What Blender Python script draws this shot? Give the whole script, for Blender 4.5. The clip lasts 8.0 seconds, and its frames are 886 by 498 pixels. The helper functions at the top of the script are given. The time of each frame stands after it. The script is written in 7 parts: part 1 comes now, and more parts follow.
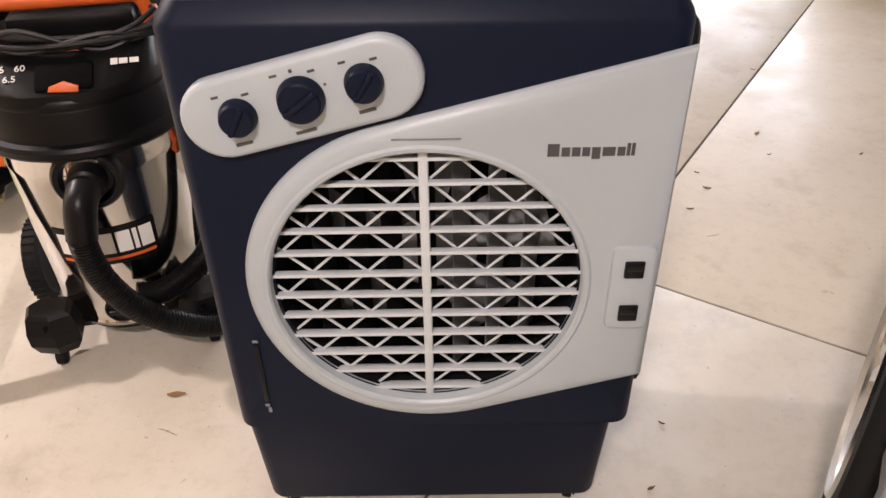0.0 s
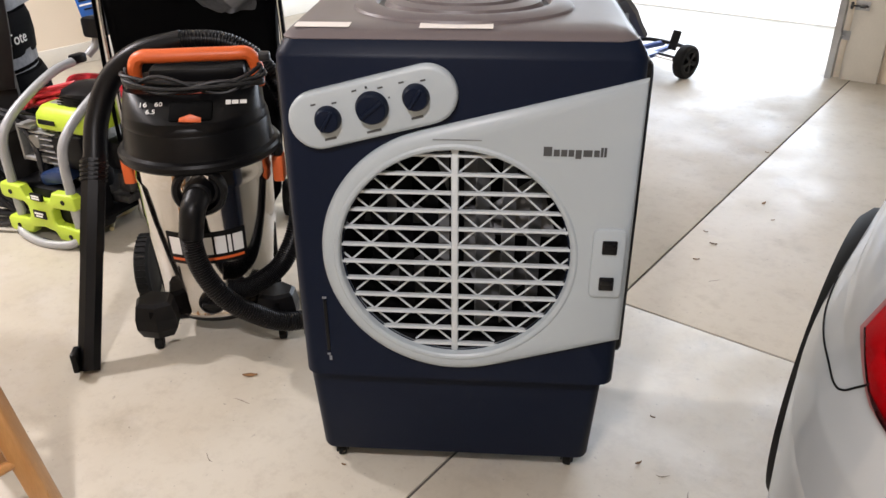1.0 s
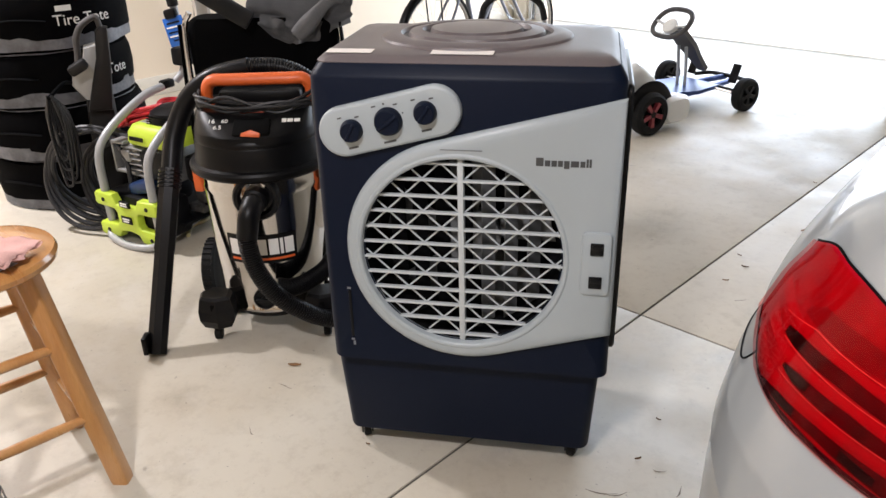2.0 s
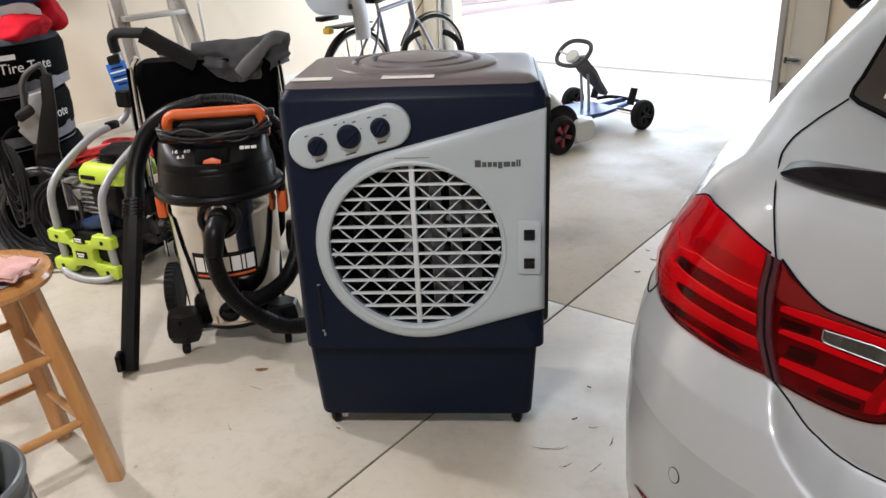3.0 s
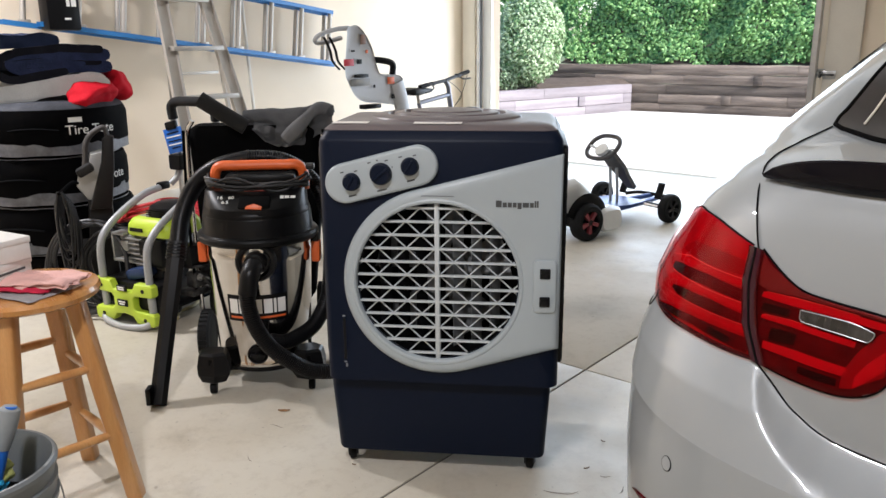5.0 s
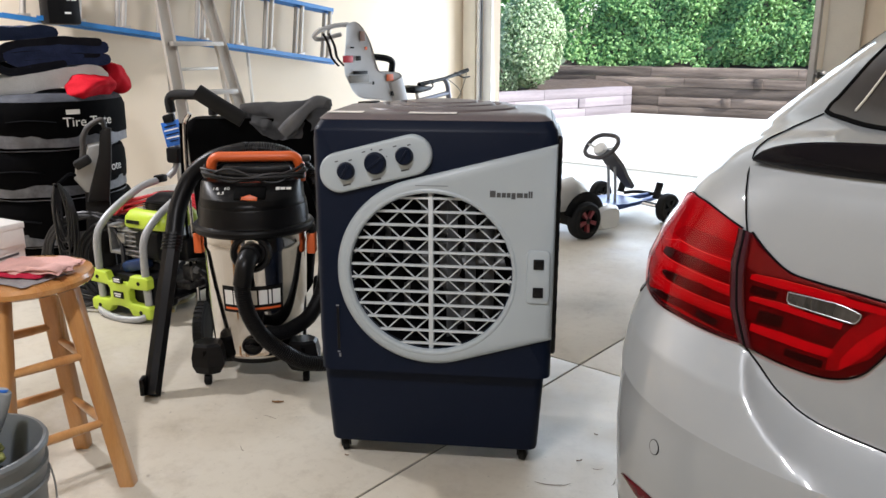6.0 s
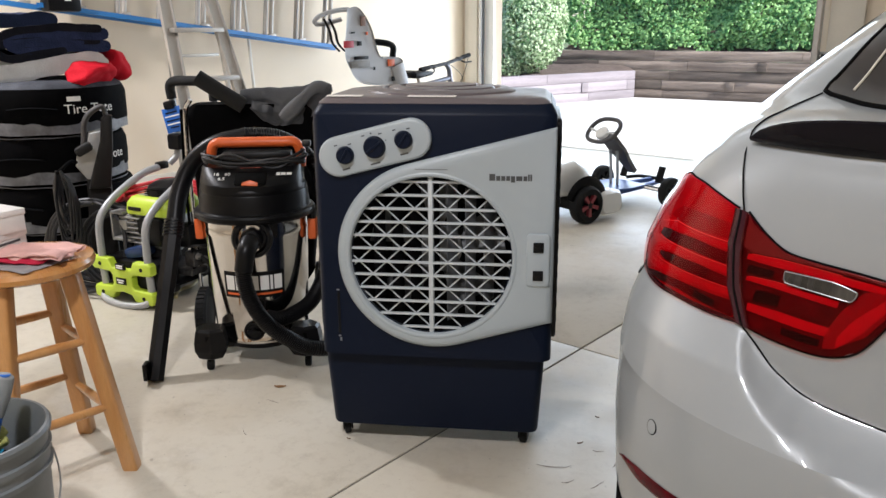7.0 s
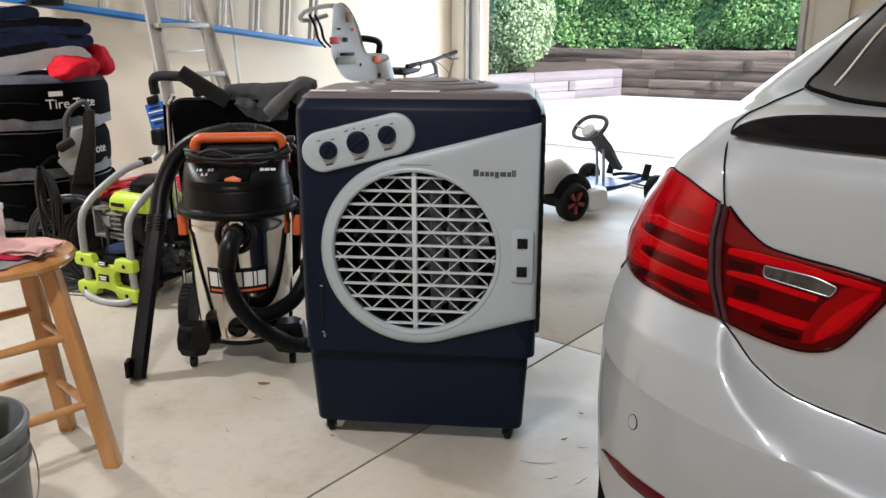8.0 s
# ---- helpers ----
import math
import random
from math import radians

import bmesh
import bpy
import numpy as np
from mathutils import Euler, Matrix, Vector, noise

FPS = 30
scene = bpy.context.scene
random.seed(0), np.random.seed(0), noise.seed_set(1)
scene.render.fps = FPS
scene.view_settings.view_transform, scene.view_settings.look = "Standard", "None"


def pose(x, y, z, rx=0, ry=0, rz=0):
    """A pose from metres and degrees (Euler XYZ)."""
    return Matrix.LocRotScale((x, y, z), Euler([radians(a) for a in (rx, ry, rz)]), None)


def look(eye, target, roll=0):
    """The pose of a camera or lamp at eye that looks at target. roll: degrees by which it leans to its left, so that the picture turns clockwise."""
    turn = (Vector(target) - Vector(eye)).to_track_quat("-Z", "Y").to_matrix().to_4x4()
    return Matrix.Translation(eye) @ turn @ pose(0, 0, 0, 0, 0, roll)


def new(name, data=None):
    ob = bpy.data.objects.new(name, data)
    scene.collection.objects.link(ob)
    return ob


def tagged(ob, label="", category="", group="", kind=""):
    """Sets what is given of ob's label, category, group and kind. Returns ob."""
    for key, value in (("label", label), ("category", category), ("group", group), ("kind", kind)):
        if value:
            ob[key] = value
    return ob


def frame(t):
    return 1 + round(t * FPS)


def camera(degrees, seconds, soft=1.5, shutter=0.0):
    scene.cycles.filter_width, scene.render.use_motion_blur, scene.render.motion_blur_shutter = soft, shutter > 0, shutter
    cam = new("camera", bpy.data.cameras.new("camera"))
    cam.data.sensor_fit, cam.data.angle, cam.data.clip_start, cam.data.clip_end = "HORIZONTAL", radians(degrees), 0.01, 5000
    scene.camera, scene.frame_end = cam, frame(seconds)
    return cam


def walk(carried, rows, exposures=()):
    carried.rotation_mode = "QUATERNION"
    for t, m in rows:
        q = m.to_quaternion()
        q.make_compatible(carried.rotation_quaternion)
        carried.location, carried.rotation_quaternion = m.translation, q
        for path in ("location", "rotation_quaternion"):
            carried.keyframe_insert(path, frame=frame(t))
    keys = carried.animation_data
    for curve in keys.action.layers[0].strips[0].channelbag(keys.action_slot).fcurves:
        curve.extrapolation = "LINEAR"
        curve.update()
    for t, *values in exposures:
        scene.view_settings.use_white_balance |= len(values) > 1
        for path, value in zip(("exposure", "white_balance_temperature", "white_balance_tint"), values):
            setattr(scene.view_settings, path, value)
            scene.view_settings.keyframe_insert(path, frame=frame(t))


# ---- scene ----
cam = camera(58.9, 8.0)
PATH = [
    (0, (0.557, -1.644, 1.264), (-0.334, -0.279, 0.105), -0.9),
    (0.5, (0.669, -1.817, 1.281), (-0.322, -0.403, 0.273), -1.0),
    (1, (0.832, -1.973, 1.291), (-0.239, -0.571, 0.35), -0.4),
    (1.2, (0.873, -1.979, 1.292), (-0.247, -0.604, 0.367), -0.2),
    (2.3, (1.144, -2.114, 1.324), (-0.125, -0.821, 0.477), -1.7),
    (2.5, (1.168, -2.187, 1.326), (-0.042, -0.829, 0.496), -2.1),
    (3, (1.222, -2.322, 1.345), (0.098, -0.863, 0.563), -2.5),
    (3.5, (1.289, -2.348, 1.341), (0.135, -0.892, 0.6), -0.9),
    (4, (1.324, -2.384, 1.291), (0.12, -0.93, 0.63), -0.6),
    (4.5, (1.341, -2.436, 1.214), (0.107, -0.97, 0.641), -0.8),
    (4.7, (1.344, -2.441, 1.211), (0.105, -0.962, 0.683), -0.7),
    (6, (1.367, -2.438, 1.176), (0.126, -0.955, 0.665), 0.0),
    (6.5, (1.373, -2.433, 1.171), (0.131, -0.959, 0.638), -0.4),
    (7, (1.377, -2.434, 1.169), (0.134, -0.964, 0.625), -0.4),
    (7.5, (1.379, -2.426, 1.164), (0.15, -0.946, 0.619), -0.2),
    (8, (1.382, -2.423, 1.162), (0.164, -0.935, 0.613), -0.1),
]
walk(cam, [(t, look(eye, target, roll)) for t, eye, target, roll in PATH],
     [(0, 1.58, 6850, 24), (0.5, 1.48, 6550, 18), (1.0, 1.39, 6300, 16), (2.5, 1.25, 6150, 14), (3.5, 1.14, 6030, 13), (8.0, 1.12, 6020, 12)])

# ---- light ----
SUN_AZ, SUN_EL = 86.0, 38.0      # degrees: azimuth counted from +y towards +x
world = bpy.data.worlds.new("sky")
scene.world = world
world.use_nodes = True
wn = world.node_tree.nodes
sky = wn.new("ShaderNodeTexSky")
sky.sky_type, sky.sun_disc = "NISHITA", False
sky.sun_elevation, sky.sun_rotation = radians(SUN_EL), radians(SUN_AZ)
world.node_tree.links.new(sky.outputs["Color"], wn["Background"].inputs["Color"])
wn["Background"].inputs["Strength"].default_value = 0.15

sun_data = bpy.data.lights.new("sun", "SUN")
sun_data.energy, sun_data.angle, sun_data.color = 5.0, radians(0.5), (1.0, 0.95, 0.88)
sun = new("sun", sun_data)
sun.matrix_world = look((6 * math.sin(radians(SUN_AZ)), 6 * math.cos(radians(SUN_AZ)), 6 * math.tan(radians(SUN_EL))), (0, 0, 0))


def area(name, centre, target, w, h, watts, colour):
    data = bpy.data.lights.new(name, "AREA")
    data.shape, data.size, data.size_y, data.energy, data.color = "RECTANGLE", w, h, watts, colour
    ob = new(name, data)
    ob.matrix_world = look(centre, target)
    return ob


# ceiling bulbs over the two bays and daylight standing in the open door
for x, y, watts in ((-3.0, -1.6, 44), (0.75, -2.7, 29)):
    area("ceiling_light", (x, y, 2.62), (x, y + 0.001, 0), 0.20, 0.20, watts, (1.0, 0.955, 0.92))
area("door_daylight", (-1.9, 4.36, 1.10), (-1.9, 0, 0.9), 3.3, 2.0, 50, (0.82, 0.91, 1.0))

# ---- materials ----
def nodes_of(name):
    m = bpy.data.materials.new(name)
    m.use_nodes = True
    return m, m.node_tree.nodes, m.node_tree.links, m.node_tree.nodes["Principled BSDF"]


def mat(name, colour, rough=0.5, metal=0.0, var=0.12, scale=6.0, fine=90.0, bump=0.15, depth=0.002, coat=0.0,
        spread=0.0, second=None, spec=0.5, stretch=(1, 1, 1), rough_var=0.12):
    """A surface with broad and fine variation. second: a colour that broad patches turn to; spread: change from piece to piece."""
    m, n, l, b = nodes_of(name)
    co = n.new("ShaderNodeTexCoord")
    mp = n.new("ShaderNodeMapping")
    mp.inputs["Scale"].default_value = stretch
    l.new(co.outputs["Object"], mp.inputs["Vector"])
    broad, small = n.new("ShaderNodeTexNoise"), n.new("ShaderNodeTexNoise")
    for node, s, d in ((broad, scale, 4), (small, fine, 3)):
        node.inputs["Scale"].default_value, node.inputs["Detail"].default_value = s, d
        l.new(mp.outputs["Vector"], node.inputs["Vector"])
    r, g, bl = colour
    mix = n.new("ShaderNodeMix")
    mix.data_type = "RGBA"
    ramp = n.new("ShaderNodeMapRange")
    ramp.inputs["From Min"].default_value, ramp.inputs["From Max"].default_value = 0.35, 0.68
    l.new(broad.outputs["Fac"], ramp.inputs["Value"])
    l.new(ramp.outputs["Result"], mix.inputs["Factor"])
    far = second or (r * (1 - var), g * (1 - var), bl * (1 - var))
    mix.inputs["A"].default_value, mix.inputs["B"].default_value = (r, g, bl, 1), (*far, 1)
    hsv = n.new("ShaderNodeHueSaturation")
    l.new(mix.outputs["Result"], hsv.inputs["Color"])
    val = n.new("ShaderNodeMapRange")
    val.inputs["To Min"].default_value, val.inputs["To Max"].default_value = 1 - var * 0.7, 1 + var * 0.7
    l.new(small.outputs["Fac"], val.inputs["Value"])
    if spread:
        info = n.new("ShaderNodeObjectInfo")
        sp, mul = n.new("ShaderNodeMapRange"), n.new("ShaderNodeMath")
        sp.inputs["To Min"].default_value, sp.inputs["To Max"].default_value = 1 - spread, 1 + spread
        mul.operation = "MULTIPLY"
        l.new(info.outputs["Random"], sp.inputs["Value"])
        l.new(sp.outputs["Result"], mul.inputs[0])
        l.new(val.outputs["Result"], mul.inputs[1])
        l.new(mul.outputs[0], hsv.inputs["Value"])
    else:
        l.new(val.outputs["Result"], hsv.inputs["Value"])
    l.new(hsv.outputs["Color"], b.inputs["Base Color"])
    rg = n.new("ShaderNodeMapRange")
    rg.inputs["To Min"].default_value, rg.inputs["To Max"].default_value = max(0.02, rough - rough_var), min(1, rough + rough_var)
    l.new(broad.outputs["Fac"], rg.inputs["Value"])
    l.new(rg.outputs["Result"], b.inputs["Roughness"])
    b.inputs["Metallic"].default_value = metal
    b.inputs["Specular IOR Level"].default_value = spec
    b.inputs["Coat Weight"].default_value = coat
    b.inputs["Coat Roughness"].default_value = 0.04
    if bump:
        bp = n.new("ShaderNodeBump")
        bp.inputs["Strength"].default_value, bp.inputs["Distance"].default_value = bump, depth
        l.new(small.outputs["Fac"], bp.inputs["Height"])
        l.new(bp.outputs["Normal"], b.inputs["Normal"])
    return m


# ---- mesh helpers ----
def finish(name, bm, material, sharp=35):
    mesh = bpy.data.meshes.new(name)
    bmesh.ops.recalc_face_normals(bm, faces=bm.faces)
    bm.to_mesh(mesh)
    bm.free()
    for p in mesh.polygons:
        p.use_smooth = True
    mesh.set_sharp_from_angle(angle=radians(sharp))
    for m in material if isinstance(material, (list, tuple)) else (material,):
        mesh.materials.append(m)
    return mesh


def part(name, bm, material, parent, label="", sharp=35):
    ob = new(name, finish(name, bm, material, sharp))
    ob.parent = parent
    if label:
        tagged(ob, label)
    return ob


def again(name, mesh, parent, m):
    """Another object on a mesh that stands already."""
    ob = new(name, mesh)
    ob.parent = parent
    ob.matrix_basis = m
    return ob


def thing(name, label, category, at=(0, 0, 0), turn=0.0, group="", kind=""):
    ob = new(name)
    ob.empty_display_size = 0.05
    ob.matrix_basis = pose(*at, 0, 0, turn)
    return tagged(ob, label, category, group, kind)


def solid(name, bm, material, label, category="", group="", kind="", m=None, sharp=35):
    ob = new(name, finish(name, bm, material, sharp))
    if m is not None:
        ob.matrix_basis = m
    return tagged(ob, label, category, group, kind)


def box(bm, size, at, bevel=0.0, seg=2, m=None):
    out = bmesh.ops.create_cube(bm, size=1.0)
    vs = out["verts"]
    for v in vs:
        v.co = Vector((v.co.x * size[0], v.co.y * size[1], v.co.z * size[2]))
    if bevel:
        es = list({e for v in vs for e in v.link_edges})
        res = bmesh.ops.bevel(bm, geom=es, offset=bevel, segments=seg, profile=0.5, affect="EDGES")
        vs = list({v for f in res["faces"] for v in f.verts} | {v for v in vs if v.is_valid})
    mm = Matrix.Translation(at) @ (m or Matrix())
    for v in vs:
        v.co = mm @ v.co
    return bm


def boxes(*rows, bevel=0.0, seg=2):
    bm = bmesh.new()
    for size, at, *rest in rows:
        box(bm, size, at, rest[0] if rest else bevel, seg, rest[1] if len(rest) > 1 else None)
    return bm


def lathe(bm, profile, m=None, seg=32, closed=False):
    """Turns a profile of (radius, height) about z."""
    m = m or Matrix()
    rings = []
    for r, z in profile:
        if r < 1e-6:
            rings.append([bm.verts.new(m @ Vector((0, 0, z)))])
        else:
            rings.append([bm.verts.new(m @ Vector((r * math.cos(a), r * math.sin(a), z)))
                          for a in (2 * math.pi * k / seg for k in range(seg))])
    pairs = list(zip(rings, rings[1:])) + ([(rings[-1], rings[0])] if closed else [])
    for a, b in pairs:
        for k in range(seg):
            j = (k + 1) % seg
            if len(a) == 1 and len(b) == 1:
                continue
            if len(a) == 1:
                bm.faces.new((a[0], b[k], b[j]))
            elif len(b) == 1:
                bm.faces.new((a[k], a[j], b[0]))
            else:
                bm.faces.new((a[k], a[j], b[j], b[k]))
    return bm


def disc_profile(r, h, e):
    """A closed round-edged disc from 0 to h."""
    return [(0, 0), (r - e, 0), (r - 0.3 * e, 0.3 * e), (r, e), (r, h - e), (r - 0.3 * e, h - 0.3 * e), (r - e, h), (0, h)]


def curve(points, steps=8):
    """A smooth line through the points."""
    ps = [Vector(p) for p in points]
    if len(ps) == 2 or steps == 1:
        return ps
    out = []
    ext = [2 * ps[0] - ps[1], *ps, 2 * ps[-1] - ps[-2]]
    for a, b, c, d in zip(ext, ext[1:], ext[2:], ext[3:]):
        for k in range(steps):
            t = k / steps
            out.append(0.5 * (2 * b + (c - a) * t + (2 * a - 5 * b + 4 * c - d) * t * t + (3 * b - a - 3 * c + d) * t ** 3))
    out.append(ps[-1])
    return out


def tube(bm, points, radius, seg=10, steps=8, flat=1.0, ends=True, closed=False, up=None):
    """A pipe along a smooth line. radius: a number or a function of the way along, from 0 to 1; flat: squeezes one axis."""
    ps = curve(points, steps)
    if closed:
        ps = ps[:-1] if (ps[0] - ps[-1]).length < 1e-5 else ps
    n = len(ps)
    rings = []
    side = None
    for k, p in enumerate(ps):
        if closed:
            along = (ps[(k + 1) % n] - ps[k - 1]).normalized()
        else:
            along = (ps[min(k + 1, n - 1)] - ps[max(k - 1, 0)]).normalized()
        if side is None:
            ref = Vector(up) if up else (Vector((0, 0, 1)) if abs(along.z) < 0.9 else Vector((1, 0, 0)))
            side = along.cross(ref).normalized()
        side = (side - along * side.dot(along)).normalized()
        other = along.cross(side)
        r = radius(k / (n - 1)) if callable(radius) else radius
        rings.append([bm.verts.new(p + side * (r * math.cos(a)) + other * (r * flat * math.sin(a)))
                      for a in (2 * math.pi * j / seg for j in range(seg))])
    for a, b in list(zip(rings, rings[1:])) + ([(rings[-1], rings[0])] if closed else []):
        for j in range(seg):
            i = (j + 1) % seg
            bm.faces.new((a[j], a[i], b[i], b[j]))
    if ends and not closed:
        bm.faces.new(rings[0])
        bm.faces.new(rings[-1])
    return bm


def pipe(points, radius, **k):
    return tube(bmesh.new(), points, radius, **k)


def outline(bm, pts, thick, axis="y", bevel=0.0, m=None, seg=2):
    """A flat plate with that outline in (x, z) (or (x, y) for axis z), from 0 back to thick; its front edge is rounded."""
    m = m or Matrix()

    def at(p, t):
        return m @ (Vector((p[0], t, p[1])) if axis == "y" else Vector((p[0], p[1], t)))
    n = len(pts)
    loops = []
    flat = [Vector((p[0], p[1])) for p in pts]
    area2 = sum(a.x * b.y - b.x * a.y for a, b in zip(flat, flat[1:] + flat[:1]))
    sgn = 1 if area2 > 0 else -1

    def inset(d):
        if d == 0:
            return flat
        res = []
        for k in range(n):
            a, b, c = flat[k - 1], flat[k], flat[(k + 1) % n]
            e1, e2 = (b - a).normalized(), (c - b).normalized()
            n1, n2 = Vector((-e1.y, e1.x)) * sgn, Vector((-e2.y, e2.x)) * sgn
            w = n1 + n2
            w = w / max(0.35, w.dot(n1)) if w.length > 1e-6 else n1
            res.append(b + w * d)
        return res
    levels = [(bevel, 0.0)] + [(bevel * (1 - math.sin(k / seg * math.pi / 2)), bevel * (1 - math.cos(k / seg * math.pi / 2)) * (1 if thick > 0 else -1)) for k in range(1, seg + 1)] if bevel else [(0.0, 0.0)]
    levels.append((0.0, thick))
    for d, t in levels:
        loops.append([bm.verts.new(at(p, t)) for p in inset(d)])
    for a, b in zip(loops, loops[1:]):
        for k in range(n):
            j = (k + 1) % n
            bm.faces.new((a[k], a[j], b[j], b[k]))
    bm.faces.new(loops[0])
    bm.faces.new(loops[-1])
    return bm


def plate(pts, thick, **k):
    return outline(bmesh.new(), pts, thick, **k)


def arc(cx, cy, r, a0, a1, n):
    return [(cx + r * math.cos(radians(a0 + (a1 - a0) * k / n)), cy + r * math.sin(radians(a0 + (a1 - a0) * k / n))) for k in range(n + 1)]


def rounded(x0, y0, x1, y1, r, n=4):
    return (arc(x1 - r, y1 - r, r, 0, 90, n) + arc(x0 + r, y1 - r, r, 90, 180, n)
            + arc(x0 + r, y0 + r, r, 180, 270, n) + arc(x1 - r, y0 + r, r, 270, 360, n))


def loft(bm, loops, caps=True, closed=True):
    """Skins rings of equal count."""
    rings = [[bm.verts.new(p) for p in ring] for ring in loops]
    n = len(rings[0])
    for a, b in zip(rings, rings[1:]):
        for k in range(n if closed else n - 1):
            j = (k + 1) % n
            bm.faces.new((a[k], a[j], b[j], b[k]))
    if caps:
        bm.faces.new(rings[0])
        bm.faces.new(rings[-1])
    return bm


def words(text, size, material, parent, m, name="print", depth=0.0006):
    """Lettering as a flat mesh; it lies in x and y of m."""
    data = bpy.data.curves.new(name, "FONT")
    data.body, data.size, data.extrude, data.align_x = text, size, depth, "CENTER"
    tmp = bpy.data.objects.new(name, data)
    mesh = bpy.data.meshes.new_from_object(tmp)
    bpy.data.objects.remove(tmp)
    mesh.materials.append(material)
    ob = new(name, mesh)
    ob.parent = parent
    ob.matrix_basis = m
    return ob


def bars(rows, thick, material, parent, m, name="print"):
    """Plain bars (x, y, w, h) that stand for print, in x and y of m."""
    for x, y, w, h in rows:
        ob = part(name, box(bmesh.new(), (w, h, thick), (x, y, 0)), material, parent)
        ob.matrix_basis = m
    return ob


FRONT = pose(0, 0, 0, 90, 0, 0)      # turns x, y writing upright, facing -y

# ---- materials of the place ----


def concrete(name, pale, brown, dark):
    """Trowelled slab: broad tint, cloudy stains, small dark marks and grit."""
    m, n, l, b = nodes_of(name)
    co = n.new("ShaderNodeTexCoord")

    def cloud(scale, detail, lo, hi, to=1.0, rough=0.6):
        t, r = n.new("ShaderNodeTexNoise"), n.new("ShaderNodeMapRange")
        t.inputs["Scale"].default_value, t.inputs["Detail"].default_value, t.inputs["Roughness"].default_value = scale, detail, rough
        r.inputs["From Min"].default_value, r.inputs["From Max"].default_value, r.inputs["To Max"].default_value = lo, hi, to
        l.new(co.outputs["Object"], t.inputs["Vector"])
        l.new(t.outputs["Fac"], r.inputs["Value"])
        return r.outputs["Result"]

    last = None
    for colour, fac in ((brown, cloud(1.1, 6, 0.42, 0.68, 0.8)), (dark, cloud(4.5, 8, 0.54, 0.74, 0.6, 0.7)), ((0.62, 0.60, 0.57), cloud(2.3, 6, 0.56, 0.72, 0.5)), ((0.40, 0.35, 0.28), cloud(22, 7, 0.50, 0.68, 0.35, 0.75)), ((0.12, 0.10, 0.085), cloud(16, 5, 0.68, 0.75, 0.6)), ((0.10, 0.09, 0.08), cloud(70, 2, 0.70, 0.77, 0.55))):
        mix = n.new("ShaderNodeMix")
        mix.data_type = "RGBA"
        l.new(fac, mix.inputs["Factor"])
        if last:
            l.new(last, mix.inputs["A"])
        else:
            mix.inputs["A"].default_value = (*pale, 1)
        mix.inputs["B"].default_value = (*colour, 1)
        last = mix.outputs["Result"]
    l.new(last, b.inputs["Base Color"])
    rg = n.new("ShaderNodeMapRange")
    rg.inputs["To Min"].default_value, rg.inputs["To Max"].default_value = 0.30, 0.62
    l.new(cloud(3.0, 5, 0.3, 0.7), rg.inputs["Value"])
    l.new(rg.outputs["Result"], b.inputs["Roughness"])
    bp = n.new("ShaderNodeBump")
    bp.inputs["Strength"].default_value, bp.inputs["Distance"].default_value = 0.10, 0.002
    l.new(cloud(55, 4, 0.2, 0.8), bp.inputs["Height"])
    l.new(bp.outputs["Normal"], b.inputs["Normal"])
    return m


M_CONC = concrete("concrete", (0.56, 0.52, 0.435), (0.455, 0.395, 0.30), (0.31, 0.27, 0.205))
M_JOINT = mat("joint_dirt", (0.09, 0.08, 0.07), 0.9)
M_WALL = mat("cream_plaster", (0.83, 0.72, 0.57), 0.75, var=0.05, scale=2.0, fine=160, bump=0.12)
M_CEIL = mat("white_ceiling", (0.80, 0.78, 0.74), 0.8, var=0.04, bump=0.1)
M_TRIM = mat("cream_paint", (0.74, 0.70, 0.61), 0.45, var=0.06, bump=0.05)
M_TRACK = mat("galvanised_steel", (0.52, 0.53, 0.54), 0.38, metal=0.9, var=0.12, scale=9)
M_DRIVE = mat("driveway_concrete", (0.60, 0.58, 0.54), 0.8, var=0.1, scale=0.9, fine=30, bump=0.1)
M_TIMBER = mat("weathered_timber", (0.235, 0.185, 0.145), 0.85, var=0.5, scale=4.0, fine=45, bump=0.9, depth=0.02, spread=0.5, second=(0.10, 0.075, 0.058), stretch=(0.25, 4, 4))
M_SOIL = mat("bark_mulch", (0.09, 0.065, 0.05), 0.95, var=0.3, scale=6, fine=60, bump=0.8, depth=0.02)
M_BARK = mat("bark", (0.13, 0.10, 0.075), 0.9, var=0.3, bump=0.6, depth=0.01)
M_LAWN = mat("far_ground", (0.10, 0.13, 0.05), 0.95, var=0.2, scale=0.5)

WX, DY, DW = -4.0, 3.03, 4.30      # inner faces of the side wall, of the near bay's front wall and of the open bay's front wall
OPEN_L, OPEN_R, OPEN_H = -3.62, -0.13, 2.15
RIGHT, BACK, CEIL = 3.6, -5.2, 2.70

# ---- floor, walls, ceiling ----
floor = thing("floor", "buff concrete garage floor with saw-cut joints", "floor", kind="structure")
part("bed", boxes(((RIGHT - WX + 0.3, DW - BACK, 0.1), ((RIGHT + WX) / 2, (DW + BACK) / 2, -0.0545))), M_JOINT, floor)
for x0, x1, y0, y1 in ((WX, 0, BACK, 0), (0, RIGHT, BACK, 0), (WX, 0, 0, DW + 0.15), (0, RIGHT, 0, DY + 0.15)):
    part("slab", boxes(((x1 - x0 - 0.007, y1 - y0 - 0.007, 0.1), ((x0 + x1) / 2, (y0 + y1) / 2, -0.05), 0.003)), M_CONC, floor)


def wall(name, size, at, label):
    return solid(name, boxes((size, at)), M_WALL, label, "wall", kind="structure")


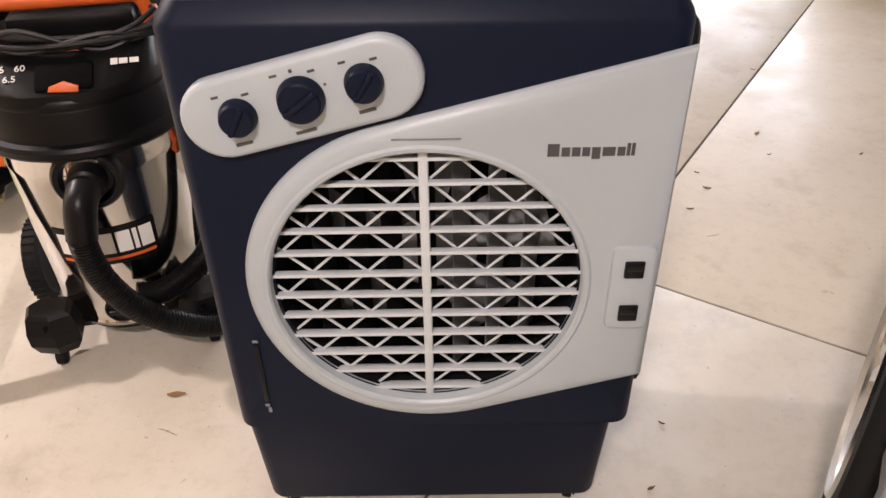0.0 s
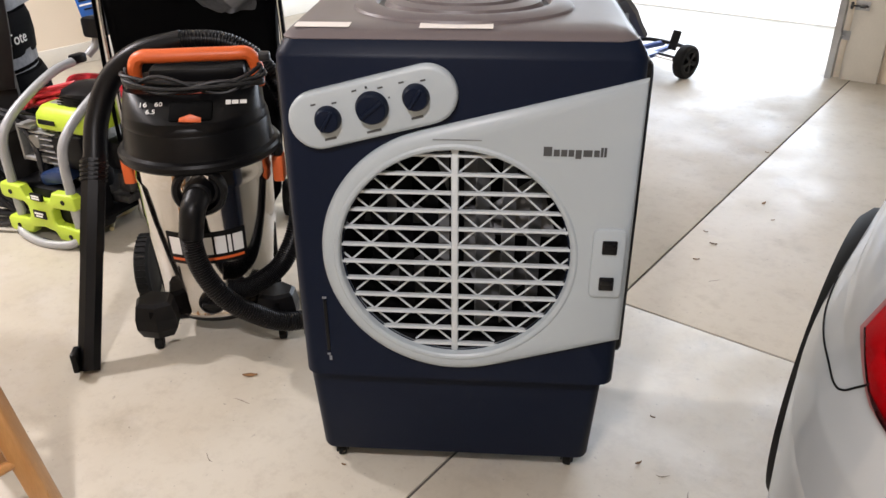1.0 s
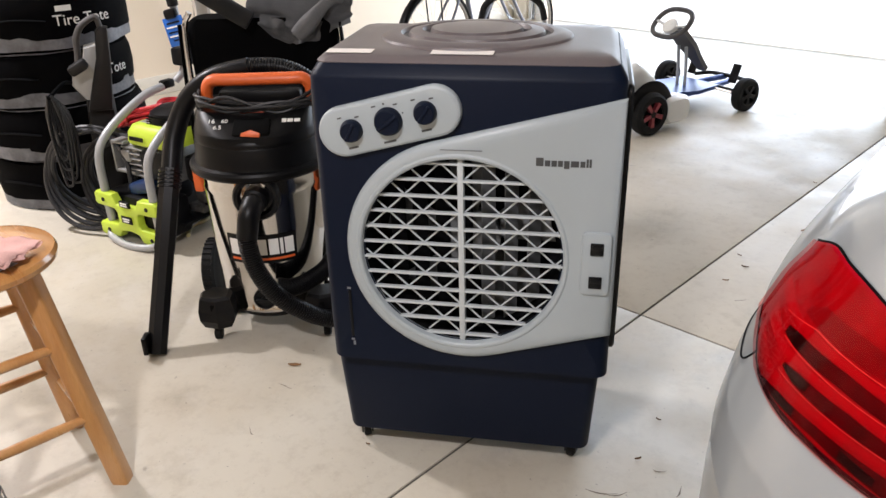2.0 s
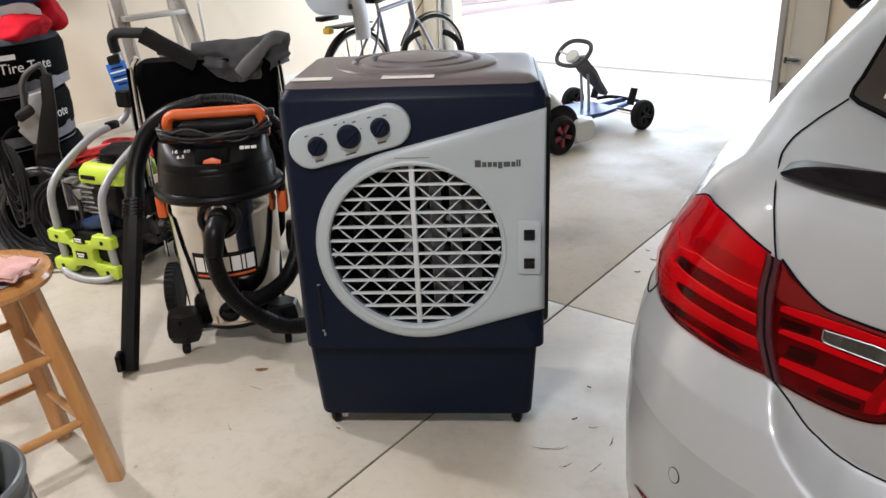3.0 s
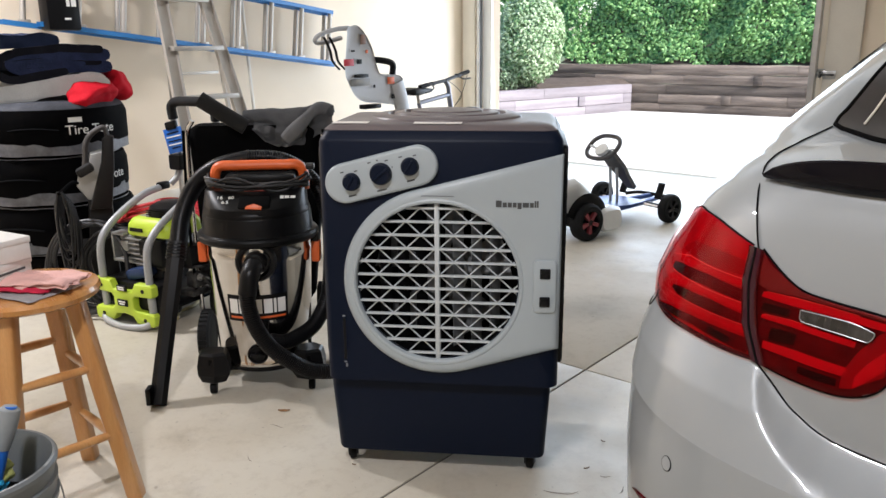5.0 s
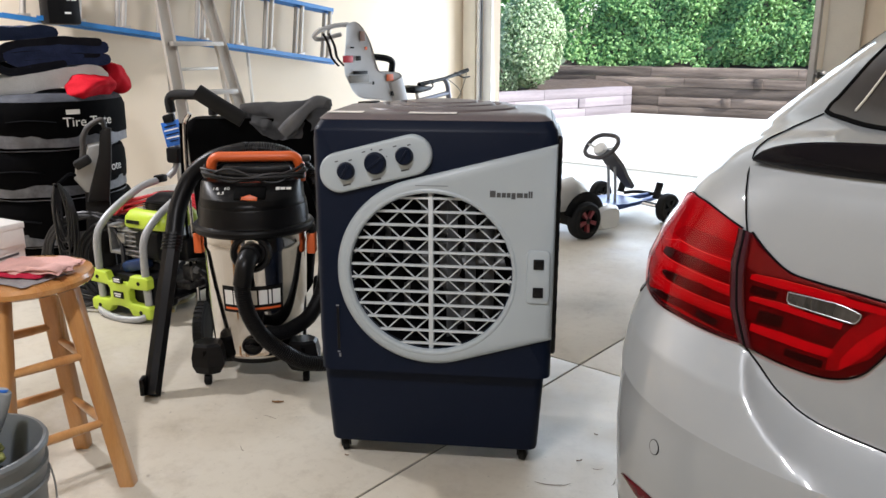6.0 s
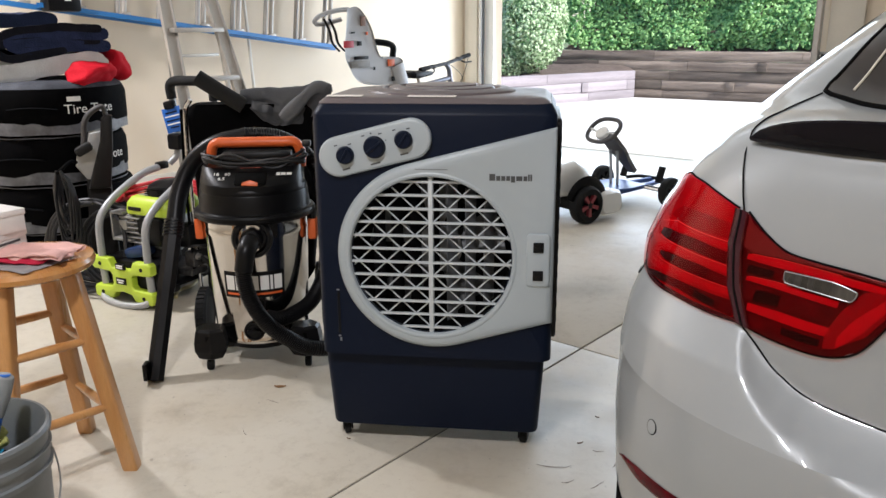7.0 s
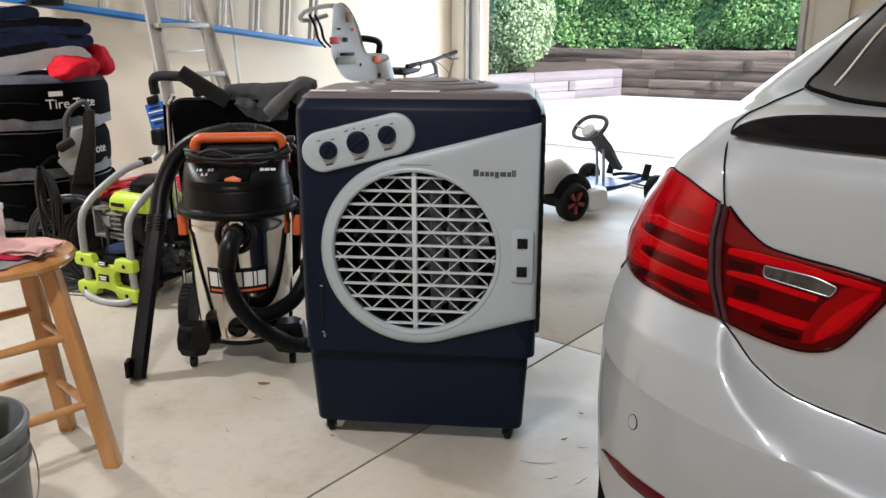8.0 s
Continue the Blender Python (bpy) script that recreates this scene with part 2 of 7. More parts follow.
H = CEIL
wall("wall_west", (0.14, DW - BACK + 0.3, H), (WX - 0.07, (DW + BACK) / 2, H / 2), "cream painted plaster garage wall")
wall("wall_north_west", (OPEN_L - WX, 0.15, H), ((OPEN_L + WX) / 2, DW + 0.075, H / 2), "cream wall beside the open garage door")
wall("wall_north_east", (RIGHT - OPEN_R - 0.15, 0.15, H), ((OPEN_R + 0.15 + RIGHT) / 2, DY + 0.075, H / 2), "cream wall in front of the parked car")
wall("wall_return", (0.15, DW - DY + 0.15, H), (OPEN_R + 0.075, (DW + DY + 0.15) / 2, H / 2), "cream return wall between the two garage bays")
wall("wall_north_head", (OPEN_R - OPEN_L, 0.15, H - OPEN_H), ((OPEN_L + OPEN_R) / 2, DW + 0.075, (H + OPEN_H) / 2), "cream wall over the garage door opening")
wall("wall_east", (0.14, DY - BACK + 0.3, H), (RIGHT + 0.07, (DY + BACK) / 2, H / 2), "plain cream garage wall")
wall("wall_south", (RIGHT - WX, 0.14, H), ((RIGHT + WX) / 2, BACK - 0.07, H / 2), "plain cream garage wall")
solid("ceiling", boxes(((RIGHT - WX + 0.4, DW - BACK + 0.5, 0.12), ((RIGHT + WX) / 2, (DW + BACK) / 2 + 0.12, CEIL + 0.06))), M_CEIL, "white plastered garage ceiling", "ceiling", kind="structure")
for name, size, at in (("baseboard_west", (0.016, DW - BACK, 0.125), (WX + 0.008, (DW + BACK) / 2, 0.0625)),):
    solid(name, boxes((size, at, 0.004)), M_TRIM, "cream painted wooden baseboard along the wall", "baseboard", kind="structure")

# frame of the garage door, its tracks, rollers and seals
for name, x, w, t, y in (("trim_door_west", OPEN_L - 0.27, 0.16, 0.03, DW), ("trim_door_east", OPEN_R + 0.17, 0.20, 0.03, DY)):
    solid(name, boxes(((w, t, OPEN_H + 0.2), (x, y - t / 2 - 0.001, (OPEN_H + 0.2) / 2), 0.004)), M_TRIM, "cream painted board casing beside the garage door", "door trim", kind="structure")
M_SEAL = mat("white_vinyl", (0.78, 0.78, 0.75), 0.4, var=0.04)


def door_track(x, y, side):
    t = thing("door_track", "galvanised steel garage door track on brackets", "door track", (x, y - 0.06, 0), kind="structure", group="garage door tracks")
    part("rail", boxes(((0.004, 0.055, 2.1), (0, 0, 1.06)), ((0.03, 0.004, 2.1), (side * 0.015, -0.0275, 1.06)), ((0.03, 0.004, 2.1), (side * 0.015, 0.0275, 1.06)),
                       ((0.004, 0.012, 2.1), (side * 0.03, -0.0235, 1.06)), ((0.004, 0.012, 2.1), (side * 0.03, 0.0235, 1.06))), M_TRACK, t)
    for z in (0.25, 0.98, 1.7):
        part("bracket", boxes(((0.05, 0.004, 0.05), (-side * 0.02, 0.03, z)), ((0.004, 0.062, 0.05), (-side * 0.004, 0.0, z)), ((0.014, 0.014, 0.014), (-side * 0.012, 0.0, z), 0.004)), M_TRACK, t)
    return t


door_track(OPEN_L - 0.12, DW, 1)
door_track(OPEN_R + 0.035, DY, -1)
solid("trim_seal_west", boxes(((0.11, 0.02, OPEN_H), (OPEN_L - 0.035, DW - 0.012, OPEN_H / 2), 0.004)), M_SEAL, "white vinyl weather seal on the door jamb", "door seal", kind="structure")
solid("trim_seal_east", boxes(((0.02, 0.05, OPEN_H), (OPEN_R - 0.011, DY + 0.10, OPEN_H / 2), 0.004)), M_SEAL, "white vinyl weather seal on the door jamb", "door seal", kind="structure")


def door_roller(x, z):
    t = thing("door_hinge", "dark steel roller hinge fixed to the door jamb", "hinge", (x, DY - 0.06, z))
    part("leaf", boxes(((0.075, 0.004, 0.05), (0, 0.024, 0), 0.001)), M_TRACK, t)
    bm = bmesh.new()
    lathe(bm, disc_profile(0.020, 0.012, 0.003), pose(-0.055, 0.0, 0, 0, 90, 0), 14)
    tube(bm, [(-0.055, 0, 0), (0.035, 0, 0)], 0.005, 8, 1)
    box(bm, (0.03, 0.05, 0.012), (0.01, 0.0, 0.0), 0.002)
    part("roller", bm, mat("dark_steel", (0.09, 0.09, 0.09), 0.45, metal=0.7), t)


door_roller(OPEN_R + 0.11, 0.42)
door_roller(OPEN_R + 0.11, 0.97)

# ---- outside ----
solid("driveway", boxes(((16, 8.4, 0.1), (-2, DY + 0.15 + 4.2, -0.056))), M_DRIVE, "sunlit pale concrete driveway", "driveway", kind="structure")
solid("ground", boxes(((600, 600, 0.1), (0, 0, -0.22))), M_LAWN, "far ground reaching the horizon", "ground", kind="structure")

# ---- evaporative cooler ----
M_NAVY = mat("navy_plastic", (0.0043, 0.0080, 0.0205), 0.44, var=0.12, scale=3, fine=500, bump=0.12, depth=0.0005, spec=0.12)
M_LID = mat("taupe_plastic", (0.125, 0.105, 0.108), 0.42, var=0.1, scale=3, fine=500, bump=0.12, depth=0.0005)
M_GREYP = mat("light_grey_plastic", (0.365, 0.412, 0.44), 0.42, var=0.05, scale=3, fine=500, bump=0.1, depth=0.0005)
M_GRILLE = mat("pale_grille_plastic", (0.50, 0.54, 0.56), 0.45, var=0.05)
M_BLACK = mat("black_plastic", (0.0042, 0.0042, 0.005), 0.38, var=0.15, fine=300, bump=0.1, depth=0.0005, spec=0.20)
M_RUBBER = mat("black_rubber", (0.009, 0.009, 0.009), 0.75, var=0.2, fine=200, bump=0.2, depth=0.001, spec=0.2)
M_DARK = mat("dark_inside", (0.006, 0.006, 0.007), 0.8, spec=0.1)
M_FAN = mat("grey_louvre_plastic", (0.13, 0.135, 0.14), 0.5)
M_PRINT = mat("grey_print", (0.055, 0.058, 0.06), 0.6, bump=0)
M_PAPER = mat("white_label", (0.78, 0.74, 0.70), 0.6, var=0.04)
M_CHROME = mat("chrome", (0.75, 0.75, 0.76), 0.15, metal=1.0, var=0.03, bump=0)

COOLER = thing("evaporative_cooler", "navy and light grey evaporative cooler with round grille, on casters", "air cooler", (0.063, -0.925, 0), 33.0)


def shell(sections, r, n=5):
    """Rounded boxes stacked: rows of z, half width, front y, back y."""
    return [[Vector((x, y, z)) for x, y in rounded(-w, f, w, b, r, n)] for z, w, f, b in sections]


CD = 0.42                                  # depth of the cabinet
GX, GZ, GR, GO = -0.003, 0.583, 0.2157, 0.2557   # middle of the grille, radius of its opening and of its rim
PX = 0.0008                                # middle of the panel's round end
bm = bmesh.new()
loft(bm, [[p + Vector((0.003, 0, 0)) for p in ring] for ring in shell([(0.291, 0.310, 0.006, CD - 0.006), (0.293, 0.3175, 0.001, CD), (0.33, 0.3175, 0.0, CD), (0.62, 0.3175, 0.0, CD), (0.953, 0.3165, 0.0, CD),
                (0.962, 0.314, 0.004, CD - 0.004), (0.983, 0.302, 0.022, CD - 0.02)], 0.03)])
# front face, with a round opening behind the grille
flat = [f for f in bm.faces if all(abs(v.co.y) < 0.0015 and 0.329 < v.co.z < 0.954 for v in f.verts) and f.calc_center_median().y < 0.001]
bmesh.ops.delete(bm, geom=flat, context="FACES")
edge_loop = [e for e in bm.edges if e.is_boundary and all(abs(v.co.y) < 0.0015 for v in e.verts)]
hole = [bm.verts.new((GX + x, 0.0, GZ + z)) for x, z in arc(0, 0, GR - 0.003, 0, 360, 64)[:-1]]
edge_loop += [bm.edges.new((a, b)) for a, b in zip(hole, hole[1:] + hole[:1])]
bmesh.ops.triangle_fill(bm, use_beauty=True, edges=edge_loop)
cabinet = part("cabinet", bm, M_NAVY, COOLER)

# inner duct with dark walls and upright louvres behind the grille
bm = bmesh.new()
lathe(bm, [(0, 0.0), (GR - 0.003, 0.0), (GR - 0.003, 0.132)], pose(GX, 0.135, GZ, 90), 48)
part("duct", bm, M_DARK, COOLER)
vane = None
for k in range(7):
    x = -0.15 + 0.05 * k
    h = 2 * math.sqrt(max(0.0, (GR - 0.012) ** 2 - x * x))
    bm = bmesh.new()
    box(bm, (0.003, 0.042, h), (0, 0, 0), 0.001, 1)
    # shade is painted on: louvres left of the middle take the dark colour
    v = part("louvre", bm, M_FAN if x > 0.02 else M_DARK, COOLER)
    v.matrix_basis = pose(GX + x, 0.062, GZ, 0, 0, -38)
fan = part("fan_hub", lathe(bmesh.new(), [(0, 0.0), (0.05, 0.0), (0.062, 0.012), (0.065, 0.05), (0, 0.05)], pose(GX + 0.01, 0.13, GZ, 90), 24), M_FAN, COOLER)
for k in range(5):
    a = 2 * math.pi * k / 5 + 0.3
    bm = loft(bmesh.new(), [[Vector((GX + r * math.cos(a + s * 0.32), 0.115 + s * 0.02, GZ + r * math.sin(a + s * 0.32))) + Vector((0, t, 0)) for s, t in ((-1, 0), (1, 0), (1, 0.003), (-1, 0.003))] for r in (0.06, 0.12, 0.195)])
    part("fan_blade", bm, M_FAN, fan)

# light panel that sweeps from the round rim to the far edge
S1, S2 = radians(14.3), radians(16.3)
XR = 0.3205


def swoosh(grow):
    ro = GO + grow
    zt = GZ + ro / math.cos(S1) + (XR - PX) * math.tan(S1)
    zb = GZ - ro / math.cos(S2) + (XR - PX) * math.tan(S2)
    return [(XR - 0.001, zb), (XR - 0.001, zt)] + arc(PX, GZ, ro, 90 + math.degrees(S1), 270 + math.degrees(S2), 44)


bm = bmesh.new()
pts = swoosh(0.0)
def offset_in(pts, d):
    bm2 = []
    n = len(pts)
    fl = [Vector(p) for p in pts]
    ar = sum(a.x * b.y - b.x * a.y for a, b in zip(fl, fl[1:] + fl[:1]))
    s = 1 if ar > 0 else -1
    for k in range(n):
        a, b, c = fl[k - 1], fl[k], fl[(k + 1) % n]
        e1, e2 = (b - a).normalized(), (c - b).normalized()
        n1, n2 = Vector((-e1.y, e1.x)) * s, Vector((-e2.y, e2.x)) * s
        w = n1 + n2
        w = w / max(0.35, w.dot(n1)) if w.length > 1e-6 else n1
        bm2.append(tuple(b + w * d))
    return bm2


PF = -0.016                                # how far the panel stands proud
levels = [(0.020, PF), (0.012, PF + 0.0015), (0.005, PF + 0.005), (0.0012, PF + 0.010), (0.0, PF + 0.0125), (0.0, 0.002)]
outs = []
for d, y in levels:
    o2 = offset_in(pts, d) if d else pts
    outs.append([bm.verts.new((x, y, z)) for x, z in o2])
for a, b in zip(outs, outs[1:]):
    n = len(a)
    for k in range(n):
        j = (k + 1) % n
        bm.faces.new((a[k], a[j], b[j], b[k]))
ins = []
for d, y in ((0.012, PF), (0.004, PF + 0.002), (0.0, PF + 0.008), (0.0, 0.01)):
    ins.append([bm.verts.new((x, y, z)) for x, z in arc(GX, GZ, GR + d, 0, 360, 64)[:-1]])
for a, b in zip(ins, ins[1:]):
    for k in range(64):
        j = (k + 1) % 64
        bm.faces.new((a[k], a[j], b[j], b[k]))
es = []
for loop in (outs[0], ins[0]):
    for a, b in zip(loop, loop[1:] + loop[:1]):
        es.append(bm.edges.get((a, b)) or bm.edges.new((a, b)))
bmesh.ops.triangle_fill(bm, use_beauty=True, edges=es)
panel = part("front_panel", bm, M_GREYP, COOLER, "light grey sweeping front panel round the grille", sharp=50)
# raised lip round the mouth
bm = bmesh.new()
lathe(bm, [(GR, 0.006), (GR + 0.001, 0.014), (GR + 0.004, 0.0172), (GR + 0.009, 0.0180), (GR + 0.014, 0.0155)], pose(GX, 0.0, GZ, 90), 72)
part("grille_rim", bm, M_GREYP, panel)
part("rim_mark", boxes(((0.085, 0.002, 0.0016), (GX + 0.005, -0.0163, GZ + GR + 0.021))), mat("grey_print", (0.17, 0.18, 0.19), 0.5, bump=0), panel)

# slats with zigzag ribs between them
slat_z = [0.3815 + 0.0365 * k for k in range(12)]
for z in slat_z:
    half = math.sqrt(max(0.0004, (GR + 0.004) ** 2 - (z - GZ) ** 2))
    bm = bmesh.new()
    pr = [(-0.012, 0.0035), (-0.0125, -0.001), (-0.004, -0.0042), (0.006, -0.004), (0.0065, -0.002), (-0.004, 0.0040)]
    loft(bm, [[Vector((x, y, zz)) for y, zz in pr] for x in (-half, half)])
    s = part("slat", bm, M_GRILLE, COOLER)
    s.matrix_basis = pose(GX, 0.010, z)
part("centre_bar", boxes(((0.013, 0.02, 2 * GR), (GX, 0.007, GZ), 0.003)), M_GRILLE, COOLER)
step = 0.0775
for k, (za, zb) in enumerate(zip(slat_z, slat_z[1:])):
    for sgn in (-1, 1):
        for j in range(6):
            x0, x1 = 0.005 + j * step / 2, 0.005 + (j + 1) * step / 2
            up = (j + k + 1) % 2
            z0, z1 = (za, zb) if up else (zb, za)
            if math.hypot(max(x0, x1), max(abs(z0 - GZ), abs(z1 - GZ))) > GR + 0.012 and math.hypot(x0, z0 - GZ) > GR - 0.003:
                continue
            if math.hypot(x1, z1 - GZ) > GR:
                f = 1.0
                while f > 0.05 and math.hypot(x0 + (x1 - x0) * f, z0 + (z1 - z0) * f - GZ) > GR:
                    f -= 0.05
                x1, z1 = x0 + (x1 - x0) * f, z0 + (z1 - z0) * f
            part("zigzag_rib", pipe([(GX + sgn * x0, 0.010, z0), (GX + sgn * x1, 0.010, z1)], 0.0021, seg=5, steps=1), M_GRILLE, COOLER)

# control plate with three knobs
ca, cb, cr = Vector((-0.2405, 0.8475)), Vector((-0.0495, 0.8965)), 0.0527
tilt = math.degrees(math.atan2(cb.y - ca.y, cb.x - ca.x))
bm = plate(arc(cb.x, cb.y, cr, tilt - 90, tilt + 90, 16) + arc(ca.x, ca.y, cr, tilt + 90, tilt + 270, 16), 0.018, bevel=0.009, seg=3)
cp = part("control_plate", bm, M_GREYP, COOLER, "slanting light grey control plate with three knobs")
cp.matrix_basis = pose(0, -0.016, 0)
for x, z, r, ang in ((-0.221, 0.8535, 0.0235, 62), (-0.1435, 0.875, 0.029, 38), (-0.068, 0.895, 0.0235, 58)):
    bm = bmesh.new()
    lathe(bm, [(r, 0), (r, 0.004), (r * 0.93, 0.009), (r * 0.88, 0.016), (r * 0.8, 0.018), (0, 0.018)], pose(0, 0, 0, 90), 32)
    box(bm, (2 * r * 0.86, 0.008, r * 0.30), (0, -0.018, 0), 0.003, 2, pose(0, 0, 0, 0, -ang, 0))
    kn = part("knob", bm, M_NAVY, cp, "dark round knob with a grip bar")
    kn.matrix_basis = pose(x, 0, z)
    rows = [(-r * 0.3, -r - 0.012, r * 0.9, 0.004), (-r * 0.75, r + 0.006, 0.009, 0.003), (r * 0.8, r + 0.001, 0.009, 0.003)]
    if r > 0.025:
        rows += [(0.0, r + 0.007, 0.004, 0.004), (r * 1.15, r * 0.35, 0.003, 0.003)]
    bars(rows, 0.0008, M_PRINT, cp, pose(x, -0.0004, z) @ pose(0, 0, 0, 90, -tilt, 0), "scale_print")

# maker's mark as plain bars, switch plate, water gauge
xs, rowsn = 0.150, []
for w, h, dy in ((0.017, 0.017, 0), (0.012, 0.012, -0.0025), (0.012, 0.012, -0.0025), (0.011, 0.012, -0.0025), (0.012, 0.016, -0.0045), (0.018, 0.012, -0.0025), (0.011, 0.012, -0.0025), (0.005, 0.017, 0), (0.005, 0.017, 0)):
    rowsn.append((xs + w / 2, dy, w * 0.86, h))
    xs += w + 0.0008
bars(rowsn, 0.0012, M_PRINT, panel, pose(0, PF - 0.0004, 0.802) @ FRONT, "maker_mark")
sp = part("switch_plate", plate(rounded(0.249, 0.513, 0.310, 0.657, 0.012), 0.010, bevel=0.005), M_GREYP, panel)
sp.matrix_basis = pose(0, PF - 0.006, 0)
for z in (0.621, 0.545):
    bm = boxes(((0.027, 0.008, 0.027), (0.280, PF - 0.006, z), 0.002))
    box(bm, (0.021, 0.008, 0.011), (0.280, PF - 0.0085, z + 0.005), 0.0015, 2, pose(0, 0, 0, 12))
    part("switch", bm, M_BLACK, panel)
bm = boxes(((0.007, 0.003, 0.12), (-0.260, -0.0005, 0.415), 0.001))
part("water_gauge", bm, M_BLACK, COOLER)
M_MARK = mat("worn_grey_print", (0.20, 0.21, 0.23), 0.6, bump=0)
for x, z, w, h in ((-0.260, 0.482, 0.008, 0.004), (-0.260, 0.348, 0.007, 0.004), (-0.257, 0.338, 0.005, 0.010)):
    part("gauge_mark", boxes(((w, 0.002, h), (x, -0.0025, z))), M_MARK, COOLER)

# side pads stand proud of the cabinet
for s, out in ((-1, 0.002), (1, 0.015)):
    x = 0.3165 + out - 0.010
    bm = bmesh.new()
    loft(bm, [[Vector((s * (x + e), y, z)) for y, z in rounded(0.03 + i, 0.35 + i, 0.40 - i, 0.945 - i, 0.02, 4)] for e, i in ((-0.02, 0), (0.006, 0), (0.010, 0.004))])
    pad = part("side_pad", bm, M_BLACK, COOLER, "black louvred side cover over the cooling pad")
    for k in range(13):
        sl = part("pad_slat", boxes(((0.006, 0.33, 0.016), (s * (x + 0.0083), 0.215, 0.40 + 0.041 * k), 0.002)), M_BLACK, pad)

# lid with stepped rings and a slot
bm = bmesh.new()
loft(bm, [[Vector((x, y, z)) for x, y in rounded(-w, f, w, b, r, 5)] for z, w, f, b, r in
          ((0.975, 0.300, 0.022, CD - 0.02, 0.03), (0.983, 0.3025, 0.0205, CD - 0.0185, 0.03), (0.9915, 0.293, 0.027, CD - 0.026, 0.03), (0.9965, 0.284, 0.038, CD - 0.036, 0.03), (0.9995, 0.24, 0.09, CD - 0.07, 0.05))])
lid = part("lid", bm, M_LID, COOLER, "taupe plastic lid with a round filling cap")
bm = bmesh.new()
cm = Matrix.Translation((0, 0.225, 0.994)) @ Matrix.Diagonal((1, 0.80, 1, 1))
lathe(bm, [(0.212, 0.0), (0.205, 0.010), (0.185, 0.016), (0.165, 0.016), (0.160, 0.008), (0.150, 0.008), (0.145, 0.018), (0.118, 0.022), (0.112, 0.012), (0.102, 0.012), (0.098, 0.024), (0.060, 0.027), (0, 0.027)], cm, 56)
part("filling_cap", bm, M_LID, lid)
bm = bmesh.new()
lathe(bm, [(0.1605, 0.0), (0.1605, 0.0088), (0.1495, 0.0088), (0.1495, 0.0)], cm, 56)
lathe(bm, [(0.1125, 0.0), (0.1125, 0.0128), (0.1015, 0.0128), (0.1015, 0.0)], cm, 56)
part("cap_groove", bm, M_BLACK, lid)
for x0, x1, y0, y1 in ((-0.281, -0.186, 0.038, 0.068), (-0.066, 0.059, 0.036, 0.070)):
    bm = bmesh.new()
    box(bm, (x1 - x0, y1 - y0, 0.0006), ((x0 + x1) / 2, (y0 + y1) / 2, 0.9990), 0, 1, pose(0, 0, 0, 3, 0, 0))
    part("sticker", bm, M_PAPER, lid, "white paper sticker")

# water tank on casters
bm = bmesh.new()
loft(bm, [[Vector((x - 0.006, y, z)) for x, y in rounded(-w, f, w, b, 0.024, 4)] for z, w, f, b in
          ((0.050, 0.288, 0.052, CD - 0.03), (0.054, 0.295, 0.046, CD - 0.024), (0.060, 0.297, 0.044, CD - 0.022), (0.252, 0.3085, 0.034, CD - 0.012), (0.290, 0.3100, 0.034, CD - 0.008), (0.297, 0.306, 0.026, CD - 0.012))])
part("water_tank", bm, M_NAVY, COOLER)


def caster(parent, x, y, r, turn=0.0, top=0.058):
    bm = bmesh.new()
    lathe(bm, disc_profile(r, 0.018, 0.004), pose(-0.009, 0.010, r, 0, 90, 0), 18)
    w = part("caster", bm, M_RUBBER, parent)
    w.matrix_basis = pose(x, y, 0, 0, 0, turn)
    bm = boxes(((0.004, 0.024, top - r * 0.7), (-0.0125, 0.005, (top + r * 0.7) / 2), 0.001), ((0.004, 0.024, top - r * 0.7), (0.0125, 0.005, (top + r * 0.7) / 2), 0.001),
               ((0.032, 0.034, 0.004), (0, 0.002, top - 0.002), 0.001))
    part("fork", bm, M_BLACK, w)
    return w


for x, y, a in ((-0.270, 0.080, 20), (0.250, 0.080, -15), (-0.255, 0.345, 70), (0.245, 0.345, 200)):
    caster(COOLER, x, y, 0.024, a)

# ---- parked car ----
M_PAINT = mat("silver_white_paint", (0.248, 0.264, 0.272), 0.46, metal=0.16, var=0.03, scale=2, fine=900, bump=0.03, depth=0.0003, coat=0.65, rough_var=0.04)
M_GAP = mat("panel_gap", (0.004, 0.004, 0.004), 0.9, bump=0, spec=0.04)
M_LAMPDARK = mat("dark_red_lens", (0.055, 0.001, 0.003), 0.25, var=0.3, scale=30, bump=0, coat=0.08, rough_var=0.04, spec=0.12)
M_LAMPRED = mat("bright_red_lens", (0.37, 0.003, 0.014), 0.25, var=0.12, scale=25, bump=0, coat=0.0, rough_var=0.05, spec=0.06)
M_LAMPMID = mat("red_lens", (0.20, 0.002, 0.008), 0.25, var=0.2, scale=18, bump=0, coat=0.0, rough_var=0.04, spec=0.06)
M_LAMPBASE = mat("red_lens_frame", (0.32, 0.003, 0.012), 0.25, var=0.25, scale=22, bump=0, coat=0.0, rough_var=0.05, spec=0.06)
M_LAMPCELL = mat("deep_red_lens", (0.075, 0.0015, 0.005), 0.25, var=0.45, scale=34, bump=0, coat=0.0, rough_var=0.05, spec=0.06)
M_LAMPBLACK = mat("black_lamp_recess", (0.010, 0.001, 0.001), 0.4, var=0.5, scale=60, bump=0, spec=0.1)
# pale red for the highlights painted along the lamp bars
M_LAMPLINE = mat("pale_red_glint", (0.80, 0.10, 0.10), 0.2, var=0.3, scale=40, bump=0, coat=0.0, rough_var=0.05)
M_LAMPEDGE = mat("purple_lens_edge", (0.030, 0.004, 0.010), 0.2, var=0.1, bump=0, coat=0.2, rough_var=0.03, spec=0.3)
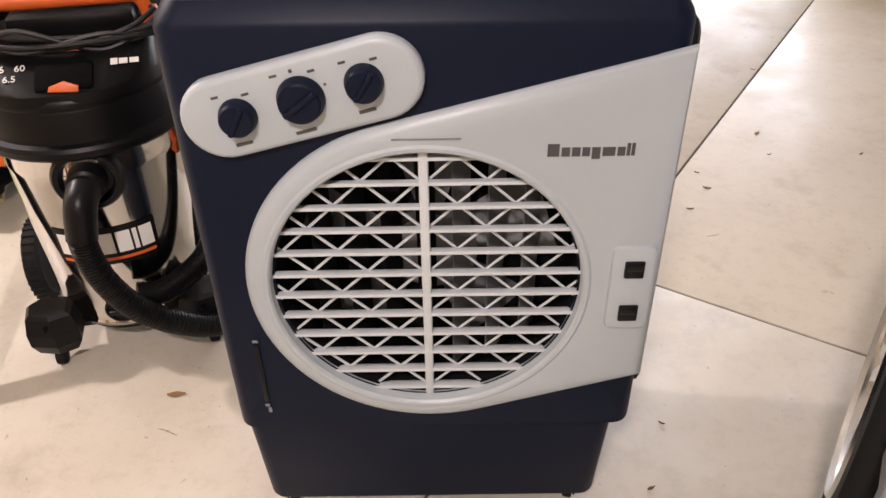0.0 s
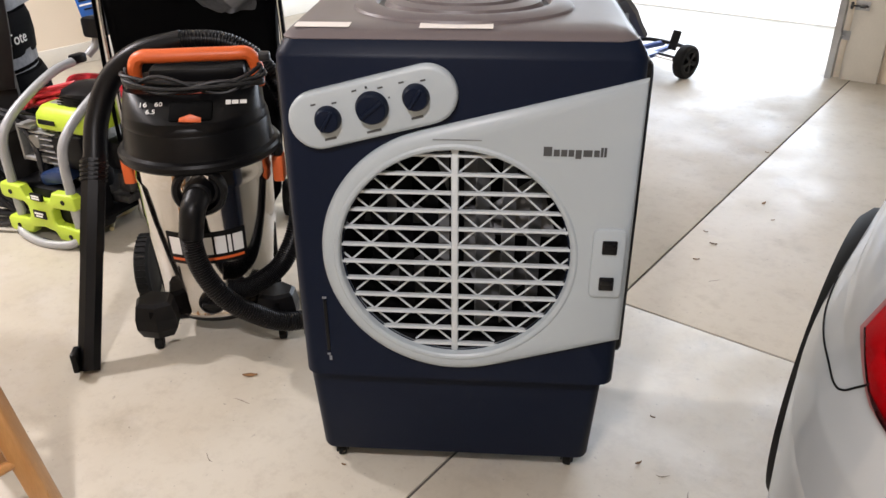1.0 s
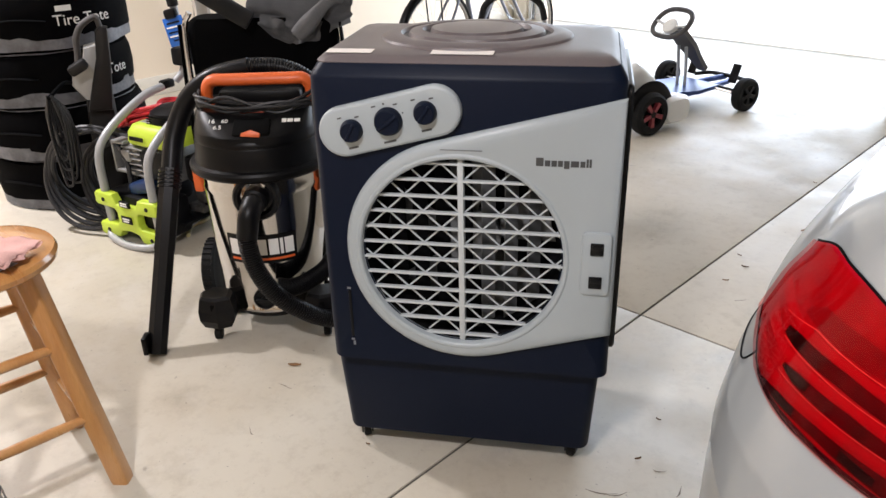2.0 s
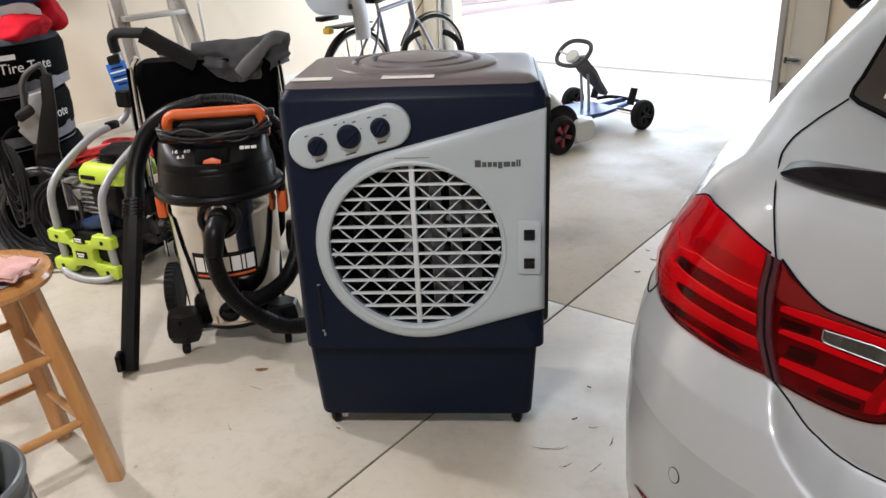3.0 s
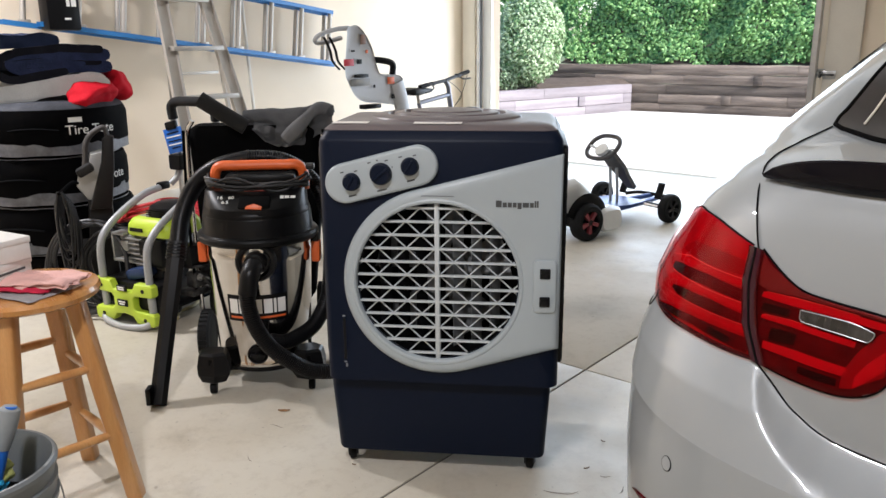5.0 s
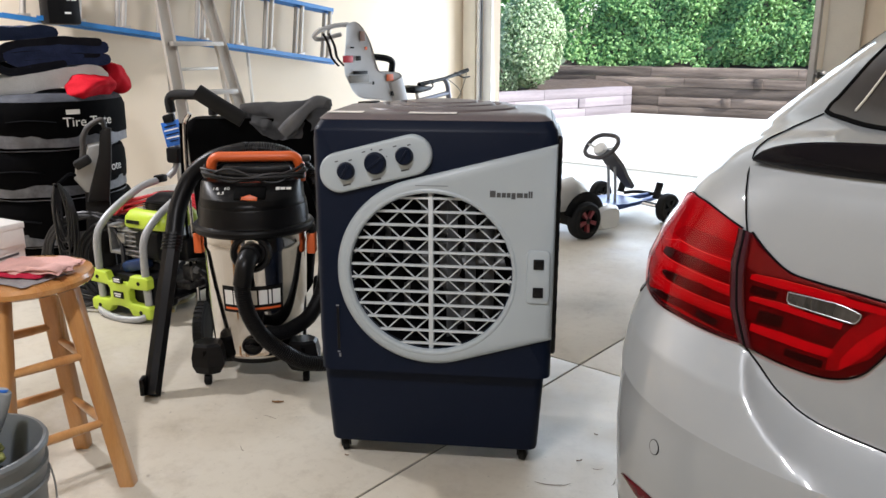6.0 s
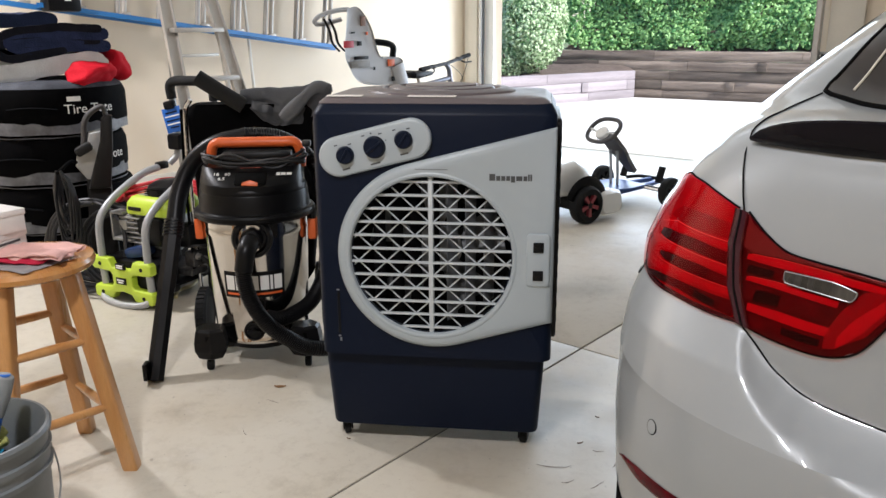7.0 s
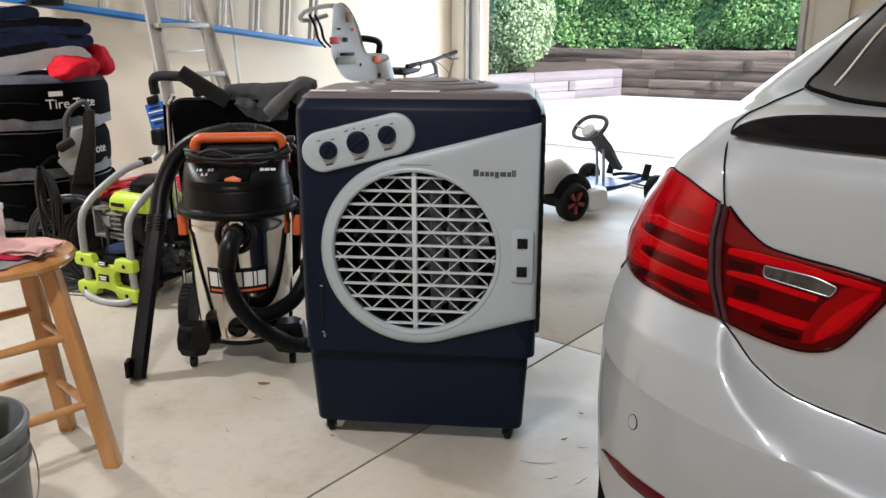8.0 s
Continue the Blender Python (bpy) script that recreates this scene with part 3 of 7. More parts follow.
M_SMOKE = mat("smoked_red_lens", (0.10, 0.022, 0.024), 0.2, var=0.2, scale=12, bump=0, coat=0.4, rough_var=0.04)
M_LAMPCLEAR = mat("clear_lens", (0.055, 0.052, 0.050), 0.22, metal=0.25, var=0.85, scale=46, bump=0.3, coat=0.25, stretch=(1, 1, 0.05))


def clear_cover(name, tint):
    """A thin clear cover: light goes through, its gloss lies on top."""
    m, n, l, b = nodes_of(name)
    see, shine, edge_on, mix = n.new("ShaderNodeBsdfTransparent"), n.new("ShaderNodeBsdfGlossy"), n.new("ShaderNodeFresnel"), n.new("ShaderNodeMixShader")
    see.inputs["Color"].default_value = (*tint, 1)
    shine.inputs["Roughness"].default_value = 0.06
    edge_on.inputs["IOR"].default_value = 1.17
    l.new(edge_on.outputs["Fac"], mix.inputs["Fac"])
    l.new(see.outputs["BSDF"], mix.inputs[1])
    l.new(shine.outputs["BSDF"], mix.inputs[2])
    l.new(mix.outputs["Shader"], n["Material Output"].inputs["Surface"])
    return m


M_COVER = clear_cover("red_lamp_cover", (1.0, 0.40, 0.40))
M_CARGLASS = mat("tinted_glass", (0.020, 0.014, 0.011), 0.06, var=0.05, bump=0, coat=0.0, rough_var=0.02, spec=0.16)
M_GLOSSBLACK = mat("gloss_black", (0.005, 0.004, 0.006), 0.24, var=0.1, bump=0, coat=0.0, rough_var=0.03, spec=0.10)
M_ALLOY = mat("alloy", (0.62, 0.62, 0.62), 0.22, metal=1.0, var=0.05, bump=0)

CX, CY0 = 1.545, -0.40
FRONT_Y = 2.92


def lerp(z, zs, vs):
    return float(np.interp(z, zs, vs))


BODY_Z = (0.18, 0.24, 0.35, 0.50, 0.58, 0.618, 0.692, 0.75, 0.80, 0.86, 0.90, 0.93, 0.96, 0.985)
REAR_Y = (-1.36, -1.42, -1.452, -1.466, -1.461, -1.448, -1.398, -1.347, -1.343, -1.337, -1.332, -1.327, -1.322, -1.315)
HALF_W = (0.83, 0.86, 0.889, 0.893, 0.893, 0.891, 0.872, 0.850, 0.843, 0.818, 0.793, 0.780, 0.756, 0.730)
# the boot lid's lower edge and the bumper's ridge below it, by distance from the middle
EDGE_DX = (0.0, 0.20, 0.295, 0.34, 0.394, 0.427, 0.467, 0.498, 0.520, 0.530, 0.545)
LID_Z = (0.655, 0.658, 0.662, 0.666, 0.670, 0.676, 0.693, 0.714, 0.733, 0.743, 0.760)
RIDGE_Z = (0.598, 0.603, 0.608, 0.613, 0.624, 0.634, 0.653, 0.675, 0.702, 0.734, 0.752)


def corner(z):
    """How square the plan of the tail is at one height."""
    return lerp(z, (0.60, 0.75), (3.6, 4.5))


def ease(a, b, v):
    t = min(1.0, max(0.0, (v - a) / (b - a)))
    return t * t * (3 - 2 * t)


def rear(th, z, out=0.0):
    """A point of the tail: th from 0 (middle) to 90 (flank), on the near side."""
    s, c = math.sin(radians(abs(th))), math.cos(radians(th))
    q = corner(z)
    dx = lerp(z, BODY_Z, HALF_W) * s ** (2 / q)
    far, low, high = lerp(z, BODY_Z, REAR_Y), lerp(dx, EDGE_DX, RIDGE_Z), lerp(dx, EDGE_DX, LID_Z)
    if low < z < 0.75:
        far += (lerp(z, (0.60, 0.75), (-1.374, -1.347)) - far) * min(1.0, (z - low) / (high - low))
    y = CY0 + (far - CY0) * c ** (2 / q)
    p = Vector((CX - math.copysign(dx, th if th else 1), y, z))
    if out:
        p += Vector((-math.copysign(s ** (2 - 2 / q), th if th else 1) / 0.9, -c ** (2 - 2 / q) / 1.05, 0.12)).normalized() * out
    return p


def th_of(dx, z):
    return math.degrees(math.asin(min(1.0, (dx / lerp(z, BODY_Z, HALF_W)) ** (corner(z) / 2))))


car = thing("car", "silver-white four-door coupe parked with its tail lamps near", "car", (0.010, -0.017, 0))
zs = [0.18, 0.21, 0.24, 0.30, 0.36, 0.43, 0.50, 0.55, 0.59, 0.606, 0.614, 0.62, 0.628, 0.64] + [0.645 + 0.0047 * k for k in range(29)] + [0.79, 0.82, 0.85, 0.88, 0.91, 0.94, 0.96, 0.975, 0.985]
ths = [2.0 * k for k in range(4)] + [8 + 0.6 * k for k in range(54)] + [41 + 2.45 * k for k in range(21)]


def outline_at(z):
    """Half of the plan of the body at one height, from the tail's middle round to the nose."""
    pts = [rear(a, z) for a in ths]
    hw = lerp(z, BODY_Z, HALF_W)
    for k in range(1, 25):
        pts.append(Vector((CX - hw, CY0 + (1.9 - CY0) * k / 24, z)))
    nose = FRONT_Y - 0.16 * abs(z - 0.5)
    for k in range(1, 11):
        a = radians(90 * k / 10)
        pts.append(Vector((CX - hw * math.cos(a) ** (2 / 2.8), 1.9 + (nose - 1.9) * math.sin(a) ** (2 / 2.8), z)))
    return pts


def mirror(p):
    return Vector((2 * CX - p.x, p.y, p.z))


WHEELS = ((-0.42, 0.315), (2.30, 0.315))
# heights of the deck, roof and bonnet along the middle line
ROOF_Y = (-1.315, -1.300, -1.27, -1.18, -1.05, -0.95, -0.75, -0.5, -0.2, 0.2, 0.7, 1.2, 1.55, 1.9, 2.2, 2.6, FRONT_Y - 0.08)
ROOF_Z = (0.990, 1.016, 1.030, 1.036, 1.050, 1.072, 1.150, 1.228, 1.300, 1.360, 1.385, 1.375, 1.32, 1.17, 1.02, 0.99, 0.985)


def belt(y):
    hw, q = HALF_W[-1], corner(0.985)
    if y < CY0:
        f = min(1.0, (CY0 - y) / (CY0 - REAR_Y[-1]))
        return hw * (1 - f ** q) ** (1 / q)
    if y > 1.9:
        f = min(1.0, (y - 1.9) / (FRONT_Y - 0.16 * 0.485 - 1.9))
        return hw * (1 - f ** 2.8) ** (1 / 2.8)
    return hw


def section(y):
    """Half section from the belt line to the middle."""
    xs, zc = belt(y), lerp(y, ROOF_Y, ROOF_Z)
    h = zc - 0.985
    cab = ease(-1.15, -0.65, y) * (1 - ease(1.75, 2.15, y))
    deck = [(1.0, 0.0), (0.975, 0.25), (0.94, 0.46), (0.89, 0.65), (0.83, 0.78), (0.74, 0.88), (0.62, 0.945), (0.45, 0.978), (0.22, 0.994), (0, 1.0)]
    up = [(1.0, 0.0), (0.985, 0.13), (0.965, 0.27), (0.935, 0.44), (0.89, 0.61), (0.815, 0.80), (0.71, 0.925), (0.52, 0.98), (0.26, 0.997), (0, 1.0)]
    return [Vector((CX - xs * (a[0] * (1 - cab) + b[0] * cab), y, 0.985 + h * (a[1] * (1 - cab) + b[1] * cab))) for a, b in zip(deck, up)]


for lo, hi, nm in ((0, zs.index(0.62), "bumper_and_sill"), (zs.index(0.62), len(zs) - 1, "body_shell")):
    bm = bmesh.new()
    for side in (0, 1):
        grid = [[bm.verts.new(mirror(p) if side else p) for p in outline_at(z)] for z in zs[lo:hi + 1]]
        for a, b in zip(grid, grid[1:]):
            for k in range(len(a) - 1):
                mid = (a[k].co + b[k + 1].co) / 2
                # wheel arches stay open
                if any(math.hypot(mid.y - wy, mid.z - wz) < 0.365 for wy, wz in WHEELS) and abs(mid.x - CX) > 0.6:
                    continue
                bm.faces.new((a[k], a[k + 1], b[k + 1], b[k]))
        if nm == "body_shell":
            rows = [[bm.verts.new(mirror(p) if side else p) for p in section(q.y)] for q in outline_at(0.985)]
            for a, b in zip(rows, rows[1:]):
                for k in range(9):
                    bm.faces.new((a[k], a[k + 1], b[k + 1], b[k]))
    bmesh.ops.remove_doubles(bm, verts=bm.verts, dist=0.0006)
    bmesh.ops.dissolve_degenerate(bm, edges=bm.edges, dist=0.0001)
    bmesh.ops.recalc_face_normals(bm, faces=bm.faces)
    part(nm, bm, M_PAINT, car, sharp=70)


def on_top(f, y, out=0.004):
    """A point of the upper shell: f from 0 (middle) to 1 (belt)."""
    s = section(y)[::-1]
    f = max(0.0, min(1.0, f))
    k = min(8, int(f * 9))
    p = s[k].lerp(s[k + 1], f * 9 - k)
    n = Vector((-(0.25 + 0.9 * f * f), -0.45, 1.0 - 0.6 * f)).normalized()
    return p + n * out


def top_dx(dx, y, out=0.004):
    """A point of the upper shell at that distance from the middle line."""
    s = section(y)[::-1]
    dx = max(0.0, dx)
    for k in range(9):
        a, b = CX - s[k].x, CX - s[k + 1].x
        if a <= dx <= b or k == 8:
            f = (k + min(1.0, (dx - a) / max(1e-6, b - a))) / 9
            return on_top(f, y, out)


# rear window: a curved pane with a dark border
def pane(name, rows, material, parent, label=""):
    bm = bmesh.new()
    for side in (0, 1):
        loft(bm, [[mirror(p) if side else p for p in r] for r in rows], caps=False, closed=False)
    bmesh.ops.remove_doubles(bm, verts=bm.verts, dist=0.0005)
    return part(name, bm, material, parent, label, sharp=75)


def win(q, v, out, inset=0.0):
    """A point of the rear window: q from the middle to its side, v from its foot to its top."""
    y0 = -1.115 + 0.165 * q ** 5
    return top_dx((0.556 - inset - 0.035 * v) * q, y0 + (-0.17 - y0) * v, out)


rw = pane("rear_window", [[win(k / 14, v / 18, 0.005) for k in range(15)] for v in range(19)], M_CARGLASS, car, "dark tinted rear window")
seal = bmesh.new()
for side in (0, 1):
    rim = [win(1.0, 1 - k / 14, 0.004) for k in range(15)] + [win(1 - k / 14, 0.0, 0.004) for k in range(1, 15)]
    tube(seal, [mirror(p) if side else p for p in rim], 0.004, 6, 2)
part("window_seal", seal, M_GAP, rw)
# thin cream line just inside the near side of the pane
pil = bmesh.new()
tube(pil, [win(0.915, v / 18, 0.0065) for v in range(1, 18)], 0.0022, 6, 2)
part("pane_line", pil, M_TRIM, rw)
# side windows
for side in (0, 1):
    rows = [[on_top(f, y, 0.004) for f in (0.50, 0.53, 0.56, 0.59, 0.62, 0.645)] for y in [-0.45 + 0.1 * k for k in range(21)]]
    bm = bmesh.new()
    loft(bm, [[mirror(p) if side else p for p in r] for r in rows], caps=False, closed=False)
    part("side_window", bm, M_CARGLASS, car)

# black lip spoiler on the boot lid
bm = bmesh.new()
rows = []
for k in range(61):
    dx = -0.588 + 1.176 * k / 60
    th = math.copysign(th_of(abs(dx), 0.98), dx)
    e = (1 - abs(dx / 0.589) ** 8) ** 0.8
    b = rear(th, 0.985, 0.0)
    b.z += 0.022
    rows.append([b + Vector((0, 0.004, -0.004)), b + Vector((0, -0.010 * e, 0.008 * e)), b + Vector((0, -0.017 * e, 0.026 * e)), b + Vector((0, -0.019 * e, 0.044 * e)), b + Vector((0, -0.015 * e, 0.047 * e)),
                 b + Vector((0, 0.010, 0.040 * e)), b + Vector((0, 0.060, 0.022 * e + 0.002)), b + Vector((0, 0.062, 0.0))])
loft(bm, rows)
part("lip_spoiler", bm, M_GLOSSBLACK, car, "gloss black boot lip spoiler")

# tail lamps
OUT_TOP = ((28.8, 0.911), (32.4, 0.918), (36.4, 0.9246), (41.2, 0.930), (47, 0.931), (53, 0.929), (60, 0.905))
OUT_BOT = ((21.1, 0.751), (24.5, 0.750), (28.5, 0.7507), (34.5, 0.7526), (41.1, 0.752), (51, 0.760), (60, 0.800))
IN_TOP = ((26.7, 0.909), (22.2, 0.885), (18.3, 0.867), (14.6, 0.8618), (11.2, 0.8585), (8.1, 0.8527), (6.9, 0.847))
IN_BOT = ((19.7, 0.7465), (16.1, 0.7398), (12.7, 0.7373), (10.6, 0.743), (9.2, 0.7568), (8.0, 0.793), (7.0, 0.836))


def edge(rows, t):
    return np.array([np.interp(t * (len(rows) - 1), range(len(rows)), [r[k] for r in rows]) for k in (0, 1)])


def lens(name, top, bot, z0, z1, u0, u1, material, parent, out, side, label=""):
    """A curved piece of lens: z0 to z1 up its height, u0 to u1 along it."""
    rows = []
    n = 28
    for k in range(n + 1):
        u = u0 + (u1 - u0) * k / n
        a, b = edge(bot, u), edge(top, u)
        row = []
        for j in range(9):
            v = z0 + (z1 - z0) * j / 8
            th, z = a + (b - a) * v
            rim = 1.0 if (z0, z1) != (0, 1) else min(1.0, 6 * min(u - u0 + 0.02, u1 - u + 0.02) / (u1 - u0), 6 * min(j, 8 - j) / 8 + 0.1)
            row.append(rear(th, z, out * rim + 0.0012))
        rows.append(row)
    bm = bmesh.new()
    loft(bm, [[mirror(p) if side else p for p in r] for r in rows], caps=False, closed=False)
    return part(name, bm, material, parent, label, sharp=60)


def patch(name, rows, material, parent, out, side):
    """A piece inside a lens: angle, lower and upper height along its length."""
    bm = bmesh.new()
    loops = []
    for k in range(25):
        u = k / 24 * (len(rows) - 1)
        th, lo, hi = (np.interp(u, range(len(rows)), [r[j] for r in rows]) for j in (0, 1, 2))
        loops.append([rear(th, lo + (hi - lo) * f, out - d) for f, d in ((0, 0.0003), (0.15, 0), (0.5, 0), (0.85, 0), (1, 0.0003))])
    loft(bm, [[mirror(p) if side else p for p in r] for r in loops], caps=False, closed=False)
    return part(name, bm, material, parent, sharp=60)


# angle round the tail, lower and upper height
OUTER_LAMP = (("lamp_cell", ((46.5, 0.866, 0.874), (44, 0.865, 0.886), (36, 0.864, 0.889), (27.3, 0.866, 0.888)), M_LAMPMID),
              ("lamp_cell", ((47.5, 0.830, 0.841), (44, 0.829, 0.846), (34, 0.832, 0.850), (25.3, 0.829, 0.846)), M_LAMPCELL),
              ("lamp_cell", ((43.5, 0.803, 0.809), (40, 0.799, 0.8135), (31, 0.7985, 0.816), (23.8, 0.798, 0.8115)), M_LAMPCELL),
              ("lamp_cell", ((47.5, 0.762, 0.766), (42, 0.7625, 0.775), (34, 0.766, 0.780), (22.4, 0.757, 0.780)), M_LAMPCELL),
              ("lamp_edge", ((52, 0.764, 0.768), (46, 0.757, 0.762), (34.5, 0.753, 0.7605), (24.5, 0.7505, 0.757), (21.3, 0.7515, 0.756)), M_LAMPEDGE))
OUTER_INSET = (("cell_end", ((47.2, 0.831, 0.840), (44, 0.830, 0.845), (42.2, 0.832, 0.846)), M_LAMPBLACK),
               ("cell_end", ((43, 0.803, 0.809), (40, 0.800, 0.812), (37.5, 0.803, 0.813)), M_LAMPBLACK),
               ("cell_end", ((47, 0.7625, 0.766), (42, 0.763, 0.774), (38, 0.766, 0.776)), M_LAMPBLACK),
               ("cell_end", ((30, 0.766, 0.777), (27, 0.762, 0.774), (25.5, 0.763, 0.772)), M_LAMPBLACK),
               # highlights on the bars' upper edges, drawn as pale lines
               ("lamp_glint", ((50, 0.848, 0.8495), (42, 0.8625, 0.864), (34, 0.8612, 0.8625), (26.5, 0.8605, 0.862)), M_LAMPLINE),
               ("lamp_glint", ((47, 0.8275, 0.8285), (37, 0.8285, 0.8297), (25, 0.8265, 0.8277)), M_LAMPLINE),
               ("lamp_glint", ((44, 0.7962, 0.797), (34, 0.7965, 0.7975), (24, 0.796, 0.797)), M_LAMPLINE),
               ("light_bar", ((56, 0.850, 0.868), (46, 0.849, 0.860), (34, 0.8515, 0.860), (25.9, 0.8495, 0.8585)), M_LAMPRED),
               ("light_bar", ((54, 0.818, 0.842), (46, 0.813, 0.824), (34, 0.819, 0.827), (24.6, 0.8155, 0.825)), M_LAMPRED),
               ("light_bar", ((54, 0.786, 0.812), (46, 0.778, 0.792), (34, 0.785, 0.795), (23.2, 0.784, 0.794)), M_LAMPRED))
INNER_LAMP = (("smoked_panel", ((26.2, 0.895, 0.9055), (24.5, 0.862, 0.893), (22.2, 0.856, 0.8835), (18.3, 0.8575, 0.8655), (14.6, 0.856, 0.8605), (11.2, 0.853, 0.857), (8.4, 0.8485, 0.8525)), M_SMOKE),
              ("light_bar", ((22.9, 0.845, 0.853), (18.9, 0.8435, 0.8545), (15.6, 0.843, 0.8535), (12.8, 0.841, 0.8515), (9.3, 0.838, 0.8475), (7.7, 0.838, 0.844)), M_LAMPRED),
              ("light_bar", ((21.8, 0.8155, 0.8215), (17.8, 0.8145, 0.823), (14.7, 0.8115, 0.820), (11.5, 0.808, 0.817)), M_LAMPRED),
              ("light_bar", ((20.5, 0.773, 0.7845), (16.7, 0.770, 0.784), (13.8, 0.767, 0.781), (11.3, 0.766, 0.779)), M_LAMPRED),
              ("lamp_cell", ((21.3, 0.788, 0.812), (16.2, 0.787, 0.811), (11.8, 0.788, 0.804)), M_LAMPCELL),
              ("lamp_cell", ((19.9, 0.752, 0.770), (16, 0.748, 0.767), (12, 0.746, 0.764)), M_LAMPCELL),
              ("lamp_block", ((11.9, 0.749, 0.772), (11.0, 0.752, 0.808), (10.0, 0.765, 0.836), (9.0, 0.778, 0.840), (8.2, 0.803, 0.840), (7.6, 0.832, 0.840)), M_LAMPMID))
INNER_INSET = (("cell_end", ((19.9, 0.789, 0.806), (18.6, 0.789, 0.807), (16.8, 0.790, 0.806)), M_LAMPBLACK),
               ("cell_end", ((15.9, 0.753, 0.764), (14, 0.750, 0.762), (12.2, 0.750, 0.761)), M_LAMPBLACK),
               ("cell_end", ((22.2, 0.826, 0.838), (20, 0.827, 0.838), (18.6, 0.828, 0.838)), M_LAMPBLACK),
               ("light_bar", ((10.9, 0.753, 0.770), (10.2, 0.764, 0.792), (9.2, 0.784, 0.815), (8.4, 0.808, 0.832), (7.8, 0.832, 0.838)), M_LAMPRED),
               # same painted highlights on the lid lamp's bars
               ("lamp_glint", ((22.4, 0.8535, 0.8545), (18.5, 0.855, 0.856), (15.2, 0.854, 0.855), (12, 0.8513, 0.8521)), M_LAMPLINE),
               ("lamp_glint", ((21.4, 0.822, 0.8228), (18, 0.8235, 0.8243), (15.2, 0.8213, 0.822)), M_LAMPLINE))
REVERSE = ((0.4820, 0.8300, 0.8410), (0.4790, 0.8276, 0.8418), (0.4750, 0.8260, 0.8419), (0.4202, 0.8222, 0.8414), (0.3998, 0.8204, 0.8375), (0.3930, 0.8212, 0.8355), (0.3880, 0.8290, 0.8340))
for side in (0, 1):
    lamp = lens("tail_lamp", OUT_TOP, OUT_BOT, 0, 1, 0, 1, M_LAMPBASE, car, 0.0020, side, "red wrap-round tail lamp")
    for nm, rows, m in OUTER_LAMP:
        patch(nm, rows, m, lamp, 0.0040, side)
    for nm, rows, m in OUTER_INSET:
        patch(nm, rows, m, lamp, 0.0046, side)
    lens("cover", OUT_TOP, OUT_BOT, 0.004, 0.996, 0, 1, M_COVER, lamp, 0.0056, side)
    lid_lamp = lens("lid_lamp", IN_TOP, IN_BOT, 0, 1, 0, 1, M_LAMPDARK, car, 0.0020, side, "red tail lamp in the boot lid")
    for nm, rows, m in INNER_LAMP:
        patch(nm, rows, m, lid_lamp, 0.0040, side)
    for nm, rows, m in INNER_INSET:
        patch(nm, rows, m, lid_lamp, 0.0046, side)
    lens("cover", IN_TOP, IN_BOT, 0.004, 0.996, 0, 1, M_COVER, lid_lamp, 0.0056, side)
    rv = [[rear(th_of(dx, lo + (hi - lo) * f), lo + (hi - lo) * f, 0.0084) for f in (0, 0.33, 0.66, 1)] for dx, lo, hi in REVERSE]
    rim = [r[0] for r in rv] + [rv[-1][3]] + [r[3] for r in rv[::-1]] + [rv[0][0]]
    bm = bmesh.new()
    loft(bm, [[mirror(p) if side else p for p in r] for r in rv], caps=False, closed=False)
    reverse = part("reversing_lamp", bm, M_LAMPCLEAR, lid_lamp, "clear reversing lamp")
    part("lamp_rim", pipe([mirror(p) if side else p for p in rim], 0.0008, seg=6, steps=2), mat("dull_metal_rim", (0.22, 0.21, 0.21), 0.3, metal=0.5, bump=0), reverse)

# gaps between the panels, bumper reflector, parking sensors
GAP = ((0.5385, 0.7520), (0.5318, 0.7440), (0.5125, 0.7284), (0.486, 0.7048), (0.4591, 0.6889), (0.4346, 0.6783), (0.4132, 0.6728), (0.3827, 0.6693), (0.3265, 0.6642), (0.2951, 0.6619), (0.15, 0.657), (0.0, 0.655))
UPGAP = ((0.5570, 0.8980), (0.5629, 0.9133), (0.572, 0.9416), (0.5807, 0.9672), (0.5867, 0.984))



def dense(rows):
    """Six points for each step along a list of pairs, on a smooth line."""
    return [(p.x, p.y) for p in curve([Vector((*r, 0)) for r in rows], 6)]


GAP, UPGAP = dense(GAP), dense(UPGAP)
for side in (0, 1):
    strip = []
    for k in range(17):
        v = k / 16
        (t0, z0), (t1, z1) = (tuple(OUT_BOT[0][n] + (OUT_TOP[0][n] - OUT_BOT[0][n]) * v for n in (0, 1)), tuple(IN_BOT[0][n] + (IN_TOP[0][n] - IN_BOT[0][n]) * v for n in (0, 1)))
        strip.append([rear(t0 + 0.5 + (t1 - t0 - 0.9) * f, z0 + (z1 - z0) * f, o) for f, o in ((0, 0.0064), (0.3, 0.0072), (0.7, 0.0072), (1, 0.0064))])
    bm = bmesh.new()
    loft(bm, [[mirror(p) if side else p for p in r] for r in strip], caps=False, closed=False)
    slot = part("lamp_slot", bm, M_LAMPEDGE, car)
    mid = [r[1].lerp(r[2], 0.5) for r in strip]
    part("slot_gap", pipe([mirror(p) if side else p for p in mid], 0.0019, seg=6, steps=1), M_GAP, slot)
    for top, bot in ((OUT_TOP, OUT_BOT), (IN_TOP, IN_BOT)):
        for rows in (top, bot):
            pts = [rear(t, z, 0.0010) for t, z in dense(rows)]
            part("lamp_seam", pipe([mirror(p) if side else p for p in pts], 0.0016, seg=6, steps=1), M_GAP, car)
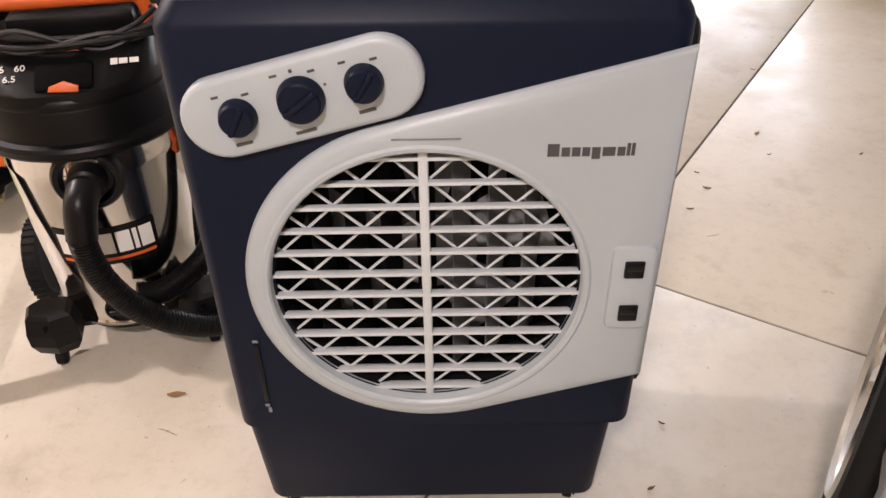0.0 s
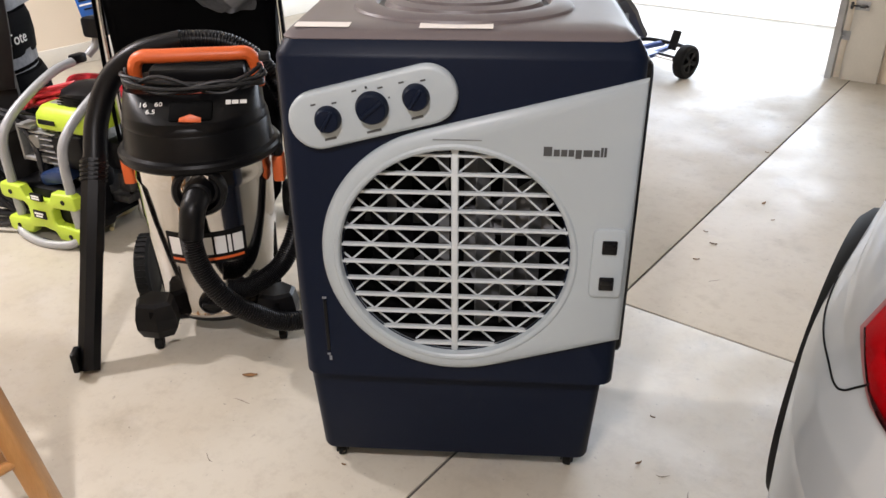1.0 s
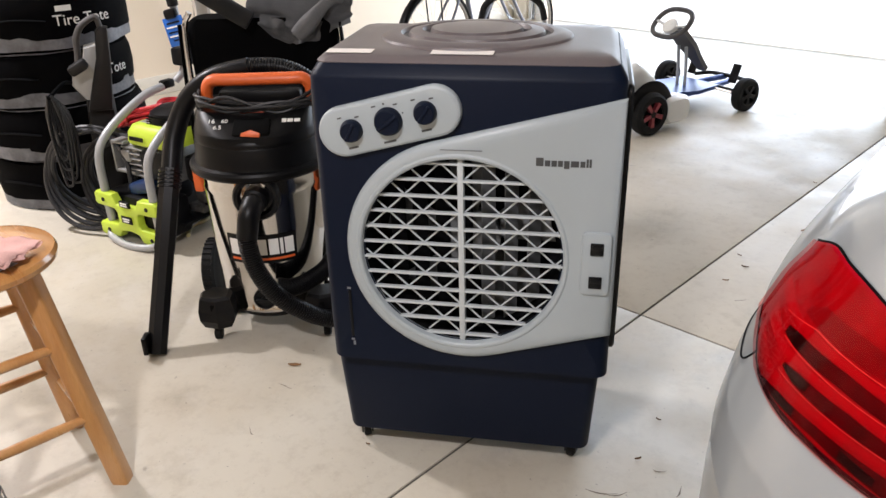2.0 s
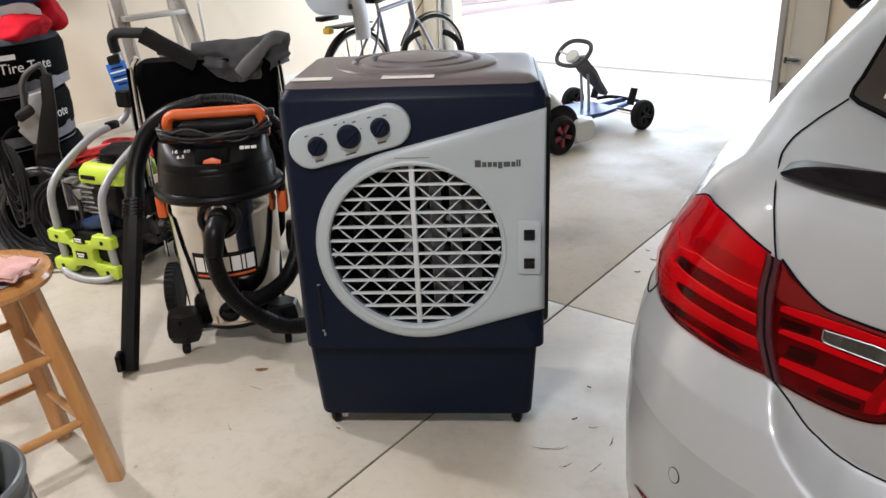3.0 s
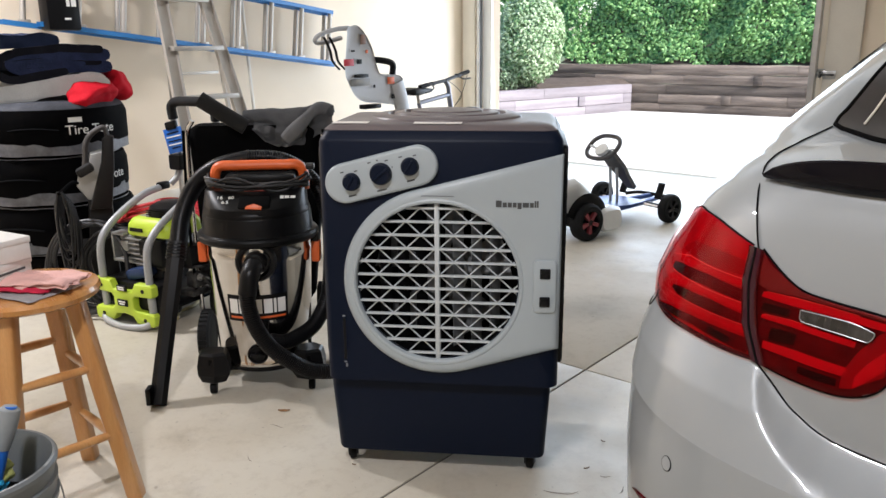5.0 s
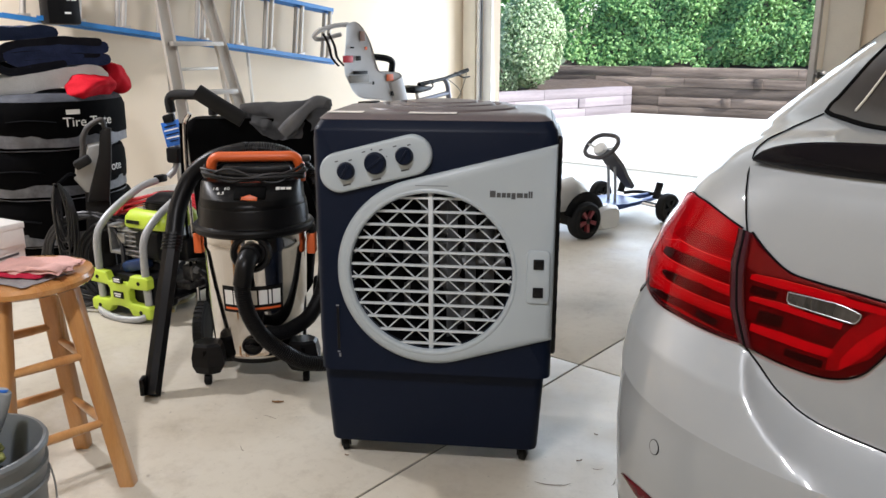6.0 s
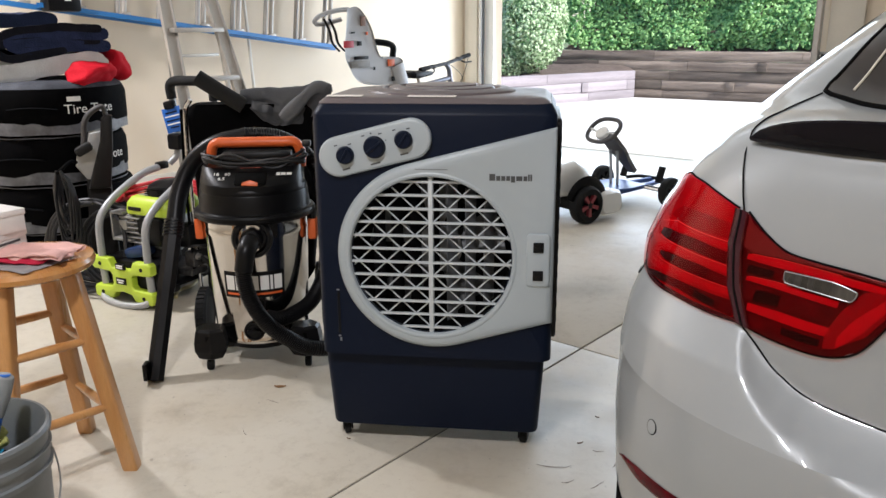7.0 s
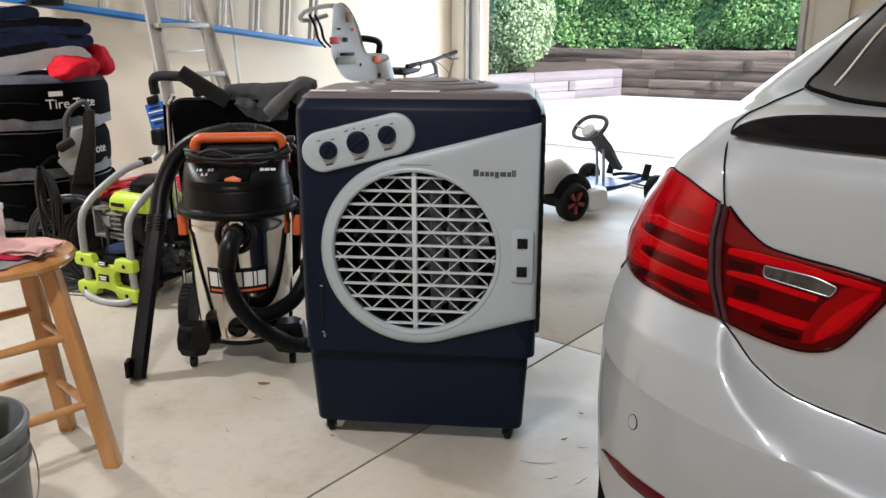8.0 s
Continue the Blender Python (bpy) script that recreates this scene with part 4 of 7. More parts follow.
gaps = part("panel_gap", pipe([rear(th_of(dx, z), z, 0.0006) for dx, z in GAP] + [mirror(rear(th_of(dx, z), z, 0.0006)) for dx, z in GAP[-2::-1]], 0.0014, seg=6, steps=3), M_GAP, car)
for side in (0, 1):
    pts = [rear(th_of(dx, z), z, 0.0016) for dx, z in UPGAP] + [top_dx(dx, y, 0.0016) for dx, y in dense(((0.598, -1.172), (0.602, -1.14), (0.598, -1.08), (0.583, -1.02), (0.560, -0.955)))]
    part("panel_gap", pipe([mirror(p) if side else p for p in pts], 0.0014, seg=6, steps=5), M_GAP, car)
    pts = [rear(th, z, 0.0006) for th, z in dense(((53.0, 0.772), (55.6, 0.748), (57.5, 0.733), (60, 0.724), (66, 0.718), (77.5, 0.690), (84, 0.665)))]
    part("bumper_seam", pipe([mirror(p) if side else p for p in pts], 0.0014, seg=6, steps=1), M_GAP, car)
    rf = []
    bm = bmesh.new()
    for k in range(15):
        th = 45.6 - 24 * k / 14
        zr = 0.440 + 0.030 * min(1.0, k / 11) ** 0.6
        h = 0.013 * min(1.0, k / 5 + 0.05)
        rf.append([rear(th, z, o) for z, o in ((zr - h, 0.001), (zr - h * 0.6, 0.0025), (zr + h * 0.6, 0.0025), (zr + h, 0.001))])
    loft(bm, [[mirror(p) if side else p for p in r] for r in rf], caps=False, closed=False)
    part("bumper_reflector", bm, M_LAMPCELL, car, "slim dark red bumper reflector")
    for th in (34.0, 6.0):
        c = rear(th, 0.5613, 0.0004)
        n = (rear(th, 0.5613, 0.05) - rear(th, 0.5613)).normalized()
        if side:
            c, n = mirror(c), Vector((-n.x, n.y, n.z))
        m = Matrix.Translation(c) @ n.to_track_quat("Z", "Y").to_matrix().to_4x4()
        bm = bmesh.new()
        lathe(bm, [(0.0122, -0.002), (0.0122, 0.0003), (0.0113, 0.0003), (0.0113, -0.002)], m, 24)
        ps = part("parking_sensor", bm, M_GAP, car)
        bm = bmesh.new()
        lathe(bm, [(0.0112, -0.002), (0.0112, 0.0004), (0.009, 0.0008), (0, 0.0008)], m, 24)
        part("sensor_face", bm, M_PAINT, ps)

# wheels
for wx, wy, sg in ((CX - 0.910, WHEELS[0][0], -1), (CX + 0.910, WHEELS[0][0], 1), (CX - 0.895, WHEELS[1][0], -1), (CX + 0.895, WHEELS[1][0], 1)):
    m = pose(wx, wy, 0.325, 0, 90 * sg, 0)
    bm = bmesh.new()
    lathe(bm, [(0.235, -0.012), (0.262, 0.006), (0.300, 0.004), (0.318, -0.012), (0.325, -0.04), (0.325, -0.19), (0.30, -0.22), (0.235, -0.22)], m, 56)
    wheel = part("wheel", bm, M_RUBBER, car, "black tyre on a polished alloy rim")
    bm = bmesh.new()
    lathe(bm, [(0.238, -0.10), (0.236, -0.02), (0.244, 0.004), (0.238, 0.010), (0.226, 0.0), (0.218, -0.03), (0.215, -0.10)], m, 56)
    for k in range(10):
        a = 2 * math.pi * k / 10 + (0.12 if k % 2 else -0.12)
        loft(bm, [[m @ Vector((r * math.cos(a) - s * w * math.sin(a), r * math.sin(a) + s * w * math.cos(a), h)) for s, h in ((-1, zz - 0.012), (1, zz - 0.012), (1, zz), (-1, zz))] for r, w, zz in ((0.05, 0.018, -0.012), (0.14, 0.012, -0.004), (0.228, 0.016, -0.006))])
    lathe(bm, [(0.0, -0.004), (0.05, -0.006), (0.062, -0.03), (0.062, -0.08)], m, 24)
    part("rim", bm, M_ALLOY, wheel)
    bm = bmesh.new()
    lathe(bm, [(0.20, -0.09), (0.0, -0.09)], m, 24)
    part("brake_disc", bm, M_DARK, wheel)
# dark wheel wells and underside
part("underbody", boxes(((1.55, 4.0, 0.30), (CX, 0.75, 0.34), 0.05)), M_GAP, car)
# door mirror
for side in (0, 1):
    bm = bmesh.new()
    loft(bm, [[Vector((CX - x, 1.32 + y * s, 1.00 + z * s)) for y, z in rounded(-0.055, -0.07, 0.055, 0.075, 0.04, 4)] for x, s in ((0.80, 0.35), (0.86, 0.7), (0.92, 1.0), (0.99, 0.95), (1.02, 0.6))])
    if side:
        for v in bm.verts:
            v.co.x = 2 * CX - v.co.x
    part("door_mirror", bm, M_GLOSSBLACK, car)

# ---- wet and dry vacuum cleaner ----
M_STEEL = mat("stainless_steel", (0.57, 0.55, 0.53), 0.08, metal=1.0, var=0.06, scale=4, fine=300, bump=0.03, depth=0.0004, stretch=(1, 1, 0.15), rough_var=0.05)
M_ORANGE = mat("orange_plastic", (0.72, 0.13, 0.025), 0.42, var=0.1, fine=300, bump=0.08)
M_CHARCOAL = mat("charcoal_plastic", (0.0045, 0.0045, 0.005), 0.36, var=0.15, fine=300, bump=0.1, depth=0.0005, spec=0.16)
M_WHITEPRINT = mat("white_print", (0.80, 0.80, 0.78), 0.5, bump=0, var=0.03)
M_CABLE = mat("black_cable", (0.007, 0.007, 0.008), 0.5, bump=0)
vac = thing("wet_dry_vacuum", "stainless drum wet-dry vacuum with black head and orange handle", "vacuum cleaner", (-0.904, -0.774, 0), 45)
bm = bmesh.new()
lathe(bm, [(0.0, 0.092), (0.158, 0.092), (0.167, 0.098), (0.169, 0.106), (0.165, 0.114), (0.169, 0.17), (0.177, 0.38), (0.181, 0.48), (0.183, 0.492), (0.180, 0.504), (0.182, 0.545), (0, 0.545)], None, 64)
drum = part("drum", bm, M_STEEL, vac, "polished stainless steel drum")
bm = bmesh.new()
lathe(bm, [(0.186, 0.533), (0.204, 0.535), (0.211, 0.542), (0.212, 0.555), (0.207, 0.562), (0.195, 0.566), (0.192, 0.575), (0.188, 0.624), (0.1855, 0.629), (0.1865, 0.634), (0.182, 0.648), (0.174, 0.654), (0, 0.654)], Matrix.Diagonal((1, 0.96, 1, 1)), 64)
head = part("motor_head", bm, M_CHARCOAL, vac, "black domed motor head")
bm = bmesh.new()
loft(bm, [[Vector((x, y, z)) for x, y in rounded(-w, f, w, b, r, 6)] for z, w, f, b, r in ((0.640, 0.180, -0.174, 0.168, 0.15), (0.660, 0.178, -0.172, 0.166, 0.15), (0.664, 0.177, -0.165, 0.165, 0.14), (0.708, 0.171, -0.080, 0.155, 0.07), (0.712, 0.168, -0.070, 0.150, 0.06))])
part("control_deck", bm, M_CHARCOAL, head, sharp=22)
bm = boxes(((0.108, 0.070, 0.05), (0, 0, 0), 0.010))
sw = part("switch_well", bm, M_GAP, head)
sw.matrix_basis = pose(0.012, -0.124, 0.6660, 29)
bm = plate([(-0.03, -0.006), (0.024, -0.010), (0.026, 0.002), (0.0, 0.012), (-0.026, 0.004)], 0.02, bevel=0.002)
s = part("power_switch", bm, M_ORANGE, head, "orange rocker switch")
s.matrix_basis = pose(0.014, -0.165, 0.672, -20)
DECK = pose(0.014, -0.119, 0.6865, 29, 0, 0)
words("16", 0.022, M_WHITEPRINT, head, DECK @ pose(-0.120, 0.008, 0.001), "capacity_print")
words("60", 0.020, M_WHITEPRINT, head, DECK @ pose(-0.082, 0.008, 0.001), "capacity_print")
words("6.5", 0.020, M_WHITEPRINT, head, DECK @ pose(-0.100, -0.016, 0.001), "power_print")
bars([(0.105, 0.012, 0.016, 0.013), (0.125, 0.012, 0.017, 0.012)], 0.001, M_WHITEPRINT, head, DECK @ pose(0, 0, 0.0012), "logo_print")
bars([(0.088, 0.012, 0.013, 0.015)], 0.001, M_WHITEPRINT, head, DECK @ pose(0, 0, 0.0012), "logo_dot")
bars([(0.0, 0.048, 0.085, 0.004)], 0.001, mat("orange_red_print", (0.5, 0.08, 0.04), 0.5, bump=0), head, DECK @ pose(0, 0, 0.0012), "trim_stripe")
# carrying handle with cable wound beneath
bm = bmesh.new()
tube(bm, [(-0.138, 0.02, 0.700), (-0.140, 0.015, 0.745), (-0.122, 0.01, 0.783), (-0.06, 0.005, 0.787), (0.10, 0.005, 0.787), (0.152, 0.01, 0.783), (0.170, 0.015, 0.745), (0.168, 0.02, 0.700)], 0.021, 12, 6, 0.85)
part("handle", bm, M_ORANGE, vac, "orange carrying handle")
bm = boxes(((0.25, 0.08, 0.06), (0.015, 0.05, 0.722), 0.015))
part("cable_hook", bm, M_CHARCOAL, head)
cable = part("power_cable", pipe([(0.18, -0.01, 0.735), (0.19, -0.05, 0.725), (0.1, -0.075, 0.715), (-0.05, -0.080, 0.722), (-0.15, -0.05, 0.735), (-0.165, 0.0, 0.73), (-0.14, -0.055, 0.712), (0.0, -0.088, 0.70), (0.13, -0.07, 0.722), (0.185, -0.02, 0.742)], 0.0055, seg=8, steps=8), M_CABLE, vac)
for dz, dy in ((-0.012, -0.005), (0.010, 0.006), (-0.002, -0.012), (0.02, 0.0)):
    part("cable_turn", pipe([(0.175, 0.0 + dy, 0.722 + dz), (0.18, -0.045 + dy, 0.713 + dz * 0.8), (0.08, -0.078 + dy, 0.709 - dz), (-0.06, -0.082 + dy, 0.713 + dz * 1.3), (-0.148, -0.048 + dy, 0.722 - dz * 0.7), (-0.16, 0.01, 0.72 + dz)], 0.0052, seg=8, steps=7), M_CABLE, cable)
part("cable_plug", boxes(((0.03, 0.03, 0.022), (0.195, -0.02, 0.765), 0.006)), M_CABLE, cable)
cable.location.z += 0.018
# inlet, drain, label, latches
bm = bmesh.new()
PM = pose(0.010, -0.165, 0.486, 90)
lathe(bm, [(0.069, 0.0), (0.069, 0.018), (0.063, 0.027), (0.053, 0.027), (0.046, 0.012), (0.038, 0.012), (0.036, 0.05), (0.030, 0.055), (0, 0.055)], PM, 36)
part("inlet_port", bm, M_BLACK, vac)
bm = bmesh.new()
lathe(bm, [(0.036, 0.0), (0.036, 0.012), (0.030, 0.018), (0.026, 0.012), (0.012, 0.012), (0.010, 0.022), (0, 0.022)], pose(-0.006, -0.162, 0.150, 90), 28)
box(bm, (0.05, 0.012, 0.012), (-0.006, -0.184, 0.150), 0.003)
part("drain_cap", bm, M_BLACK, vac)


def wrap(z0, z1, a0, a1, r0, r1, n=14):
    return [[Vector((r * math.sin(radians(a)), -r * math.cos(radians(a)), z)) for z, r in ((z0, r0), ((z0 + z1) / 2, (r0 + r1) / 2), (z1, r1))] for a in (a0 + (a1 - a0) * k / n for k in range(n + 1))]


def on_drum(z, a, out=0.0):
    r = lerp(z, (0.17, 0.38, 0.48), (0.169, 0.177, 0.181)) + out
    return Vector((r * math.sin(radians(a)), -r * math.cos(radians(a)), z))


bm = loft(bmesh.new(), wrap(0.272, 0.366, -34, 36, 0.1742, 0.1778), caps=False, closed=False)
label = part("maker_label", bm, M_BLACK, vac, "black maker's label with white bars and a red line")
bm = loft(bmesh.new(), wrap(0.282, 0.290, -31, 33, 0.1754, 0.1757), caps=False, closed=False)
part("label_line", bm, M_ORANGE, label)
for a0, a1 in ((-31, -21), (-19.5, -16), (-14, -5), (-3, 6.5), (8.5, 18), (19.5, 22.5), (24, 33)):
    bm = loft(bmesh.new(), wrap(0.300, 0.352, a0, a1, 0.1760, 0.1780, 4), caps=False, closed=False)
    part("label_bar", bm, M_WHITEPRINT, label)
for a in (-96, 84):
    p = on_drum(0.480, a, 0.022)
    bm = boxes(((0.030, 0.05, 0.075), (0, 0, 0), 0.006))
    l = part("latch", bm, M_ORANGE, vac, "orange drum latch")
    l.matrix_basis = Matrix.Translation(p) @ pose(0, 0, 0, 0, 0, a - 90)
    part("latch_hinge", boxes(((0.022, 0.042, 0.03), (0.002, 0, 0.05), 0.005)), M_CHARCOAL, l)
# feet, casters, rear wheels
part("base_ring", lathe(bmesh.new(), [(0.13, 0.070), (0.145, 0.072), (0.150, 0.088), (0.13, 0.092)], None, 40, closed=True), M_BLACK, vac)
for x, sg in ((-0.172, -1), (0.172, 1)):
    bm = bmesh.new()
    loft(bm, [[Vector((x + sg * (u * w), -0.135 + v * d, z)) for u, v in ((-1.35, -0.75), (-0.3, -1.1), (0.95, -0.75), (1.1, 0.3), (0.3, 1.0), (-1.3, 0.7))] for z, w, d in ((0.044, 0.026, 0.030), (0.052, 0.036, 0.042), (0.080, 0.047, 0.053), (0.112, 0.048, 0.053), (0.150, 0.041, 0.045), (0.158, 0.033, 0.037))])
    ft = part("caster_housing", bm, M_BLACK, vac, sharp=8)
    part("housing_slot", boxes(((0.014, 0.006, 0.030), (x - sg * 0.004, -0.184, 0.125), 0.002)), M_GAP, ft)
    bm = bmesh.new()
    lathe(bm, disc_profile(0.022, 0.022, 0.004), pose(x - 0.011, -0.146, 0.022, 0, 90, 0), 16)
    part("caster_wheel", bm, M_RUBBER, ft)
    box_arm = boxes(((0.10, 0.04, 0.02), (x - sg * 0.055, -0.095, 0.078), 0.006))
    part("foot_arm", box_arm, M_BLACK, ft)
    bm = bmesh.new()
    lathe(bm, [(0.0, 0.0), (0.06, 0.0), (0.075, 0.004), (0.090, 0.0), (0.102, 0.006), (0.104, 0.02), (0.102, 0.036), (0.09, 0.042), (0, 0.042)], pose(sg * 0.222, 0.145, 0.104, 0, 90 * sg, 0), 32)
    rear_wheel = part("rear_wheel", bm, M_RUBBER, vac)
    lug = finish("tread", boxes(((0.030, 0.006, 0.006), (0, 0, 0))), M_RUBBER)
    for k in range(32):
        a = 2 * math.pi * k / 32
        again("tread", lug, rear_wheel, pose(sg * 0.243, 0.145 + 0.104 * math.cos(a), 0.104 + 0.104 * math.sin(a), math.degrees(a) + 90))


def ribbed(base, depth, count):
    return lambda t: base + depth * (1 if math.sin(t * count * 2 * math.pi) > 0 else -1) * 0.5


# hose from the inlet, round behind, over the head and into the wand
hose = [(0.008, -0.205, 0.484), (-0.002, -0.244, 0.458), (-0.014, -0.256, 0.395), (0.000, -0.262, 0.305), (0.045, -0.262, 0.218), (0.112, -0.245, 0.150), (0.19, -0.205, 0.092), (0.31, -0.14, 0.060)]
part("hose", pipe(hose, ribbed(0.0265, 0.0022, 95), seg=16, steps=64), M_BLACK, vac, "black ribbed suction hose")
part("hose_cuff", pipe(hose[:3], lambda t: 0.033 - 0.003 * t, seg=18, steps=8), M_BLACK, vac)
hose2 = [(-0.296, 0.05, 0.50), (-0.283, 0.10, 0.60), (-0.235, 0.135, 0.70), (-0.15, 0.14, 0.765), (-0.03, 0.135, 0.795), (0.10, 0.13, 0.78), (0.20, 0.10, 0.70), (0.245, 0.05, 0.57), (0.250, -0.01, 0.44), (0.238, -0.075, 0.325), (0.195, -0.135, 0.245), (0.140, -0.178, 0.215), (0.090, -0.205, 0.205), (0.045, -0.215, 0.215)]
part("hose", pipe(hose2[3:], ribbed(0.0265, 0.0020, 150), seg=14, steps=64), M_BLACK, vac, "black ribbed suction hose")
part("bent_wand_end", pipe(hose2[:5], lambda q: 0.0325 - 0.003 * q, seg=18, steps=8), M_BLACK, vac, "smooth black bend between hose and wand")
# wand standing on the floor
wa, wb = Vector((-0.346, -0.236, 0.0)), Vector((-0.297, 0.045, 0.505))
ax = (wb - wa).normalized()
bm = bmesh.new()
tube(bm, [wa + ax * 0.005, wa + ax * 0.04, wa + ax * 0.32, wa + ax * 0.33, wb], lambda t: 0.031 if t < 0.72 else 0.033, 8, 1)
wand = part("wand", bm, M_BLACK, vac, "black extension wand standing on the floor")
bm = bmesh.new()
for k in range(5):
    c = wb - ax * (0.012 + 0.012 * k)
    tube(bm, [c, c + ax * 0.006], 0.036, 16, 1)
part("wand_collar", bm, M_BLACK, wand)
bm = boxes(((0.016, 0.045, 0.06), tuple(wa + Vector((-0.022, -0.004, 0.045))), 0.004))
part("wand_clip", bm, M_BLACK, wand)

# ---- petrol pressure washer ----
M_LIME = mat("lime_plastic", (0.50, 0.66, 0.045), 0.40, var=0.08, fine=300, bump=0.06)
M_TUBE = mat("grey_powder_coat", (0.36, 0.37, 0.38), 0.42, metal=0.2, var=0.08)
M_CASTING = mat("cast_aluminium", (0.36, 0.36, 0.35), 0.5, metal=0.7, var=0.2, scale=20, bump=0.3)
M_REDHOSE = mat("red_hose", (0.50, 0.02, 0.03), 0.4, var=0.1, bump=0.05)
M_BLUE = mat("blue_plastic", (0.02, 0.13, 0.52), 0.4, var=0.1)
M_FOAM = mat("black_foam", (0.0055, 0.0055, 0.006), 0.9, var=0.15, fine=250, bump=0.4)
washer = thing("pressure_washer", "lime green and grey petrol pressure washer with a red hose", "pressure washer", (-1.80, -0.85, 0), 13)
half = [(0, 0.060), (0.05, 0.052), (0.068, 0.024), (0.165, 0.018), (0.178, 0.028), (0.178, 0.066), (0.168, 0.076), (0.070, 0.080), (0.058, 0.094), (0.058, 0.132), (0.070, 0.146), (0.168, 0.150), (0.178, 0.160), (0.178, 0.198), (0.165, 0.208), (0.075, 0.204), (0.055, 0.168), (0, 0.162)]
pts = half + [(-x, z) for x, z in half[::-1] if x > 0]
fp = part("front_panel", plate(pts, 0.035, bevel=0.008, seg=3), M_LIME, washer, "lime green moulded front panel")
part("badge_panel", boxes(((0.060, 0.004, 0.030), (0, -0.003, 0.112), 0.001)), M_BLACK, fp)
part("badge_panel", boxes(((0.055, 0.012, 0.026), (0.002, 0.0, 0.178), 0.003)), M_BLACK, fp)
for x, z, w in ((0.0, 0.117, 0.04), (0.0, 0.107, 0.03), (0.002, 0.183, 0.036), (0.002, 0.174, 0.036)):
    part("badge_bar", boxes(((w, 0.002, 0.006), (x, -0.0068, z))), M_WHITEPRINT, fp)
for x in (-0.125, 0.125):
    for z in (0.178, 0.047):
        bm = bmesh.new()
        lathe(bm, [(0.009, 0.0), (0.009, 0.002), (0.0, 0.002)], pose(x, -0.0005, z, 90), 12)
        part("screw_cap", bm, M_CHARCOAL, fp)
part("tool_box", boxes(((0.34, 0.14, 0.16), (0, 0.11, 0.115), 0.02)), M_BLACK, washer)
for x in (-0.135, 0.145):
    part("frame_tube", pipe([(x, 0.03, 0.05), (x, 0.025, 0.20), (x, 0.03, 0.345), (x, 0.075, 0.415), (x * 0.99, 0.17, 0.475), (x * 0.98, 0.30, 0.530), (x * 0.97, 0.40, 0.545)], 0.0165, seg=14, steps=6), M_TUBE, washer)
    part("frame_tube", pipe([(x, 0.03, 0.05), (x, 0.10, 0.045), (x, 0.45, 0.12), (x, 0.50, 0.16)], 0.0165, seg=12, steps=6), M_TUBE, washer)
    hinge = boxes(((0.035, 0.06, 0.035), (x * 0.97, 0.415, 0.550), 0.008))
    part("handle_joint", hinge, M_CHARCOAL, washer)
part("skid_foot", pipe([(-0.135, 0.03, 0.055), (-0.12, 0.0, 0.022), (-0.03, -0.02, 0.012), (0.05, -0.02, 0.012), (0.13, 0.0, 0.022), (0.145, 0.03, 0.055)], 0.015, seg=12, steps=6), M_TUBE, washer)
part("rubber_foot", boxes(((0.07, 0.03, 0.016), (0.01, -0.012, 0.008), 0.004)), M_RUBBER, washer)
# folding handle with foam grip and a paper tag
part("upper_handle", pipe([(-0.128, 0.46, 0.55), (-0.105, 0.495, 0.60), (-0.100, 0.505, 0.72), (-0.112, 0.50, 0.86)], 0.0155, seg=12, steps=6), M_TUBE, washer)
part("upper_handle", pipe([(0.14, 0.46, 0.55), (0.145, 0.495, 0.60), (0.15, 0.505, 0.72), (0.15, 0.50, 0.86)], 0.0155, seg=12, steps=6), M_TUBE, washer)
part("foam_grip", pipe([(-0.112, 0.50, 0.855), (-0.112, 0.495, 0.910), (-0.075, 0.49, 0.936), (0.02, 0.485, 0.94), (0.11, 0.49, 0.935), (0.15, 0.495, 0.90), (0.15, 0.50, 0.855)], 0.0225, seg=14, steps=6), M_FOAM, washer)
part("lance_holder", boxes(((0.075, 0.07, 0.075), (-0.090, 0.49, 0.655), 0.012)), M_BLACK, washer)
tg = part("hang_tag", boxes(((0.105, 0.004, 0.115), (0, 0, 0), 0.001)), M_BLUE, washer, "blue printed hang tag")
tg.matrix_basis = pose(-0.078, 0.465, 0.760, 0, -13, 6)
for z, w in ((0.035, 0.07), (0.018, 0.085), (-0.002, 0.075), (-0.018, 0.08), (-0.034, 0.05)):
    part("tag_line", boxes(((w, 0.002, 0.006), (0, -0.003, z))), M_BLACK if w < 0.078 else M_WHITEPRINT, tg)
part("tag_clip", boxes(((0.06, 0.03, 0.04), (0, 0.002, 0.07), 0.01)), M_BLACK, tg)
# engine
eng = part("engine_block", boxes(((0.20, 0.20, 0.17), (0.02, 0.24, 0.30), 0.03)), M_CASTING, washer)
for k in range(6):
    part("cooling_fin", boxes(((0.215, 0.10, 0.006), (0.0, 0.165, 0.255 + 0.022 * k), 0.002)), M_CASTING, eng)
bm = bmesh.new()
loft(bm, [[Vector((x * s + 0.05, 0.235 + y * s, z)) for x, y in rounded(-0.135, -0.12, 0.135, 0.12, 0.05, 5)] for z, s in ((0.385, 0.98), (0.395, 1.0), (0.43, 0.97), (0.455, 0.84), (0.462, 0.7))])
cv = part("engine_cover", bm, M_LIME, washer, "lime green engine cover")
part("cover_vent", boxes(((0.11, 0.06, 0.006), (0.02, 0.20, 0.461), 0.002)), M_CASTING, cv)
part("cover_badge", boxes(((0.075, 0.004, 0.016), (0.0, 0.112, 0.412))), M_BLACK, cv)
bm = bmesh.new()
lathe(bm, [(0.10, 0.0), (0.10, 0.03), (0.09, 0.05), (0.055, 0.068), (0, 0.072)], pose(0.07, 0.26, 0.452), 28)
